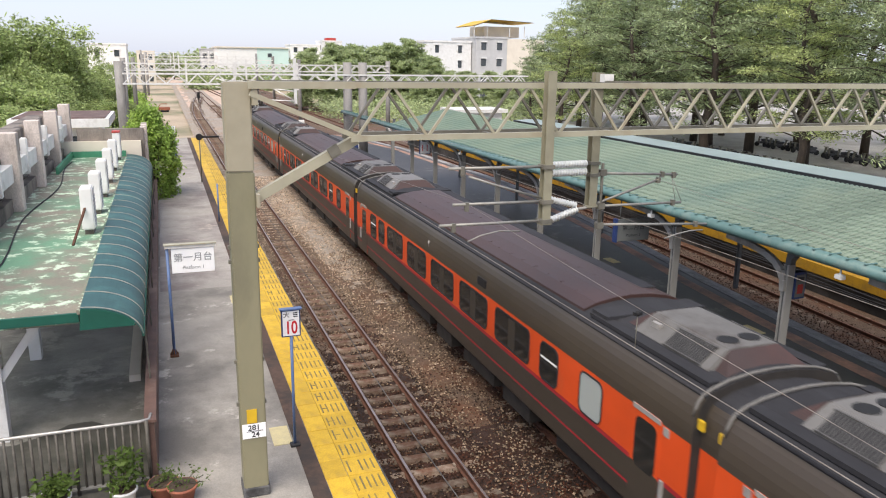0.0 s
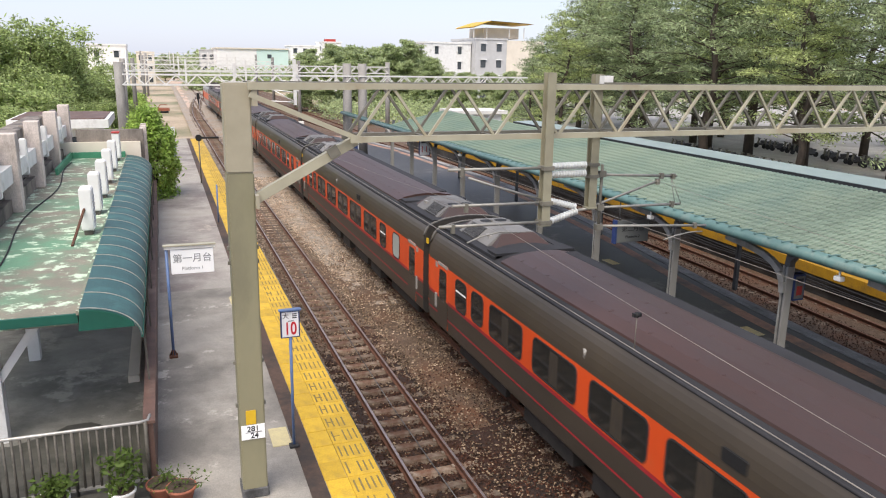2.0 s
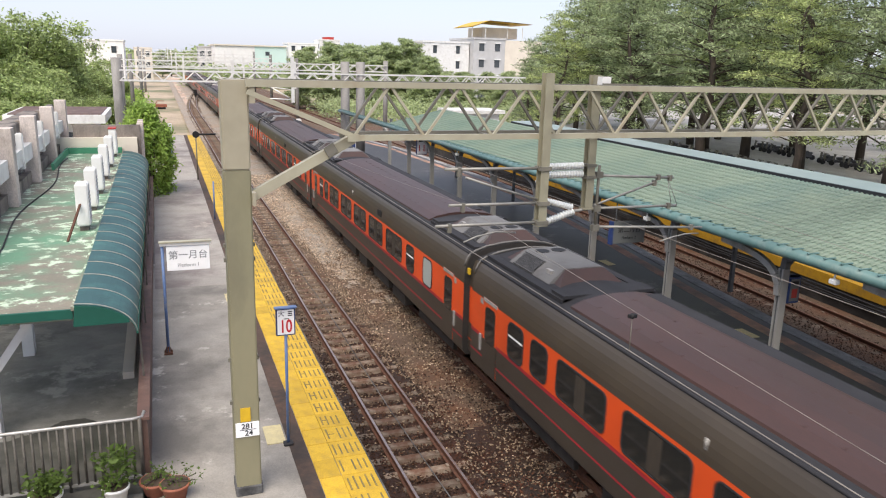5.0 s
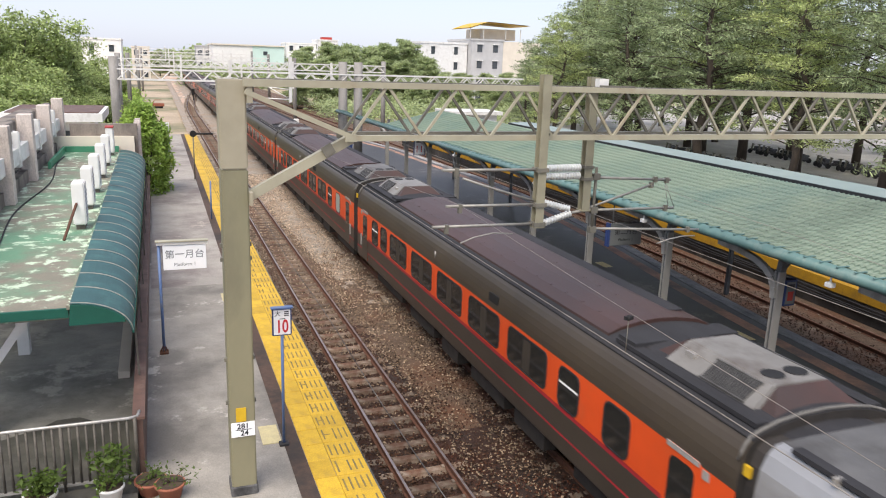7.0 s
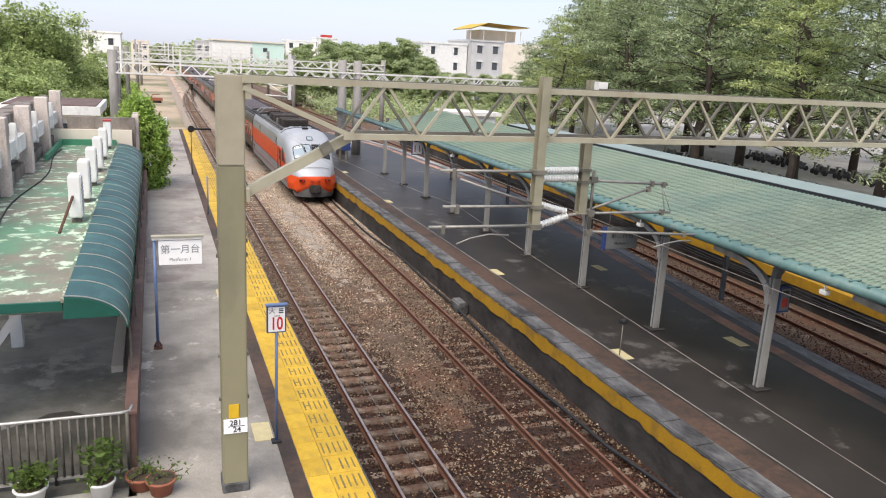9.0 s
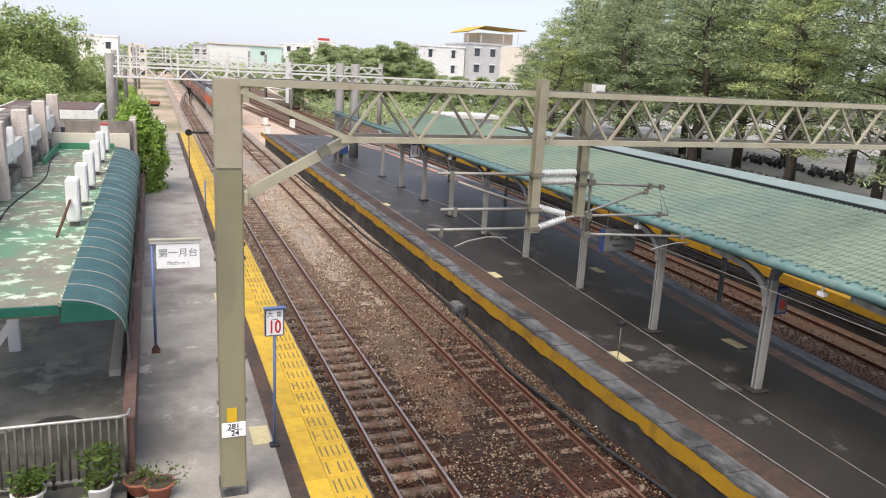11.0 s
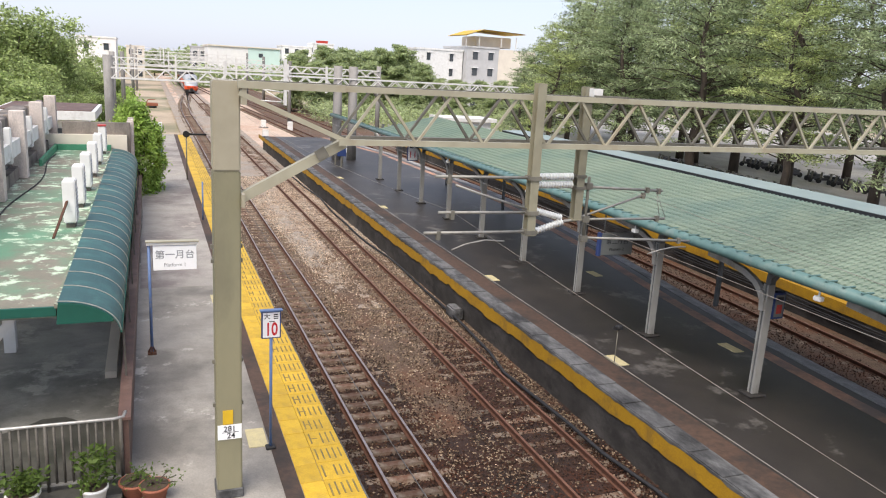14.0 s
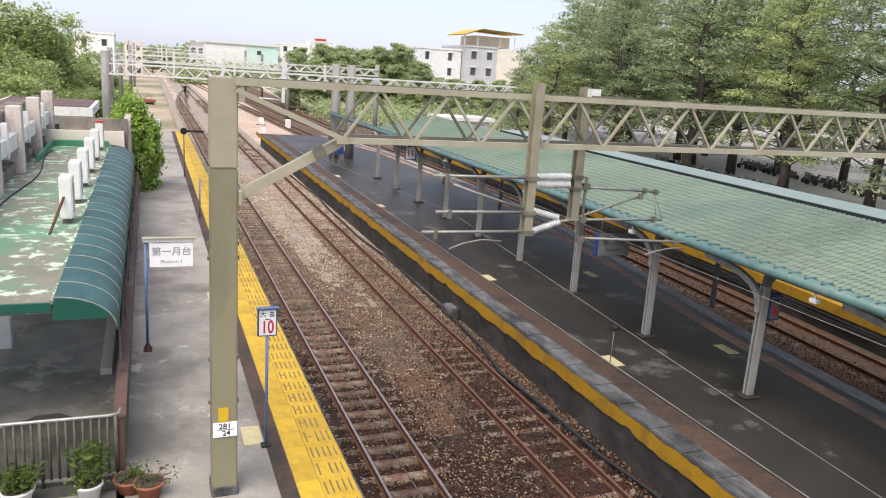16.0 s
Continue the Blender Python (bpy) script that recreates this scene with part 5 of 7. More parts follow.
        bmesh.ops.bevel(b, geom=b.edges[:], offset=0.02, segments=1, affect="EDGES")
        rbx = part("resistor_box", b, M["rust_box"], t, "brown louvred resistor box")
        for y in (y0 + 0.04, (y0 + y1) / 2, y1 - 0.04):
            b = bmesh.new()
            for p_, q_ in (((-0.785, y, 3.66), (-0.785, y, 4.07)), ((-0.8, y, 4.064), (0.8, y, 4.064)), ((0.785, y, 4.07), (0.785, y, 3.66))):
                bar(b, p_, q_, 0.035, 0.03)
            part("box_hoop", b, M["under_dark"], rbx)
        for k in range(5):
            b = bmesh.new()
            bar(b, (-0.7, y0 - 0.008, 3.7 + 0.07 * k), (0.7, y0 - 0.008, 3.7 + 0.07 * k), 0.025, 0.03)
            part("box_slat", b, M["under_dark"], rbx)
    b = bmesh.new()
    v = [b.verts.new((x, y, z)) for x in (-0.75, 0.2) for y, z in ((0.1, 3.6), (1.3, 3.6), (1.2, 3.93), (0.5, 3.93))]
    for f in ((3, 2, 1, 0), (4, 5, 6, 7), (0, 1, 5, 4), (1, 2, 6, 5), (2, 3, 7, 6), (3, 0, 4, 7)):
        b.faces.new([v[i] for i in f])
    part("roof_cowl", b, M["unit"], t, "pale grey sloped cowl")
    b = bmesh.new()
    box(b, -0.55, 0.85, -3.9, -2.35, 3.58, 3.72)
    bmesh.ops.bevel(b, geom=b.edges[:], offset=0.06, segments=2, affect="EDGES")
    ac = part("cab_cooler", b, M["silver"], t, "silver cooler with two fans behind the cab")
    for x in (-0.08, 0.4):
        b = bmesh.new()
        disc(b, (x, -2.75, 3.718), 0.18, 0.02, 18)
        part("fan", b, M["black"], ac)
    b = bmesh.new()
    hp = [(x * 1.0, z) for x, z in dome + [(-x, z) for x, z in dome[-2::-1]] if z > 3.3]
    for (xa, za), (xb, zb) in zip(hp, hp[1:]):
        bar(b, (xa, -h + 4.3, za + 0.015), (xb, -h + 4.3, zb + 0.015), 0.06, 0.03)
    part("cab_rim", b, M["black"], t, "black joint round the cab roof")
    b = bmesh.new()
    box(b, -0.14, 0.14, -h + 3.35, -h + 3.6, 3.74, 3.88)
    for sx in (-1, 1):
        rod(b, [(0, -h + 3.5, 3.86), (sx * 0.12, -h + 3.15, 3.88)], 0.05, 10)
    part("air_horn", b, M["black"], t, "black air horns")
    # folded pantograph
    pb = bmesh.new()
    yc = 6.3
    for sx in (-0.5, 0.5):
        for sy in (-0.6, 0.6):
            rod(pb, [(sx, yc + sy, 3.6), (sx, yc + sy, 3.86)], 0.07, 8)
    bar(pb, (-0.5, yc - 0.6, 3.9), (-0.5, yc + 0.6, 3.9), 0.06), bar(pb, (0.5, yc - 0.6, 3.9), (0.5, yc + 0.6, 3.9), 0.06)
    bar(pb, (-0.5, yc - 0.6, 3.9), (0.5, yc - 0.6, 3.9), 0.06), bar(pb, (-0.5, yc + 0.6, 3.9), (0.5, yc + 0.6, 3.9), 0.06)
    pan = part("pantograph", pb, M["under_dark"], t, "dark pantograph on the roof")
    b = bmesh.new()
    for sx in (-0.3, 0.3):
        rod(b, [(sx, yc - 0.5, 3.92), (sx * 0.8, yc + 0.75, 4.45), (sx * 1.2, yc - 0.35, 4.95)], 0.025, 6)
    part("pantograph_arms", b, M["steel_dark"], pan)
    b = bmesh.new()
    rod(b, [(-0.85, yc - 0.35, 4.86), (-0.6, yc - 0.35, 4.97), (0.6, yc - 0.35, 4.97), (0.85, yc - 0.35, 4.86)], 0.03, 6)
    part("pantograph_head", b, M["steel_dark"], pan)
    for k in range(3):
        insulator(t, (-0.3 + 0.3 * k, 4.55, 3.6), (-0.3 + 0.3 * k, 4.55, 3.95), 4, 0.07)
    for yb in (-h + 4.2, h - 3.4):
        bg = bmesh.new()
        for sx in (-1, 1):
            box(bg, sx * 1.0 - 0.08, sx * 1.0 + 0.08, yb - 1.7, yb + 1.7, 0.32, 0.66)
        box(bg, -1.0, 1.0, yb - 0.4, yb + 0.4, 0.4, 0.7)
        bog = part("bogie", bg, M["under_dark"], t)
        for sy in (-1.2, 1.2):
            for sx in (-1, 1):
                w = bmesh.new()
                rod(w, [(sx * HALF - 0.06, yb + sy, 0.46), (sx * HALF + 0.06, yb + sy, 0.46)], 0.46, 20)
                part("wheel", w, M["rail_rust"], bog)
    b = bmesh.new()
    sweep(b, [(x * 0.93, 0.9 + (z - 0.9) * 0.965) for x, z in pts if z > 0.8], h - 0.02, h + 0.27)
    part("gangway", b, M["under_dark"], t, "dark gangway behind the engine")
    return t


carriage = make_car()
CARS = [carriage] + [copy_thing(carriage, pose(T2, 0, 0)) for _ in range(11)]
# every other car has dark glass in its end window
for car in CARS[0::2]:
    for o in car.children:
        if o.type == "MESH" and o.data.materials and o.data.materials[0] == M["pale_glass"]:
            o.material_slots[0].link = "OBJECT"
            o.material_slots[0].material = M["car_glass"]
            o["label"] = "small dark window"
loco = make_loco()
LOCO_FRONT = copy_thing(loco, pose(T2, 0, 0, 0, 0, 180))
LOCO_FRONT["label"] = "leading silver and orange electric locomotive"


# ---- island canopy ----
CX, CY0, CSTEP = 13.2, 12.95, 4.17
EAVE, RIDGE, RIGHT = (12.74, 4.40), (15.95, 5.17), (19.1, 4.3)


def make_column():
    t = thing("canopy_column", (CX, CY0, PZ), "grey painted twin-channel steel canopy column on the dark platform", "column", "columns along the island platform")
    for sy in (-1, 1):
        b = bmesh.new()
        box(b, -0.095, 0.095, sy * 0.07 - 0.012, sy * 0.07 + 0.012, 0, 2.72)
        for sx in (-1, 1):
            box(b, sx * 0.083 - 0.012, sx * 0.083 + 0.012, *sorted((sy * 0.0578, sy * 0.03)), 0, 2.72)
        part("channel", b, M["col_white"], t)
    b = bmesh.new()
    box(b, -0.085, 0.085, -0.022, 0.022, 0, 2.7)
    part("web", b, M["col_dark"], t, "dark recessed web")
    b = bmesh.new()
    box(b, -0.24, 0.24, -0.2, 0.2, -0.012, 0.05)
    bmesh.ops.bevel(b, geom=b.edges[:], offset=0.02, segments=1, affect="EDGES")
    part("base_plate", b, M["wall_dark"], t)
    b = bmesh.new()
    pts = [(-0.1, 0, 2.1), (-0.1, 0.03, 2.35), (-0.12, 0.12, 2.56), (-0.14, 0.32, 2.74), (-0.17, 0.62, 2.87), (-0.2, 1.05, 2.96), (-0.26, 1.8, 3.04)]
    for p, q in zip(pts, pts[1:]):
        bar(b, p, q, 0.12, 0.14)
    part("curved_bracket", b, M["col_white"], t, "curved grey bracket under the eave")
    b = bmesh.new()
    bar(b, (0, 0, 2.62), (0.1, 0, 3.5), 0.15)
    bar(b, (0.02, 0, 2.75), (0.9, 0, 3.62), 0.09)
    bar(b, (0.0, 0, 2.85), (-0.1, -0.55, 3.25), 0.07)
    part("strut", b, M["col_dark"], t, "dark steel strut")
    return t


col = make_column()
for i in range(-2, 9):
    if i:
        copy_thing(col, pose(CX + 0.011 * CSTEP * i, CY0 + CSTEP * i, PZ))
# a second row under the ridge carries the far side
for i in range(-1, 8, 2):
    t = thing("canopy_post", (18.2 - 0.9, CY0 + CSTEP * i + 2, PZ), "slim dark steel post under the canopy", "column", "posts under the canopy ridge")
    cuboid("shaft", (-0.06, 0.06, -0.06, 0.06, -0.012, 3.75), M["col_dark"], t)

canopy = thing("platform_canopy", (0, 0, 0), "long gabled canopy with pale green wavy roof tiles", "canopy")
Y0, Y1 = -6.0, 44.0
b = bmesh.new()
sweep(b, [(EAVE[0], EAVE[1] - 0.10), (RIDGE[0], RIDGE[1] - 0.10), (RIGHT[0], RIGHT[1] - 0.10), (RIGHT[0], RIGHT[1] - 0.04), (RIDGE[0], RIDGE[1] - 0.04), (EAVE[0], EAVE[1] - 0.04)], Y0, Y1)
part("roof_deck", b, M["under"], canopy, "dark roof boarding")
slope = math.atan2(RIDGE[1] - EAVE[1], RIDGE[0] - EAVE[0])
RUN = math.hypot(RIDGE[1] - EAVE[1], RIDGE[0] - EAVE[0])
TW, TL = 0.145, 0.235
NR = int(RUN / TL) + 1


def tile_geo(nw=6, th=0.02):
    """One wavy pan tile, w across (y), l up the slope (x)."""
    V, F = [], []
    for k, x in enumerate((0.0, TL + 0.05)):
        lift = 0.032 if k == 0 else 0.0
        for j in range(nw + 1):
            V.append((x, (j / nw - 0.5) * TW, lift + 0.027 * math.sin(2 * math.pi * j / nw)))
    for j in range(nw):
        F.append((j, j + 1, nw + 2 + j, nw + 1 + j))
    base = len(V)
    for j in range(nw + 1):
        V.append((0.0, (j / nw - 0.5) * TW, -0.012 + 0.027 * math.sin(2 * math.pi * j / nw)))
    for j in range(nw):
        F.append((base + j, base + j + 1, j + 1, j))
    return np.array(V), F


TV, TF = tile_geo()
TILE = quads("roof_tile", TV, TF, M["roof_tile"])
TILE.polygons.foreach_set("use_smooth", [True] * len(TF))
cs, sn = math.cos(slope), math.sin(slope)
rot = Matrix.Rotation(-slope, 4, "Y")
placed, VV, FF = 0, [], []
rs = random.Random(3)
ncol = int((Y1 - Y0) / TW)
for j in range(ncol):
    y = Y0 + (j + 0.5) * TW
    for i in range(NR):
        d = -0.05 + i * TL
        if d + TL > RUN + 0.2:
            continue
        x, z = EAVE[0] + d * cs, EAVE[1] + d * sn
        if 11.0 < y < 14.0 and placed < 300:
            o = part("roof_tile", TILE, None, canopy)
            o.matrix_basis = Matrix.Translation((x, y, z + rs.uniform(-0.004, 0.004))) @ rot
            placed += 1
        else:
            v = TV.copy()
            zz = rs.uniform(-0.004, 0.004)
            w = np.stack([x + v[:, 0] * cs - v[:, 2] * sn, y + v[:, 1], z + zz + v[:, 0] * sn + v[:, 2] * cs], 1)
            FF += [tuple(k + len(VV) * len(TV) for k in f) for f in TF]
            VV.append(w)
me = quads("roof_tiles", np.concatenate(VV), FF, M["roof_tile"])
me.polygons.foreach_set("use_smooth", [True] * len(FF))
o = new("roof_tiles", me)
o.parent = canopy
tagged(o, "rows of pale green wavy tiles", kind="stuff")
# the far slope, and the ridge caps
VV, FF = [], []
s2 = math.atan2(RIDGE[1] - RIGHT[1], RIGHT[0] - RIDGE[0])
for j in range(int((Y1 - Y0) / TW * 2)):
    y = Y0 + j * TW / 2
    for k in range(7):
        d = k * 0.55
        x = RIDGE[0] + d * math.cos(s2)
        VV.append((x, y, RIDGE[1] + 0.01 - d * math.sin(s2) + (0.025 if j % 2 else -0.01)))
n7 = 7
for j in range(int((Y1 - Y0) / TW * 2) - 1):
    for k in range(6):
        a = j * n7 + k
        FF.append((a, a + 1, a + n7 + 1, a + n7))
o = new("far_slope", quads("far_slope", VV, FF, M["roof_tile"]))
o.parent = canopy
b = bmesh.new()
gp = [(12.55 + 0.17 * math.cos(a), 4.31 + 0.13 * math.sin(a)) for a in (2 * math.pi * k / 14 for k in range(14))]
sweep(b, gp, Y0, 56.0, smooth=True)
part("gutter", b, M["gutter"], canopy, "teal half-round rain gutter")
b = bmesh.new()
box(b, -0.12, 0.19, -0.02, 0.02, 0.0, 0.02)
STRAP = mesh_of("gutter_strap", b, M["gutter"])
for k in range(int((56 - Y0) / 0.42)):
    o = part("gutter_strap", STRAP, None, canopy)
    o.location = (12.55, Y0 + k * 0.42, 4.436)
b = bmesh.new()
bar(b, (12.85, Y0, 4.2), (12.85, 56, 4.2), 0.1, 0.14)
part("eave_beam", b, M["under"], canopy, "dark steel eave beam")
b = bmesh.new()
bar(b, (18.95, Y0, 4.28), (18.95, Y1, 4.28), 0.12, 0.16)
part("eave_beam", b, M["under"], canopy)
for i in range(-3, 8):
    b = bmesh.new()
    y = CY0 + CSTEP * i
    bar(b, (EAVE[0], y, EAVE[1] - 0.17), (RIDGE[0], y, RIDGE[1] - 0.17), 0.1, 0.13)
    bar(b, (RIDGE[0], y, RIDGE[1] - 0.17), (RIGHT[0], y, RIGHT[1] - 0.17), 0.1, 0.13)
    part("rafter", b, M["under"], canopy)
for y in (11.0, 17.4, 24.0, 32.0):
    t = thing("canopy_lamp", (12.55, y, 4.05), "small white lamp under the gutter", "lamp", "lamps under the canopy")
    cuboid("case", (-0.07, 0.07, -0.09, 0.09, -0.08, 0.02), M["white"], t, bevel=0.015)
    cuboid("stem", (-0.015, 0.015, -0.015, 0.015, 0.02, 0.15), M["white"], t)

# signs of the island platform
t = thing("hanging_sign", (13.0, 18.9, 3.0), "grey hanging platform sign with blue edges under the canopy", "sign")
cuboid("board", (-0.56, 0.56, -0.06, 0.06, -0.05, 0.62), M["sign_grey"], t, "grey sign board", bevel=0.01)
cuboid("side_cap", (-0.63, -0.562, -0.08, 0.08, -0.07, 0.64), M["navy"], t, "blue end cap")
words("lettering", "第二月台", 0.2, M["ink"], t, (0, -0.064, 0.36))
words("lettering", "Platform 2", 0.12, M["ink"], t, (0, -0.064, 0.12))
for x in (-0.45, 0.45):
    b = bmesh.new()
    rod(b, [(x, 0, 0.62), (x, 0, 1.25)], 0.02, 6)
    part("hanger", b, M["col_dark"], t)
t = thing("column_sign", (CX + 0.26, CY0, 3.45), "blue double-faced column sign box", "sign", "signs on the columns")
cuboid("case", (-0.15, 0.19, -0.1, 0.1, -0.55, 0.08), M["navy"], t, bevel=0.012)
cuboid("face", (-0.11, 0.15, -0.108, -0.1005, -0.5, 0.03), M["sign_grey"], t)
b = bmesh.new()
box(b, -0.06, 0.1, -0.112, -0.1085, -0.42, -0.2)
part("red_digit", b, M["red"], t)
b = bmesh.new()
box(b, -0.07, 0.11, -0.112, -0.1085, -0.1, -0.02)
part("dark_bars", b, M["ink"], t)
t = thing("column_sign", (CX + 0.02, CY0 + CSTEP * 6.25, 3.55), "white sign with red digits on a canopy column", "sign", "signs on the columns")
cuboid("case", (-0.3, 0.32, -0.04, 0.04, -0.4, 0.55), M["navy"], t)
cuboid("face", (-0.26, 0.28, -0.047, -0.0405, -0.36, 0.51), M["sign_white"], t)
words("lettering", "11", 0.5, M["ink_red"], t, (0, -0.05, -0.08))
cuboid("dark_bars", (-0.18, 0.2, -0.05, -0.0475, 0.28, 0.42), M["ink"], t)
for x, y, m in ((12.2, 53.0, "sign_grey"), (13.0, 54.2, "sign_white"), (12.4, 52.0, "navy"), (12.7, 53.2, "navy")):
    t = thing("notice_box", (x, y, PZ), "small notice board standing by the concrete posts", "notice board", "boards by the posts")
    cuboid("board", (-0.3, 0.3, -0.08, 0.08, 0.75, 1.75), M[m], t)
    cuboid("leg", (-0.05, 0.05, -0.05, 0.05, -0.012, 0.75), M["steel_dark"], t)
t = thing("drain_gap", (9.6, 22.9, 0.1), "broken concrete block at the platform wall", "concrete block")
b = bmesh.new()
box(b, -0.25, 0.12, -0.4, 0.35, -0.25, 0.14)
bmesh.ops.bevel(b, geom=b.edges[:], offset=0.05, segments=2, affect="EDGES")
part("block", b, M["coping"], t)

# canopy over the low far platform
shed = thing("far_canopy", (0, 0, 0), "blue-grey metal canopy with a dark fascia over the far platform", "canopy")
b = bmesh.new()
sweep(b, [(22.8, 4.12), (24.4, 4.16), (24.4, 4.22), (22.8, 4.18)], -20, 48)
part("roof_sheet", b, M["blue_roof"], shed)
b = bmesh.new()
sweep(b, [(22.72, 3.4), (22.79, 3.4), (22.79, 4.17), (22.72, 4.17)], -20, 48)
part("fascia", b, M["fascia"], shed, "dark fascia board")
for k in range(9):
    b = bmesh.new()
    y = -8 + 6.8 * k
    xq = max(23.8, float(track3(y)) + 2.7)
    box(b, xq, xq + 0.16, y - 0.08, y + 0.08, 0.94, 3.4)
    bar(b, (xq + 0.08, y, 3.35), (23.5, y, 4.12), 0.14)
    part("post", b, M["col_dark"], shed)

# ---- first platform: signs, railing, plants ----
t = thing("platform_sign", (0.4, 18.61, PZ), "white platform sign hung in a blue steel frame", "sign")
b = bmesh.new()
rod(b, [(-0.53, 0, -0.01), (-0.53, 0, 2.72)], 0.035, 8)
part("post", b, M["blue_post"], t, "blue painted post")
b = bmesh.new()
box(b, -0.58, 0.58, -0.06, 0.06, 2.70, 2.77)
part("top_rail", b, M["galv"], t)
b = bmesh.new()
box(b, -0.6, 0.6, -0.09, 0.09, 2.773, 2.80)
part("rain_cap", b, M["steel"], t)
cuboid("panel", (-0.44, 0.54, -0.035, 0.035, 2.08, 2.68), M["sign_white"], t, "white sign panel", bevel=0.008)
words("lettering", "第一月台", 0.225, M["ink_grey"], t, (0.05, -0.038, 2.45), bold=0.002)
words("lettering", "Platform 1", 0.12, M["ink_grey"], t, (0.05, -0.038, 2.21))
b = bmesh.new()
box(b, -0.63, -0.43, -0.12, 0.12, -0.012, 0.03)
for k in range(4):
    bar(b, (-0.53 + 0.09 * math.cos(k * 1.57), 0.09 * math.sin(k * 1.57), 0.02), (-0.53, 0, 0.2), 0.03)
part("foot", b, M["rail_rust"], t, "rusty foot plate")

t = thing("car_stop_sign", (1.93, 13.21, PZ), "white car position sign with red digits on a blue post", "sign")
b = bmesh.new()
rod(b, [(0, 0, -0.01), (0, 0, 2.25)], 0.028, 8)
part("post", b, M["blue_post"], t, "blue painted post")
cuboid("frame", (-0.175, 0.175, -0.03, 0.03, 2.19, 2.71), M["navy"], t, "dark blue frame", bevel=0.01)
cuboid("face", (-0.15, 0.15, -0.036, -0.0305, 2.215, 2.685), M["sign_white"], t)
cuboid("rain_cap", (-0.2, 0.2, -0.07, 0.05, 2.711, 2.735), M["blue_post"], t)
words("lettering", "10", 0.34, M["ink_red"], t, (0.0, -0.038, 2.36), bold=0.006, squeeze=0.68)
words("lettering", "大", 0.12, M["ink"], t, (-0.08, -0.038, 2.61))
b = bmesh.new()
for z in (2.565, 2.6, 2.635):
    box(b, 0.04, 0.12, -0.0385, -0.0362, z, z + 0.02)
box(b, -0.04, 0.06, -0.0385, -0.0362, 2.508, 2.522)
part("dark_bars", b, M["ink"], t)
b = bmesh.new()
box(b, -0.09, 0.09, -0.08, 0.08, -0.012, 0.045)
bmesh.ops.bevel(b, geom=b.edges[:], offset=0.012, segments=1, affect="EDGES")
part("foot", b, M["rubber"], t)
for x, y, hgt, lab, mt in ((1.9, 46.1, 2.62, "black round signal disc on a thin post", "steel_dark"),):
    t = thing("signal_disc", (x, y, PZ), lab, "signal")
    b = bmesh.new()
    rod(b, [(0, 0, -0.01), (0, 0, hgt)], 0.035, 8)
    part("post", b, M[mt], t)
    b = bmesh.new()
    rod(b, [(0, -0.06, hgt), (0, 0.04, hgt)], 0.19, 18)
    part("disc", b, M["black"], t)
    b = bmesh.new()
    rod(b, [(0.1, 0, hgt), (1.1, 0, hgt)], 0.06, 8)
    part("arm", b, M["black"], t)
t = thing("blue_post", (2.05, 34.5, PZ), "short blue post on the platform", "post")
b = bmesh.new()
rod(b, [(0, 0, -0.01), (0, 0, 1.7)], 0.035, 8)
part("shaft", b, M["blue_post"], t)
for x, y in ((0.42, 56.5), (0.5, 60.0)):
    t = thing("notice_stand", (x, y, PZ), "white notice on blue legs at the platform's end", "notice board", "notices at the end")
    for k in (-0.25, 0.25):
        cuboid("leg", (k - 0.04, k + 0.04, -0.04, 0.04, -0.012, 1.3), M["blue_post"], t)
    cuboid("panel", (-0.3, 0.3, -0.045, 0.045, 1.301, 2.1), M["sign_white"], t)

# red-brown wall between platform and passage, and the railing
bm = bmesh.new()
box(bm, -0.62, -0.5, 12.7, 40.0, PZ - 0.3, 2.12)
struct("wall_west", bm, M["brown_wall"], "low red-brown wall along the platform's back", "wall")
bm = bmesh.new()
box(bm, -0.66, -0.46, 12.66, 40.0, 2.121, 2.17)
struct("trim", bm, M["brown_wall"], "brown cap of the low wall", "wall")
rail = thing("railing", (0, 0, 0), "weathered metal railing with a pale handrail", "railing")
b = bmesh.new()
rod(b, [(-6.0, 12.66, 2.2), (-0.72, 12.66, 2.17), (-0.58, 12.7, 2.17), (-0.55, 12.9, 2.17)], 0.03, 8)
part("handrail", b, M["handrail"], rail, "pale metal handrail")
b = bmesh.new()
bar(b, (-6.0, 12.66, 1.1), (-0.55, 12.66, 1.1), 0.05, 0.04)
part("bottom_rail", b, M["handrail"], rail)
for k in range(43):
    b = bmesh.new()
    x = -0.62 - 0.125 * k
    rod(b, [(x, 12.66, 0.98 if k % 9 == 0 else 1.1), (x, 12.66, 2.17)], 0.022 if k % 9 else 0.032, 6)
    part("baluster", b, M["baluster"], rail)


def leaves(name, centres, n, size, spread, m, seed, droop=0.2, aspect=0.45, flat=True):
    """Small leaves scattered round centres."""
    rs = np.random.RandomState(seed)
    c = np.repeat(np.array(centres, float), n, 0)
    N = len(c)
    c = c + rs.normal(0, 1, (N, 3)) * np.array(spread)
    d = rs.normal(0, 1, (N, 3)) * np.array([1, 1, 0.6])
    d[:, 2] -= droop
    d /= np.linalg.norm(d, axis=1, keepdims=True)
    s = np.cross(d, rs.normal(0, 0.55, (N, 3)) + np.array([0, -0.25, 0.75]) if flat else rs.normal(0, 1, (N, 3)))
    s /= np.linalg.norm(s, axis=1, keepdims=True) + 1e-9
    L = size * rs.uniform(0.6, 1.4, (N, 1))
    v = np.stack([c - d * L / 2, c + s * L * aspect / 2, c + d * L / 2, c - s * L * aspect / 2], 1).reshape(-1, 3)
    return quads(name, v, np.arange(4 * N).reshape(-1, 4), m)


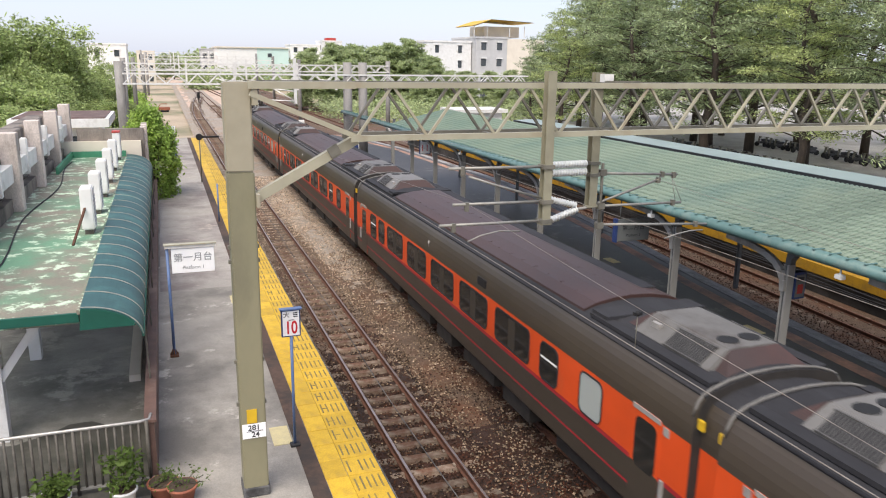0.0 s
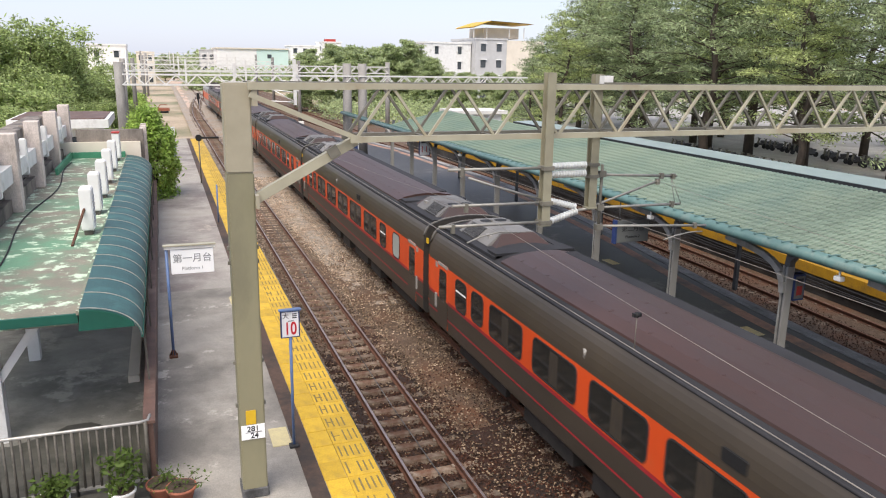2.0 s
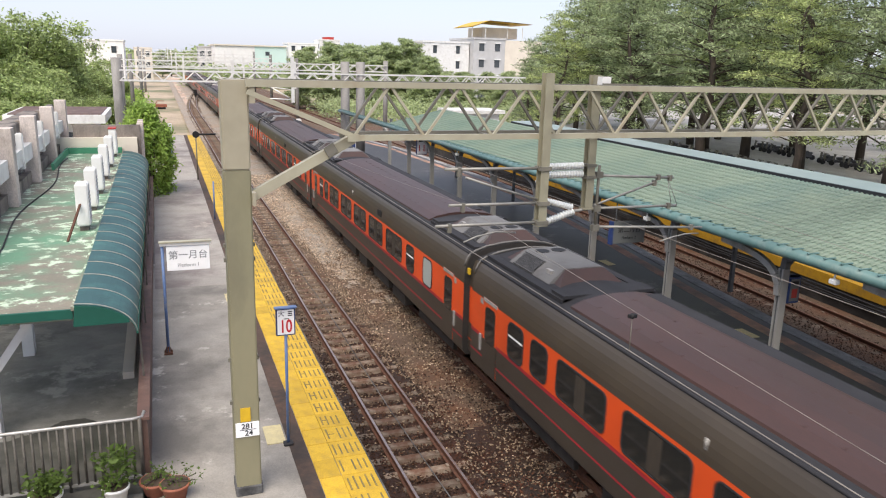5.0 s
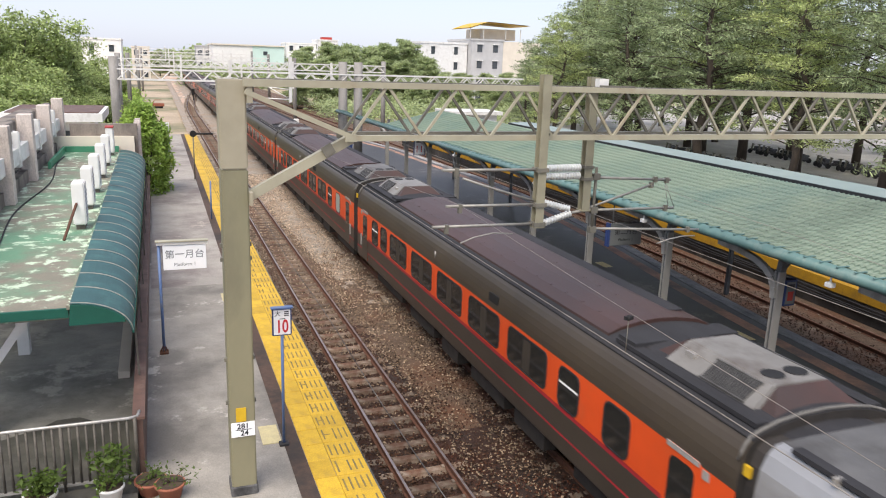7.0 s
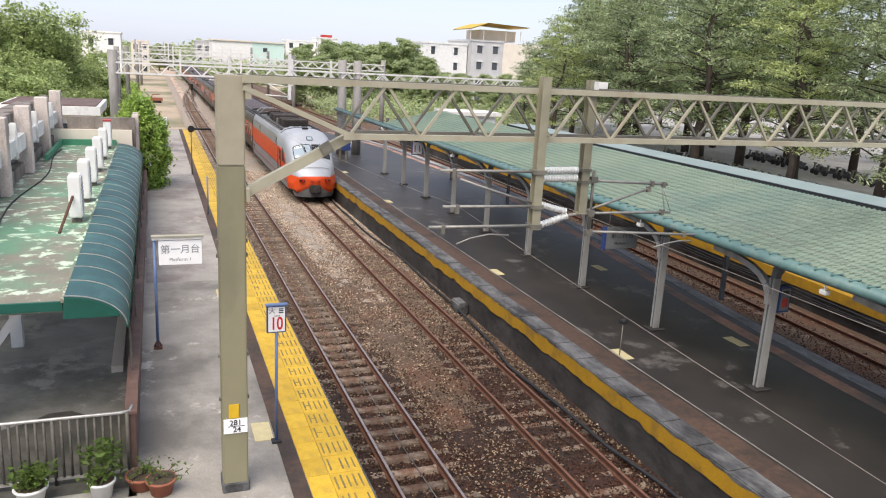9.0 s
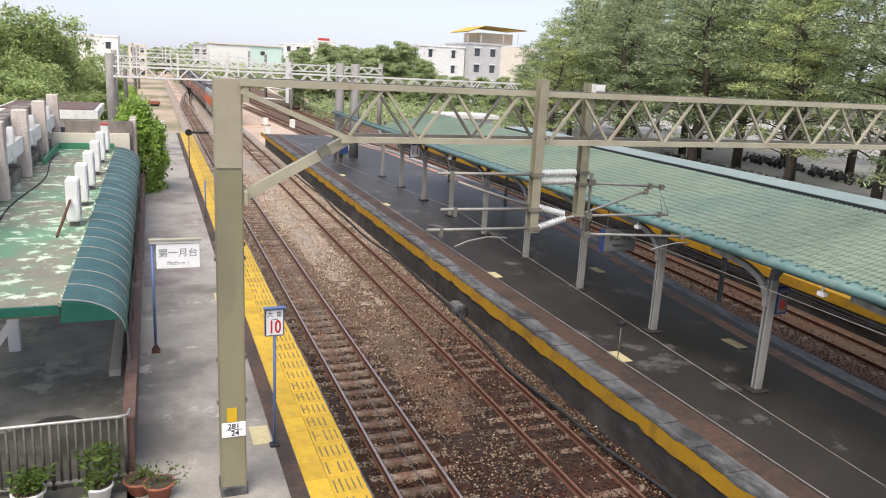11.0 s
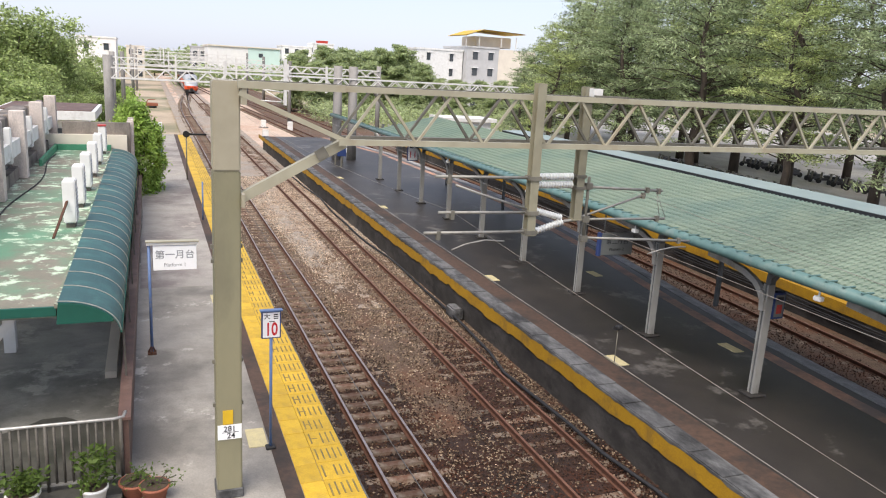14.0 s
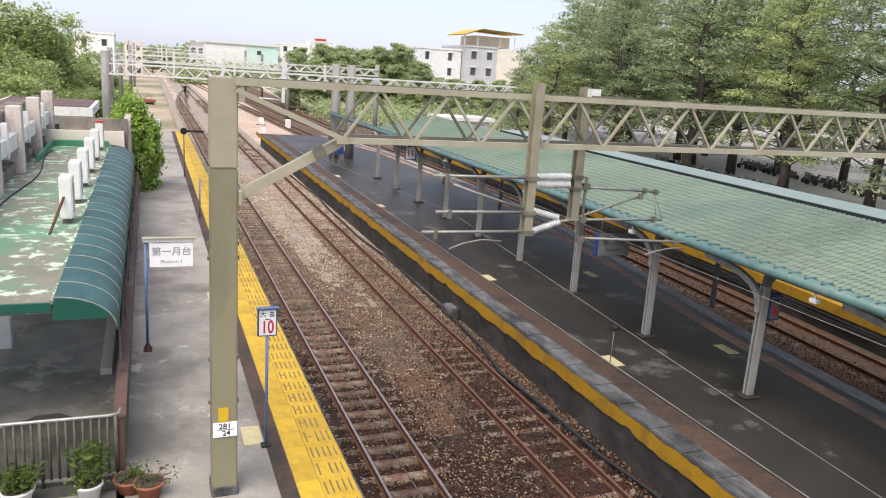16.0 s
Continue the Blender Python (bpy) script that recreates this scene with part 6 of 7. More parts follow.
def pot(x, y, r, h, m, label, plant, seed, z=PZ, ph=0.45):
    t = thing("potted_plant", (x, y, z), label, "potted plant", "pots by the railing")
    b = bmesh.new()
    rod(b, [(0, 0, -0.005), (0, 0, h * 0.85), (0, 0, h * 0.86), (0, 0, h)], r, 20, taper=[r * 0.72, r * 0.95, r * 1.08, r * 1.08])
    part("pot", b, m, t)
    b = bmesh.new()
    disc(b, (0, 0, h - 0.002), r * 0.95, 0.012, 18)
    part("soil", b, M["soil"], t)
    rs = random.Random(seed)
    cs_ = [(rs.gauss(0, r * 0.6), rs.gauss(0, r * 0.6), h + rs.uniform(0.05, ph)) for _ in range(14 if plant else 9)]
    o = new("leaves", leaves("leaves", cs_, 26 if plant else 12, 0.11 if plant else 0.07, (0.08, 0.08, 0.07), M["leaf_pot"], seed))
    o.parent = t
    b = bmesh.new()
    for c in cs_[:7]:
        rod(b, [(0, 0, h), (c[0] * 0.6, c[1] * 0.6, h + (c[2] - h) * 0.6), c], 0.008, 5)
    part("stems", b, M["bark"], t)


pot(-0.42, 12.22, 0.24, 0.24, M["terracotta"], "round terracotta pot with small weeds", False, 1, ph=0.1)
pot(-0.12, 11.98, 0.23, 0.26, M["terracotta"], "terracotta pot filled with green herbs", False, 2, ph=0.18)
pot(-1.02, 12.1, 0.2, 0.3, M["white"], "white pot with a leafy green shrub", True, 3, ph=0.6)
pot(-2.05, 12.2, 0.24, 0.3, M["white"], "white pot with a dark green plant", True, 4, ph=0.32)

# ---- station building beside the first platform ----
bm = bmesh.new()
slab(bm, -9, -0.63, [12.0, 41], 0.2, PZ - 0.02)
struct("passage_floor", bm, M["floor_dark"], "dark damp concrete passage floor", "floor")
bm = bmesh.new()
slab(bm, -9, -0.5, [-10, 11.99], 0.2, PZ - 0.013)
struct("forecourt", bm, M["concrete"], "pale concrete floor in front of the railing", "floor")
# Thin ragged-edged sheet that colours the floor darker along the railing.
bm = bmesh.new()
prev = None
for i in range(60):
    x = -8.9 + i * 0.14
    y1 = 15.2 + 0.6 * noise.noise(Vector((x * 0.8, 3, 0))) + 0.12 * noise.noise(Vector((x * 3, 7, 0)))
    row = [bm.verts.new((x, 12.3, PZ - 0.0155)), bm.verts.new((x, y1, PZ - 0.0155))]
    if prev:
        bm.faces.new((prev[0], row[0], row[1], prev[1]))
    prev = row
struct("trim_gutter", bm, M["drab"], "darker floor strip with a ragged edge along the railing", "floor")
bench = thing("timber_beam", (-1.0, 17.3, PZ), "pale timber plank lying in the passage", "plank")
cuboid("plank", (-0.12, 0.12, 0.0, 4.3, -0.02, 0.14), M["beige"], bench)
wing = thing("station_wing", (0, 0, 0), "low station wing with a mossy flat roof", "building")
b = bmesh.new()
box(b, -6.0, -1.6, 14.0, 36.8, 3.55, 3.75)
part("roof_slab", b, M["deck"], wing, "flaking green and white roof paint")
b = bmesh.new()
box(b, -6.0, -1.62, 13.93, 13.996, 3.6, 3.762)
part("roof_fascia", b, M["teal_dark"], wing, "dark green roof edge")
b = bmesh.new()
box(b, -1.64, -1.5, 13.9, 36.8, 3.752, 3.83)
part("roof_kerb", b, M["deck"], wing, "mossy kerb along the roof edge")
for y0, y1 in ((31.5, 36.78),):
    b = bmesh.new()
    box(b, -3.9, -3.8, y0, y1, 3.752, 4.0)
    box(b, -3.79, -1.65, 36.6, 36.78, 3.752, 4.0)
    part("roof_upstand", b, M["deck_green"], wing, "green painted upstand")
b = bmesh.new()
box(b, -6.0, -5.8, 24.0, 36.0, PZ - 0.02, 3.549)
part("wall", b, M["off_white"], wing, "off-white passage wall")
for y in (15.2, 19.5, 24.0, 28.5, 33.0):
    b = bmesh.new()
    box(b, -3.4, -3.15, y - 0.14, y + 0.14, PZ - 0.02, 3.549)
    part("pillar", b, M["white"], wing)
    b = bmesh.new()
    bar(b, (-3.2, y, 2.2), (-2.3, y, 3.5), 0.12, 0.14)
    part("roof_brace", b, M["white"], wing)
b = bmesh.new()
rod(b, [(-3.6 + 0.15 * math.sin(k * 0.6), 15 + k * 1.0, 3.775) for k in range(21)], 0.02, 6)
tagged(part("roof_cable", b, M["rubber"]), "black cable lying on the flat roof", "cable")
b = bmesh.new()
bar(b, (-2.2, 19.3, 3.76), (-1.95, 20.6, 4.5), 0.05)
tagged(part("rusty_prop", b, M["rail_rust"]), "rusty steel prop leaning on a white box", "prop")
for k, y in enumerate((20.75, 23.4, 26.2, 29.2, 32.3, 35.6)):
    t = thing("roof_box", (-1.93, y, 3.75), "tall white box standing on the roof edge" + (" with a red top" if k == 5 else ""), "box", "white boxes on the roof edge")
    cuboid("case", (-0.15, 0.15, -0.3, 0.3, 0.12, 1.18), M["white"], t, bevel=0.03)
    b = bmesh.new()
    for j in range(7):
        box(b, 0.151, 0.162, -0.24, 0.24, 0.3 + 0.1 * j, 0.35 + 0.1 * j)
    part("slats", b, M["grey_wall"], t)
    cuboid("foot", (-0.1, 0.1, -0.25, 0.25, -0.0, 0.119), M["plaster_dark"], t)
    if k == 5:
        cuboid("red_top", (-0.16, 0.16, -0.31, 0.31, 1.181, 1.23), M["red"], t)
# awning
awn = thing("barrel_awning", (0, 0, 0), "curved teal sheet awning with pale seams", "awning")
prof = [(-1.58 + 0.98 * math.sin(a), 3.26 + 0.60 * math.cos(a)) for a in (math.pi / 2 * k / 12 for k in range(13))]
b = bmesh.new()
sweep(b, prof + [(x - 0.012, z - 0.014) for x, z in prof[::-1]], 13.9, 36.5)
part("sheet", b, M["teal"], awn, "teal translucent sheet")
for k in range(24):
    b = bmesh.new()
    y = 13.93 + 0.98 * k
    for (xa, za), (xb, zb) in zip(prof, prof[1:]):
        bar(b, (xa, y, za + 0.006), (xb, y, zb + 0.006), 0.022, 0.016)
    part("seam", b, M["awning_rib"], awn)
for y in (13.86,):
    b = bmesh.new()
    pp = [p for p in prof if p[1] > 3.49]
    a = [b.verts.new((x, y, z - 0.02)) for x, z in pp] + [b.verts.new((pp[-1][0] + 0.02, y, 3.47)), b.verts.new((-1.62, y, 3.47))]
    c = [b.verts.new((v.co.x, y + 0.05, v.co.z)) for v in a]
    b.faces.new(a[::-1])
    b.faces.new(c)
    for i in range(len(a)):
        b.faces.new((a[i], a[(i + 1) % len(a)], c[(i + 1) % len(a)], c[i]))
    part("end_panel", b, M["teal_dark"], awn, "dark green end panel")
b = bmesh.new()
bar(b, (-0.6, 13.9, 3.26), (-0.6, 36.5, 3.26), 0.04)
part("edge_pipe", b, M["teal_dark"], awn)
for k in range(8):
    b = bmesh.new()
    bar(b, (-0.57, 14.5 + 3.1 * k, 2.17), (-0.59, 14.5 + 3.1 * k, 3.25), 0.035)
    part("support", b, M["baluster"], awn)

# upper storey with piers, along the roof's back
up = thing("upper_storey", (0, 0, 0), "weathered upper storey with pale piers and white sills", "building")
b = bmesh.new()
box(b, -6.0, -4.35, 14.1, 41.0, 3.752, 5.3)
part("wall", b, M["plaster_dark"], up, "dark weathered wall")
for y in (15.2, 19.7, 24.3, 28.8, 33.5, 38.1):
    b = bmesh.new()
    box(b, -4.349, -3.9, y - 0.22, y + 0.22, 3.752, 5.98)
    bmesh.ops.bevel(b, geom=b.edges[:], offset=0.015, segments=1, affect="EDGES")
    part("pier", b, M["plaster"], up, "pale pinkish plaster pier")
for y in (17.45, 22.0, 26.55, 31.15, 35.8):
    b = bmesh.new()
    box(b, -4.6, -4.352, y - 1.9, y + 1.9, 5.302, 5.8)
    bmesh.ops.bevel(b, geom=b.edges[:], offset=0.03, segments=1, affect="EDGES")
    part("upper_panel", b, M["plaster_dark"], up, "brown weathered panel")
    b = bmesh.new()
    box(b, -4.349, -4.05, y - 2.0, y + 2.0, 4.62, 5.12)
    part("sill_panel", b, M["white"], up, "white sill panel")
    b = bmesh.new()
    box(b, -4.2, -4.0, y - 0.1, y + 0.1, 4.5, 5.62)
    bmesh.ops.bevel(b, geom=b.edges[:], offset=0.03, segments=2, affect="EDGES")
    part("sill_bracket", b, M["white"], up, "white upright bracket")
    b = bmesh.new()
    box(b, -4.349, -4.33, y - 1.95, y + 1.95, 4.2, 4.6)
    part("window", b, M["window_far"], up, "dark strip window")
    b = bmesh.new()
    box(b, -4.349, -4.15, y - 2.0, y + 2.0, 3.752, 4.15)
    part("lower_wall", b, M["plaster_dark"], up)
back = thing("roof_end_wall", (0, 0, 0), "beige end wall with a dark weathered parapet", "wall")
cuboid("wall", (-4.3, -1.0, 36.82, 37.0, 2.0, 4.42), M["beige"], back)
cuboid("parapet", (-3.6, -0.85, 37.01, 37.25, 2.0, 4.95), M["plaster_dark"], back)
for k, y in enumerate((37.3, 38.3, 39.3)):
    cuboid("pier", (-1.0, -0.75, y, y + 0.35, 1.0, 5.0), M["plaster"], back)
cuboid("side_wall", (-0.97, -0.87, 37.26, 40.5, 1.0, 4.9), M["plaster_dark"], back)
hut = thing("trackside_hut", (0, 0, 0), "small white hut with an overhanging flat roof", "hut")
cuboid("wall", (-7.0, -3.3, 45.0, 50.0, -0.42, 4.4), M["off_white"], hut)
cuboid("roof", (-7.5, -2.7, 44.3, 50.6, 4.401, 4.85), M["white"], hut, "white flat roof edge")
cuboid("roof_top", (-7.3, -2.9, 44.5, 50.4, 4.851, 4.9), M["brown_wall"], hut, "rusty brown roof top")
cuboid("window", (-4.6, -3.8, 44.94, 44.999, 2.9, 3.9), M["window_far"], hut)


# ---- trees and surroundings ----
def conifer_mesh(H, seed, spread=4.2, limbs=70, low=0.16):
    """Trunk and limbs, and a feathery layered crown, as two meshes."""
    rs = random.Random(seed)
    b = bmesh.new()
    pts = [(rs.gauss(0, 0.12) * k, rs.gauss(0, 0.12) * k, H * k / 7) for k in range(8)]
    rod(b, pts, 0.3, 10, taper=[0.36, 0.31, 0.27, 0.22, 0.17, 0.12, 0.07, 0.02])
    cen = []
    for i in range(limbs):
        f = low + (0.99 - low) * (i / limbs) ** 0.9
        z = H * f
        az = i * 2.4 + rs.uniform(-0.5, 0.5)
        env = min(1.0, 0.65 + 1.2 * (f - low)) if f < 0.45 else 1.0 - 0.75 * ((f - 0.45) / 0.55) ** 1.3
        L = spread * env * rs.uniform(0.55, 1.15)
        k = min(6, int(f * 7))
        p = Vector(pts[k]).lerp(Vector(pts[k + 1]), f * 7 - k) if k < 7 else Vector(pts[-1])
        d = Vector((math.cos(az), math.sin(az), rs.uniform(0.05, 0.5)))
        q1, q2 = p + d * L * 0.5, p + d * L + Vector((0, 0, -0.12 * L))
        rod(b, [p, q1, q2], 0.05, 5, taper=[0.075 * (1.2 - f), 0.045 * (1.2 - f), 0.012])
        for s in range(3 + int(L * 2.2)):
            u = 0.28 + 0.75 * rs.random()
            w = p.lerp(q1, u * 2) if u < 0.5 else q1.lerp(q2, u * 2 - 1)
            side = rs.gauss(0, 0.32) * (1.15 - 0.5 * u) * L * 0.45
            cen.append((w.x - math.sin(az) * side, w.y + math.cos(az) * side, w.z + rs.gauss(0, 0.14)))
    return mesh_of("trunk", b, M["bark"]), cen


def broad_mesh(H, R, seed, clumps=150):
    rs = random.Random(seed)
    b = bmesh.new()
    rod(b, [(0, 0, -0.3), (0.1, 0, H * 0.3), (0.2, 0.1, H * 0.55)], 0.3, 8, taper=[0.32, 0.24, 0.14])
    cen = []
    lobes = [(rs.gauss(0, R * 0.5), rs.gauss(0, R * 0.5), H * rs.uniform(0.42, 0.84), R * rs.uniform(0.35, 0.6)) for _ in range(9)]
    for x, y, z, r in lobes:
        rod(b, [(0.1, 0, H * 0.28), (x * 0.5, y * 0.5, z * 0.75), (x, y, z)], 0.08, 5, taper=[0.13, 0.08, 0.03])
        for _ in range(clumps // 9):
            a, c = rs.uniform(0, 6.28), rs.uniform(-0.7, 1)
            s = math.sqrt(max(0, 1 - c * c))
            k = r * rs.uniform(0.75, 1.05)
            cen.append((x + k * s * math.cos(a), y + k * s * math.sin(a), z + k * c * 0.8))
    return mesh_of("trunk", b, M["bark"]), cen


def tree_kind(name, trunk, crown, label, category, group):
    t = thing(name, (0, 0, 0), label, category, group)
    o = new("trunk", trunk)
    o.parent = t
    o = new("crown", crown)
    o.parent = t
    return t


GZ = -0.42
kinds = []
for k, (H, sp, seed) in enumerate(((17.5, 4.6, 11), (19.0, 5.0, 12), (15.5, 4.4, 13))):
    tr, cen = conifer_mesh(H, seed, sp * 1.35, 78, 0.16)
    crown = leaves("crown", cen, 19, 0.33, (0.32, 0.32, 0.11), M["leaf"], seed, 0.35, 0.24)
    kinds.append((tr, crown))
tr, cen = conifer_mesh(18.0, 14, 6.4, 78, 0.16)
kinds.append((tr, leaves("crown", cen, 19, 0.33, (0.32, 0.32, 0.11), M["leaf_spring"], 14, 0.35, 0.24)))
tr, cen = conifer_mesh(17.0, 15, 5.6, 80, 0.12)
kinds.append((tr, leaves("crown", cen, 20, 0.6, (0.45, 0.45, 0.2), M["leaf_hazed"], 15, 0.2, 0.4)))
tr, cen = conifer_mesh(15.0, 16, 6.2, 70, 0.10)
kinds.append((tr, leaves("crown", cen, 20, 0.6, (0.5, 0.5, 0.25), M["leaf_hazed"], 16, 0.2, 0.4)))
rs = random.Random(21)
first = {}


def plant(k, x, y, s, lab, group):
    if k not in first:
        first[k] = tree_kind("conifer_tree", *kinds[k], lab, "tree", group)
        t = first[k]
        t.matrix_basis = pose(x, y, GZ, 0, 0, rs.uniform(0, 360)) @ Matrix.Diagonal((s, s, s, 1))
    else:
        t = copy_thing(first[k], pose(x, y, GZ, 0, 0, rs.uniform(0, 360)))
        t.scale = (s, s, s)
    return t


for k, x, y, s in ((0, 48, 39, 1.15), (1, 50, 49, 1.17), (2, 45.5, 56, 1.3), (3, 54, 60, 1.37), (0, 56, 71, 1.23), (2, 57, 82, 1.3), (1, 61, 91, 1.12), (2, 63, 104, 0.94), (1, 43, 30, 1.15), (3, 52, 33, 1.21), (1, 60, 52, 1.15), (0, 66, 66, 1.15), (2, 70, 82, 1.23), (3, 46, 45.5, 0.94), (0, 40.5, 21, 1.15), (2, 49, 24, 1.21), (1, 70, 44, 1.15), (0, 76, 60, 1.15), (2, 64, 76, 1.17), (1, 54.5, 66.5, 1.2), (0, 62, 40, 1.15), (3, 58, 96, 0.94), (2, 72, 98, 1.04), (0, 80, 78, 1.09), (1, 84, 52, 1.15), (2, 46, 87, 0.81), (0, 44, 76, 0.96), (2, 50, 97, 0.68), (3, 49, 80, 1.04), (2, 44, 66, 1.1), (0, 53, 88, 0.99), (1, 47.5, 70, 1.04), (2, 41.5, 83, 0.59), (3, 39.5, 72, 0.74)):
    plant(k, x, y, s, "tall dark feathery conifer beside the parking lot", "conifers by the parking lot")
# trees across the yard, their leaf colour lightened for haze
for k, x, y, s in ((5, 23.5, 136, 0.62), (4, 27.5, 130, 0.6), (5, 31, 134, 0.66), (4, 35, 131, 0.62), (5, 38.5, 133, 0.72), (4, 41, 130, 0.7), (5, 44.5, 134, 0.66), (5, 29, 126, 0.55), (4, 34, 124, 0.52), (5, 39, 124, 0.55), (4, 26, 142, 0.6), (5, 44, 126, 0.52), (4, 47, 120, 0.39), (5, 51, 116, 0.45), (4, 55, 112, 0.41), (5, 38, 115, 0.38), (4, 44, 110, 0.38), (5, 31, 117, 0.36), (5, 21.5, 126, 0.5), (4, 25, 122, 0.5), (5, 33, 138, 0.72), (4, 37, 127, 0.65), (5, 42, 121, 0.6), (4, 46, 114, 0.4), (5, 50, 108, 0.47), (4, 29.5, 138, 0.65), (5, 47.5, 128, 0.44)):
    t = plant(k, x, y, s, "", "")
    t["label"], t["group"] = "pale bushy tree beyond the railway yard", "trees across the yard"

bk = []
for k, (H, R, seed) in enumerate(((8.5, 3.6, 31), (10.5, 4.4, 32), (7.0, 3.4, 33))):
    tr, cen = broad_mesh(H, R, seed, 260)
    bk.append((tr, leaves("crown", cen, 60, 0.29, (0.42, 0.42, 0.3), M["leaf_light"], seed, 0.15, 0.55)))
firstb = {}
rs = random.Random(77)
HILL = [(-8, 52, 0.74, 2), (-12, 50, 0.83, 0), (-16, 54, 0.87, 1), (-10.5, 58, 0.87, 0), (-6.5, 62, 0.7, 2), (-14, 62, 0.96, 1), (-20, 58, 1.04, 1), (-9, 70, 0.83, 0), (-17, 70, 1.0, 1), (-24, 66, 1.14, 1), (-5.5, 72, 0.65, 2), (-12, 80, 0.96, 0), (-20, 80, 1.19, 1), (-28, 78, 1.28, 1), (-8, 88, 0.74, 2), (-15, 92, 1.0, 1), (-24, 92, 1.28, 1), (-5.8, 98, 0.61, 2), (-32, 92, 1.42, 1), (-11, 102, 0.83, 0), (-19, 106, 1.04, 1), (-7.5, 112, 0.63, 2), (-13, 120, 0.83, 0), (-26, 110, 1.28, 1), (-6.5, 82, 0.57, 2), (-4.8, 64, 0.48, 2), (-22, 50, 0.95, 0), (-28, 60, 1.14, 1), (-34, 74, 1.33, 1), (-6, 128, 0.61, 0), (-10, 140, 0.7, 1), (-9.5, 90, 0.97, 1), (-12.5, 86, 1.13, 1), (-7.5, 97, 0.8, 0), (-16, 84, 1.22, 1), (-10, 66, 0.87, 2), (-19, 64, 1.13, 1)]
for x, y, s, k in HILL:
    m = pose(x, y, GZ, 0, 0, rs.uniform(0, 360))
    if k not in firstb:
        firstb[k] = tree_kind("broadleaf_tree", *bk[k], "bushy light green broadleaf tree on the slope", "tree", "trees on the slope")
        firstb[k].matrix_basis = m @ Matrix.Diagonal((s, s, s, 1))
    else:
        t = copy_thing(firstb[k], m)
        t.scale = (s, s, s)
# clipped shrub at the platform's back
t = thing("garden_shrub", (-0.75, 42.5, PZ - 0.9), "bright green upright shrub behind the platform wall", "shrub")
rs = random.Random(8)
cen = []
for _ in range(420):
    u, a = rs.random() ** 0.8, rs.uniform(0, 6.28)
    rr = 1.22 * (0.72 + 0.4 * math.sin(3.0 * u + 0.4)) * rs.uniform(0.65, 1.05) * (1.0 if u < 0.75 else 1.0 - 1.9 * (u - 0.75))
    cen.append((rr * math.cos(a), rr * math.sin(a) * 1.5, 0.5 + 4.7 * u))
o = new("foliage", leaves("foliage", cen, 30, 0.24, (0.13, 0.13, 0.2), M["leaf_bush"], 9, -0.6, 0.4))
o.parent = t
for k in range(5):
    b = bmesh.new()
    rod(b, [(0, 0, -0.6), (0.3 * math.cos(k * 1.3), 0.4 * math.sin(k * 1.3), 2), (0.5 * math.cos(k * 1.3), 0.7 * math.sin(k * 1.3), 4.2)], 0.05, 6)
    part("stem", b, M["bark"], t)
# low scrub beside the line and far woods
rs = np.random.RandomState(4)
n = 700
cen = np.stack([rs.uniform(-6.5, -2.6, n), rs.uniform(56, 150, n), rs.uniform(-0.3, 1.8, n)], 1)
me = leaves("scrub", cen, 22, 0.35, (0.4, 0.6, 0.3), M["leaf_bush"], 41, 0.0, 0.5)
tagged(new("scrub", me), "low green scrub along the railway", "scrub", kind="stuff")
n = 900
cen = np.stack([rs.uniform(22, 58, n), rs.uniform(96, 122, n), rs.uniform(-0.3, 2.2, n)], 1)
me = leaves("scrub", cen, 20, 0.4, (0.5, 0.5, 0.35), M["leaf_hazed"], 42, 0.0, 0.5)
tagged(new("scrub", me), "yellowish green scrub beyond the sidings", "scrub", kind="stuff")
n = 420
cen = np.stack([rs.uniform(6, 46, n), rs.uniform(205, 222, n), rs.uniform(-0.3, 1, n) ** 1.0 * 5.2], 1)
me = leaves("scrub", cen, 22, 0.8, (1.0, 1.0, 0.5), M["leaf_hazed"], 44, 0.0, 0.6)
tagged(new("scrub", me), "pale scrub before the warehouse", "scrub", kind="stuff")
n = 5200
ang = rs.uniform(-0.75, 1.25, n)
rad = rs.uniform(330, 460, n)
hgt = 5 + 4.5 * np.abs(np.sin(ang * 23.0)) ** 2 + 2.5 * np.abs(np.sin(ang * 61.0 + 1))
cen = np.stack([rad * np.sin(ang), rad * np.cos(ang), rs.uniform(0, 1, n) ** 0.7 * hgt], 1)
me = leaves("far_woods", cen, 9, 2.4, (2.2, 2.2, 0.8), M["leaf_hazed"], 43, 0.0, 0.7)
tagged(new("far_woods", me), "hazy green woods on the horizon", "woods", kind="stuff")
t = plant(4, 33.0, 285, 0.62, "", "")
t["label"], t["group"] = "lone pale tree above the sheds", "trees on the horizon"
for x, y, s in ((12.5, 262, 0.5), (5.0, 300, 0.62), (2.0, 296, 0.6), (-2.0, 305, 0.55)):
    t = plant(5, x, y, s, "", "")
    t["label"], t["group"] = "pale tree on the horizon", "trees on the horizon"

# parking lot
bm = bmesh.new()
slab(bm, 31, 130, [5, 150], -0.44, -0.36)
struct("parking_lot", bm, M["lot"], "pale paved parking lot behind the trees", "parking lot")


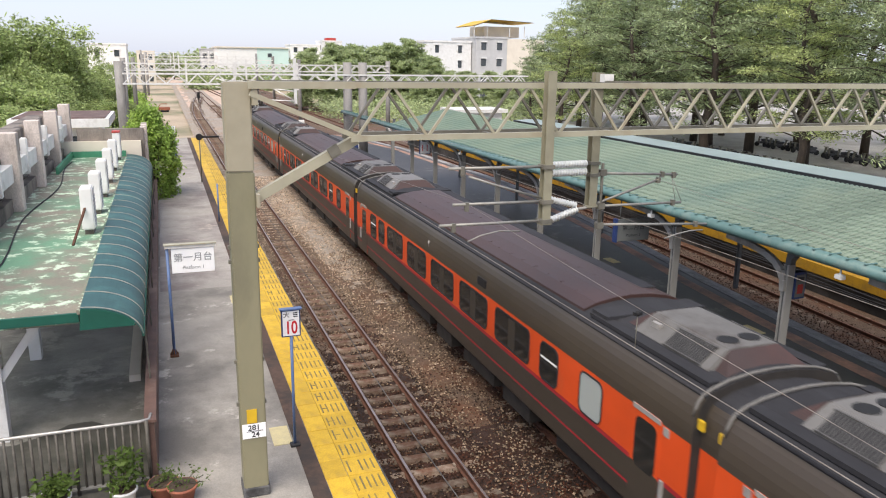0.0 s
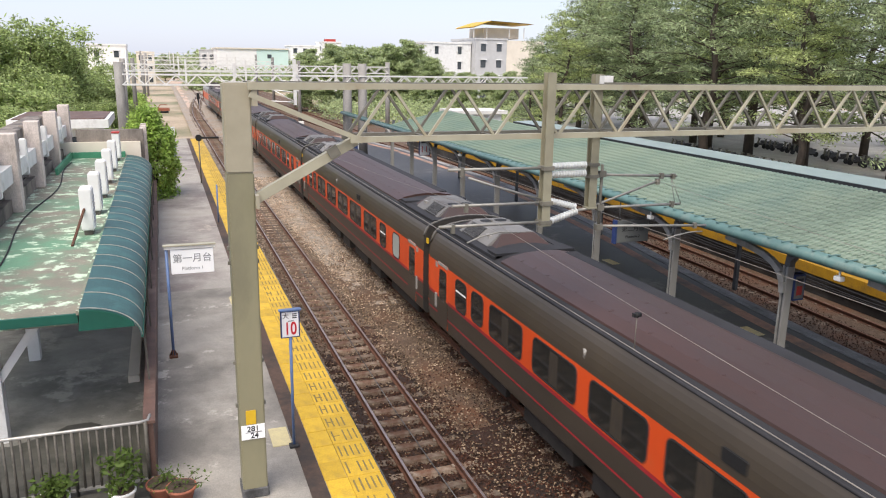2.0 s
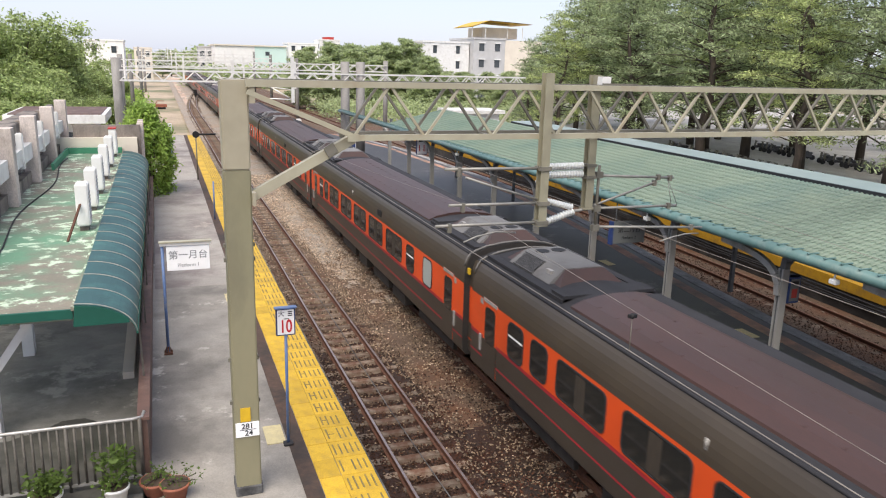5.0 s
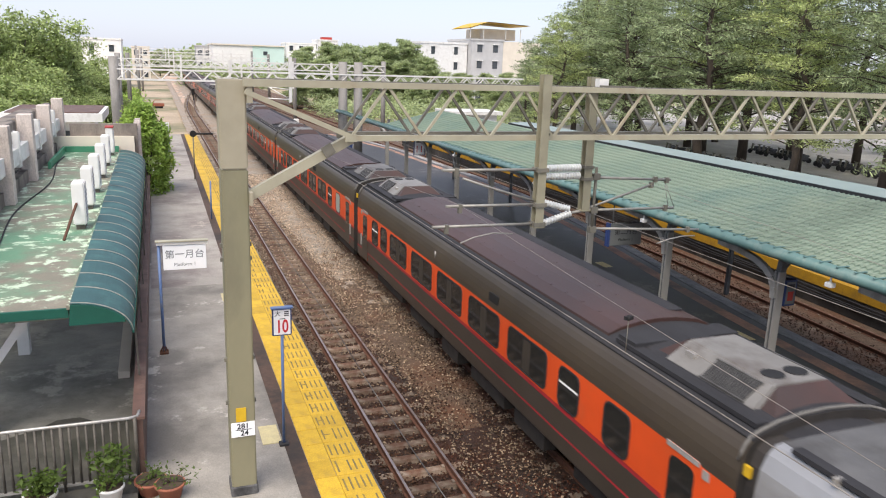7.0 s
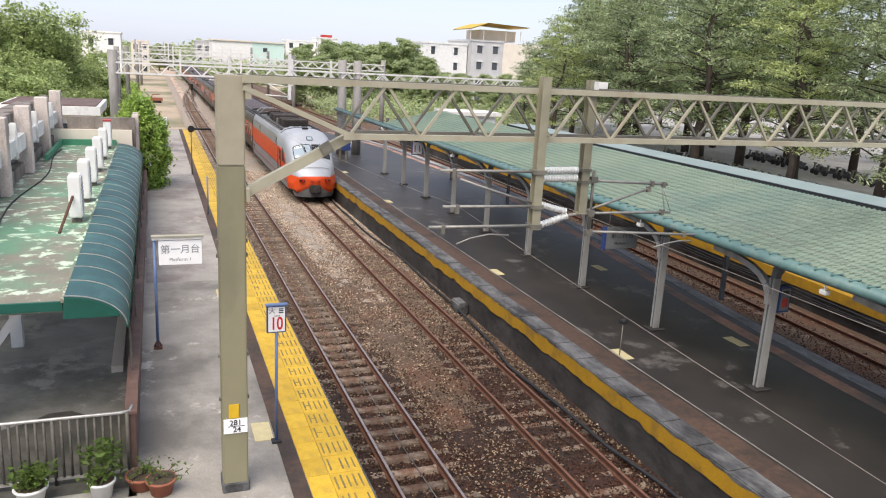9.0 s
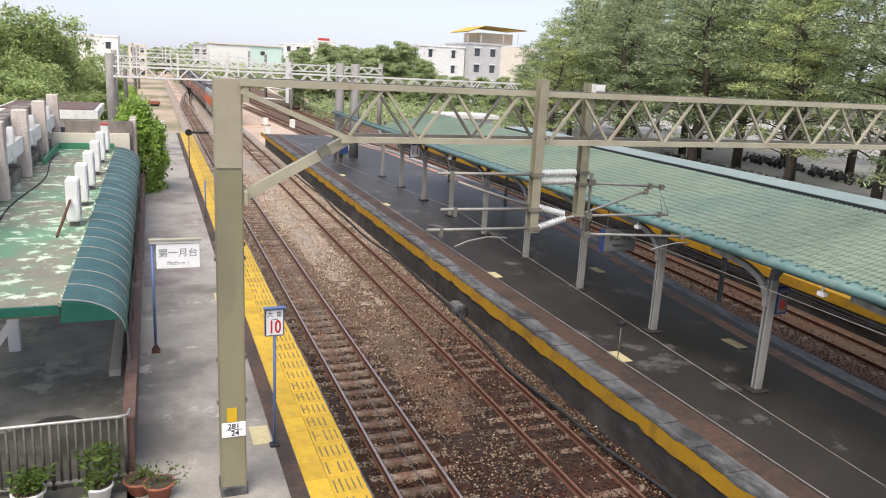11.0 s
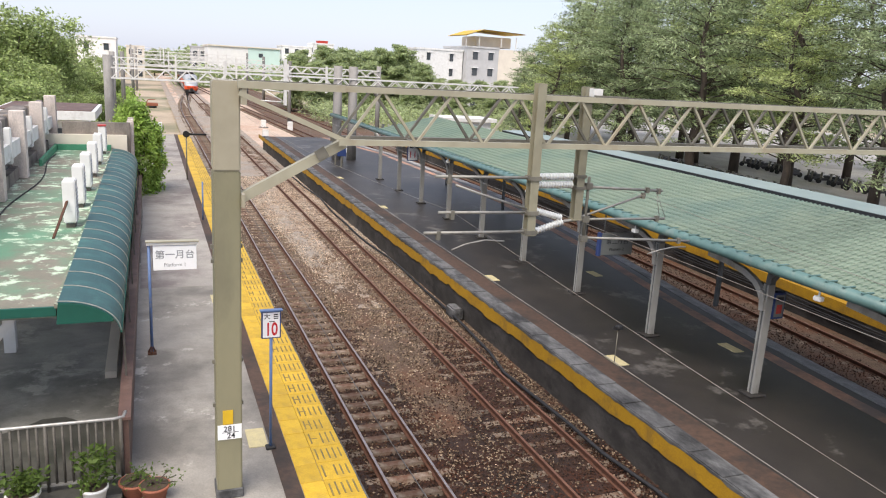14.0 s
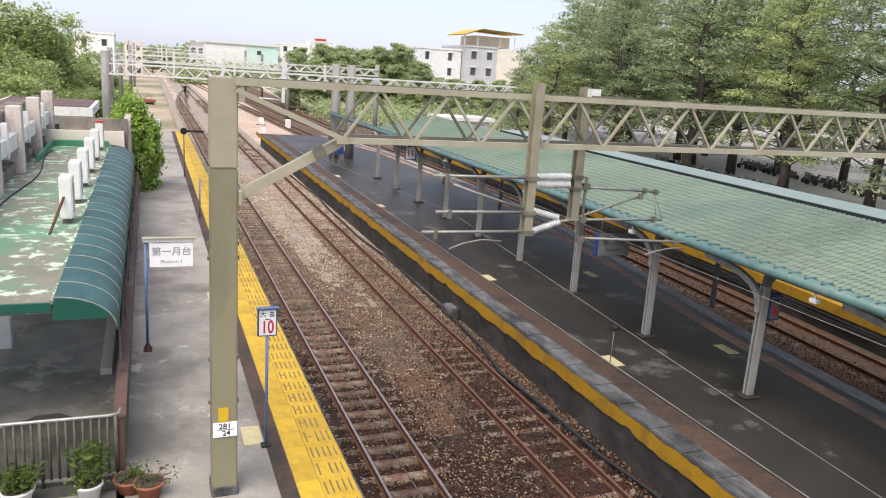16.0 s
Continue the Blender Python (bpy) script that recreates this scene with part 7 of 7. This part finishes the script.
def make_scooter():
    t = thing("scooter", (0, 0, 0), "dark parked motor scooter", "scooter", "parked scooters")
    b = bmesh.new()
    box(b, -0.16, 0.16, -0.5, 0.45, 0.28, 0.55)
    box(b, -0.15, 0.15, -0.55, 0.2, 0.55, 0.78)
    bmesh.ops.bevel(b, geom=b.edges[:], offset=0.06, segments=2, affect="EDGES")
    part("body", b, M["scooter"], t)
    b = bmesh.new()
    bar(b, (0, 0.5, 0.35), (0, 0.38, 1.02), 0.14)
    bar(b, (-0.32, 0.36, 1.02), (0.32, 0.36, 1.02), 0.05)
    part("steering", b, M["steel_dark"], t)
    for y in (-0.55, 0.62):
        b = bmesh.new()
        rod(b, [(-0.06, y, 0.25), (0.06, y, 0.25)], 0.25, 14)
        part("wheel", b, M["rubber"], t)
    return t


sc = make_scooter()
rs = random.Random(15)
spots = [(39.0 + 0.12 * i, 24 + 0.85 * i) for i in range(44)] + [(45.0 + 0.15 * i, 30 + 1.1 * i) for i in range(34)] + [(56.0 + 0.15 * i, 36 + 1.0 * i) for i in range(30)]
sc.matrix_basis = pose(spots[0][0], spots[0][1], -0.36, 0, 0, 80)
for x, y in spots[1:]:
    if rs.random() < 0.12:
        continue
    copy_thing(sc, pose(x + rs.uniform(-0.3, 0.3), y, -0.36, 0, rs.uniform(-6, 6), 80 + rs.uniform(-12, 12)))


# ---- far buildings ----
def house(at, w, d, h, wall, label, floors, cols, roof=None, side_cols=2, win_w=1.1, side="left"):
    t = thing("apartment_building", at, label, "building", "buildings beyond the station")
    cuboid("wall", (0, w, 0, d, -0.2, h), wall, t)
    cuboid("roof", (-0.15, w + 0.15, -0.15, d + 0.15, h + 0.001, h + 0.35), roof or wall, t)
    fh = h / floors
    for i in range(floors):
        for k in range(cols):
            x = (k + 0.5) * w / cols
            z = i * fh + 0.95
            wdw = cuboid("window", (x - win_w / 2, x + win_w / 2, -0.06, -0.002, z, z + 1.5), M["window_far"], t)
            cuboid("sill", (x - win_w / 2 - 0.15, x + win_w / 2 + 0.15, -0.35, -0.002, z + 1.52, z + 1.68), M["white"], wdw)
        for k in range(side_cols):
            y = (k + 0.5) * d / side_cols
            z = i * fh + 0.95
            cuboid("window", (-0.06, -0.002, y - 0.5, y + 0.5, z, z + 1.4), M["window_far"], t)
    return t


house((50.8, 150, GZ), 10.0, 14, 12.0, M["white"], "plain white four-storey building", 4, 2, side_cols=3, win_w=0.8)
g = house((61.0, 148, GZ), 7.0, 14, 12.9, M["grey_wall"], "grey and beige four-storey house with a roof shelter", 4, 2)
cuboid("beige_wing", (7.02, 15.5, 0.0, 13, -0.2, 12.9), M["beige"], g, "beige rendered wing")
for x in (-0.3, 2.6, 7.6, 11.0):
    cuboid("shelter_post", (x, x + 0.15, 0.5, 0.65, 13.25, 15.4), M["galv"], g)
cuboid("roof_room", (3.0, 11.0, 3, 11, 13.252, 15.4), M["beige"], g)
b = bmesh.new()
loft(b, [[(-0.8, -0.5, 15.2), (3.2, -0.5, 16.5), (12.8, -0.5, 16.1)], [(-0.8, 10, 15.2), (3.2, 10, 16.5), (12.8, 10, 16.1)]], close=False)
loft(b, [[(-0.8, -0.5, 15.35), (3.2, -0.5, 16.65), (12.8, -0.5, 16.25)], [(-0.8, 10, 15.35), (3.2, 10, 16.65), (12.8, 10, 16.25)]], close=False)
part("shelter_roof", b, M["yellow_plate"], g, "yellow sheet-metal roof shelter")
s = thing("warehouse", (15.8, 230, GZ), "pale mint warehouse with a low roof", "building", "buildings beyond the station")
cuboid("wall", (0, 11, 0, 20, -0.2, 11.0), M["off_white"], s)
cuboid("mint_wing", (11.02, 20, 0, 20, -0.2, 11.0), M["mint"], s, "mint green wing")
cuboid("roof", (-0.3, 20.3, -0.4, 20, 11.001, 11.35), M["beige"], s)
cuboid("window", (14, 15.2, -0.06, -0.002, 8.5, 9.6), M["window_far"], s)
house((-15.5, 200, GZ), 8.5, 12, 10.9, M["off_white"], "plain white building behind the slope trees", 3, 2)
house((-6.0, 250, GZ), 5.0, 10, 9.6, M["beige"], "low beige house down the line", 3, 2)
house((38, 240, GZ), 9.0, 10, 12.2, M["off_white"], "pale building behind the yard trees", 4, 3)
h2 = house((47, 236, GZ), 6.0, 10, 13.4, M["white"], "white building with a red roof tank", 4, 2)
cuboid("roof_tank", (1.4, 4.4, 1, 4, 13.76, 14.5), M["red"], h2, "red roof tank")
house((12.0, 245, GZ), 4.5, 8, 10.5, M["grey_wall"], "small dark grey house by the sheds", 3, 2)
wh = thing("platform_shed", (24.0, 62, GZ), "small white shed beyond the canopy's end", "shed")
cuboid("wall", (0, 4.2, 0, 3, -0.05, 4.1), M["white"], wh)
cuboid("roof", (-0.4, 4.6, -0.4, 3.4, 4.101, 4.4), M["galv"], wh)
for x, y, hgt in ((15.6, 92, 1.3), (13.0, 96, 1.1), (11.6, 84, 1.0), (-1.5, 84, 1.4), (-0.9, 100, 1.3)):
    t = thing("trackside_cabinet", (x, y, GZ), "small white trackside equipment cabinet", "cabinet", "trackside cabinets")
    cuboid("case", (-0.3, 0.3, -0.25, 0.25, 0.25, hgt), M["white"], t, bevel=0.03)
    cuboid("plinth", (-0.55, 0.55, -0.35, 0.35, -0.05, 0.249), M["coping"], t)
t = thing("track_trolley", (0.3, 128, GZ), "orange trolley parked beside the line", "trolley")
cuboid("frame", (-0.9, 0.9, -0.7, 0.7, 0.3, 0.75), M["terracotta"], t, bevel=0.05)
b = bmesh.new()
rod(b, [(-0.8, 0, 0.7), (-0.5, 0, 1.25), (0.5, 0, 1.25)], 0.06, 8)
part("arm", b, M["terracotta"], t)
for sy in (-0.5, 0.5):
    b = bmesh.new()
    rod(b, [(-0.7, sy, 0.2), (0.7, sy, 0.2)], 0.2, 10)
    part("wheel", b, M["rubber"], t)
t = thing("dwarf_signal", (6.4, 147, -0.2), "low black signal standing between the tracks", "signal")
cuboid("post", (-0.09, 0.09, -0.09, 0.09, -0.05, 0.9), M["black"], t)
cuboid("head", (-0.25, 0.25, -0.2, 0.2, 0.9, 2.0), M["black"], t, bevel=0.03)


# ---- what moves: the express train runs away down the second track ----
def motions():
    def s(t):
        return 26.158 * (t - 8) - 0.0555 * (t - 8) ** 2
    times = [0.5 * i for i in range(33)]
    tail = 15.9 + LOCO_L          # joint behind the last engine at 8 s
    walk(loco, [(t, pose(T2, 15.9 + LOCO_L / 2 + s(t), 0)) for t in times])
    for k, car in enumerate(CARS):
        walk(car, [(t, pose(T2, tail + CAR_PITCH * (k + 0.5) + s(t), 0)) for t in times])
    walk(LOCO_FRONT, [(t, pose(T2, tail + CAR_PITCH * len(CARS) + LOCO_L / 2 + s(t), 0, 0, 0, 180)) for t in times])


motions()
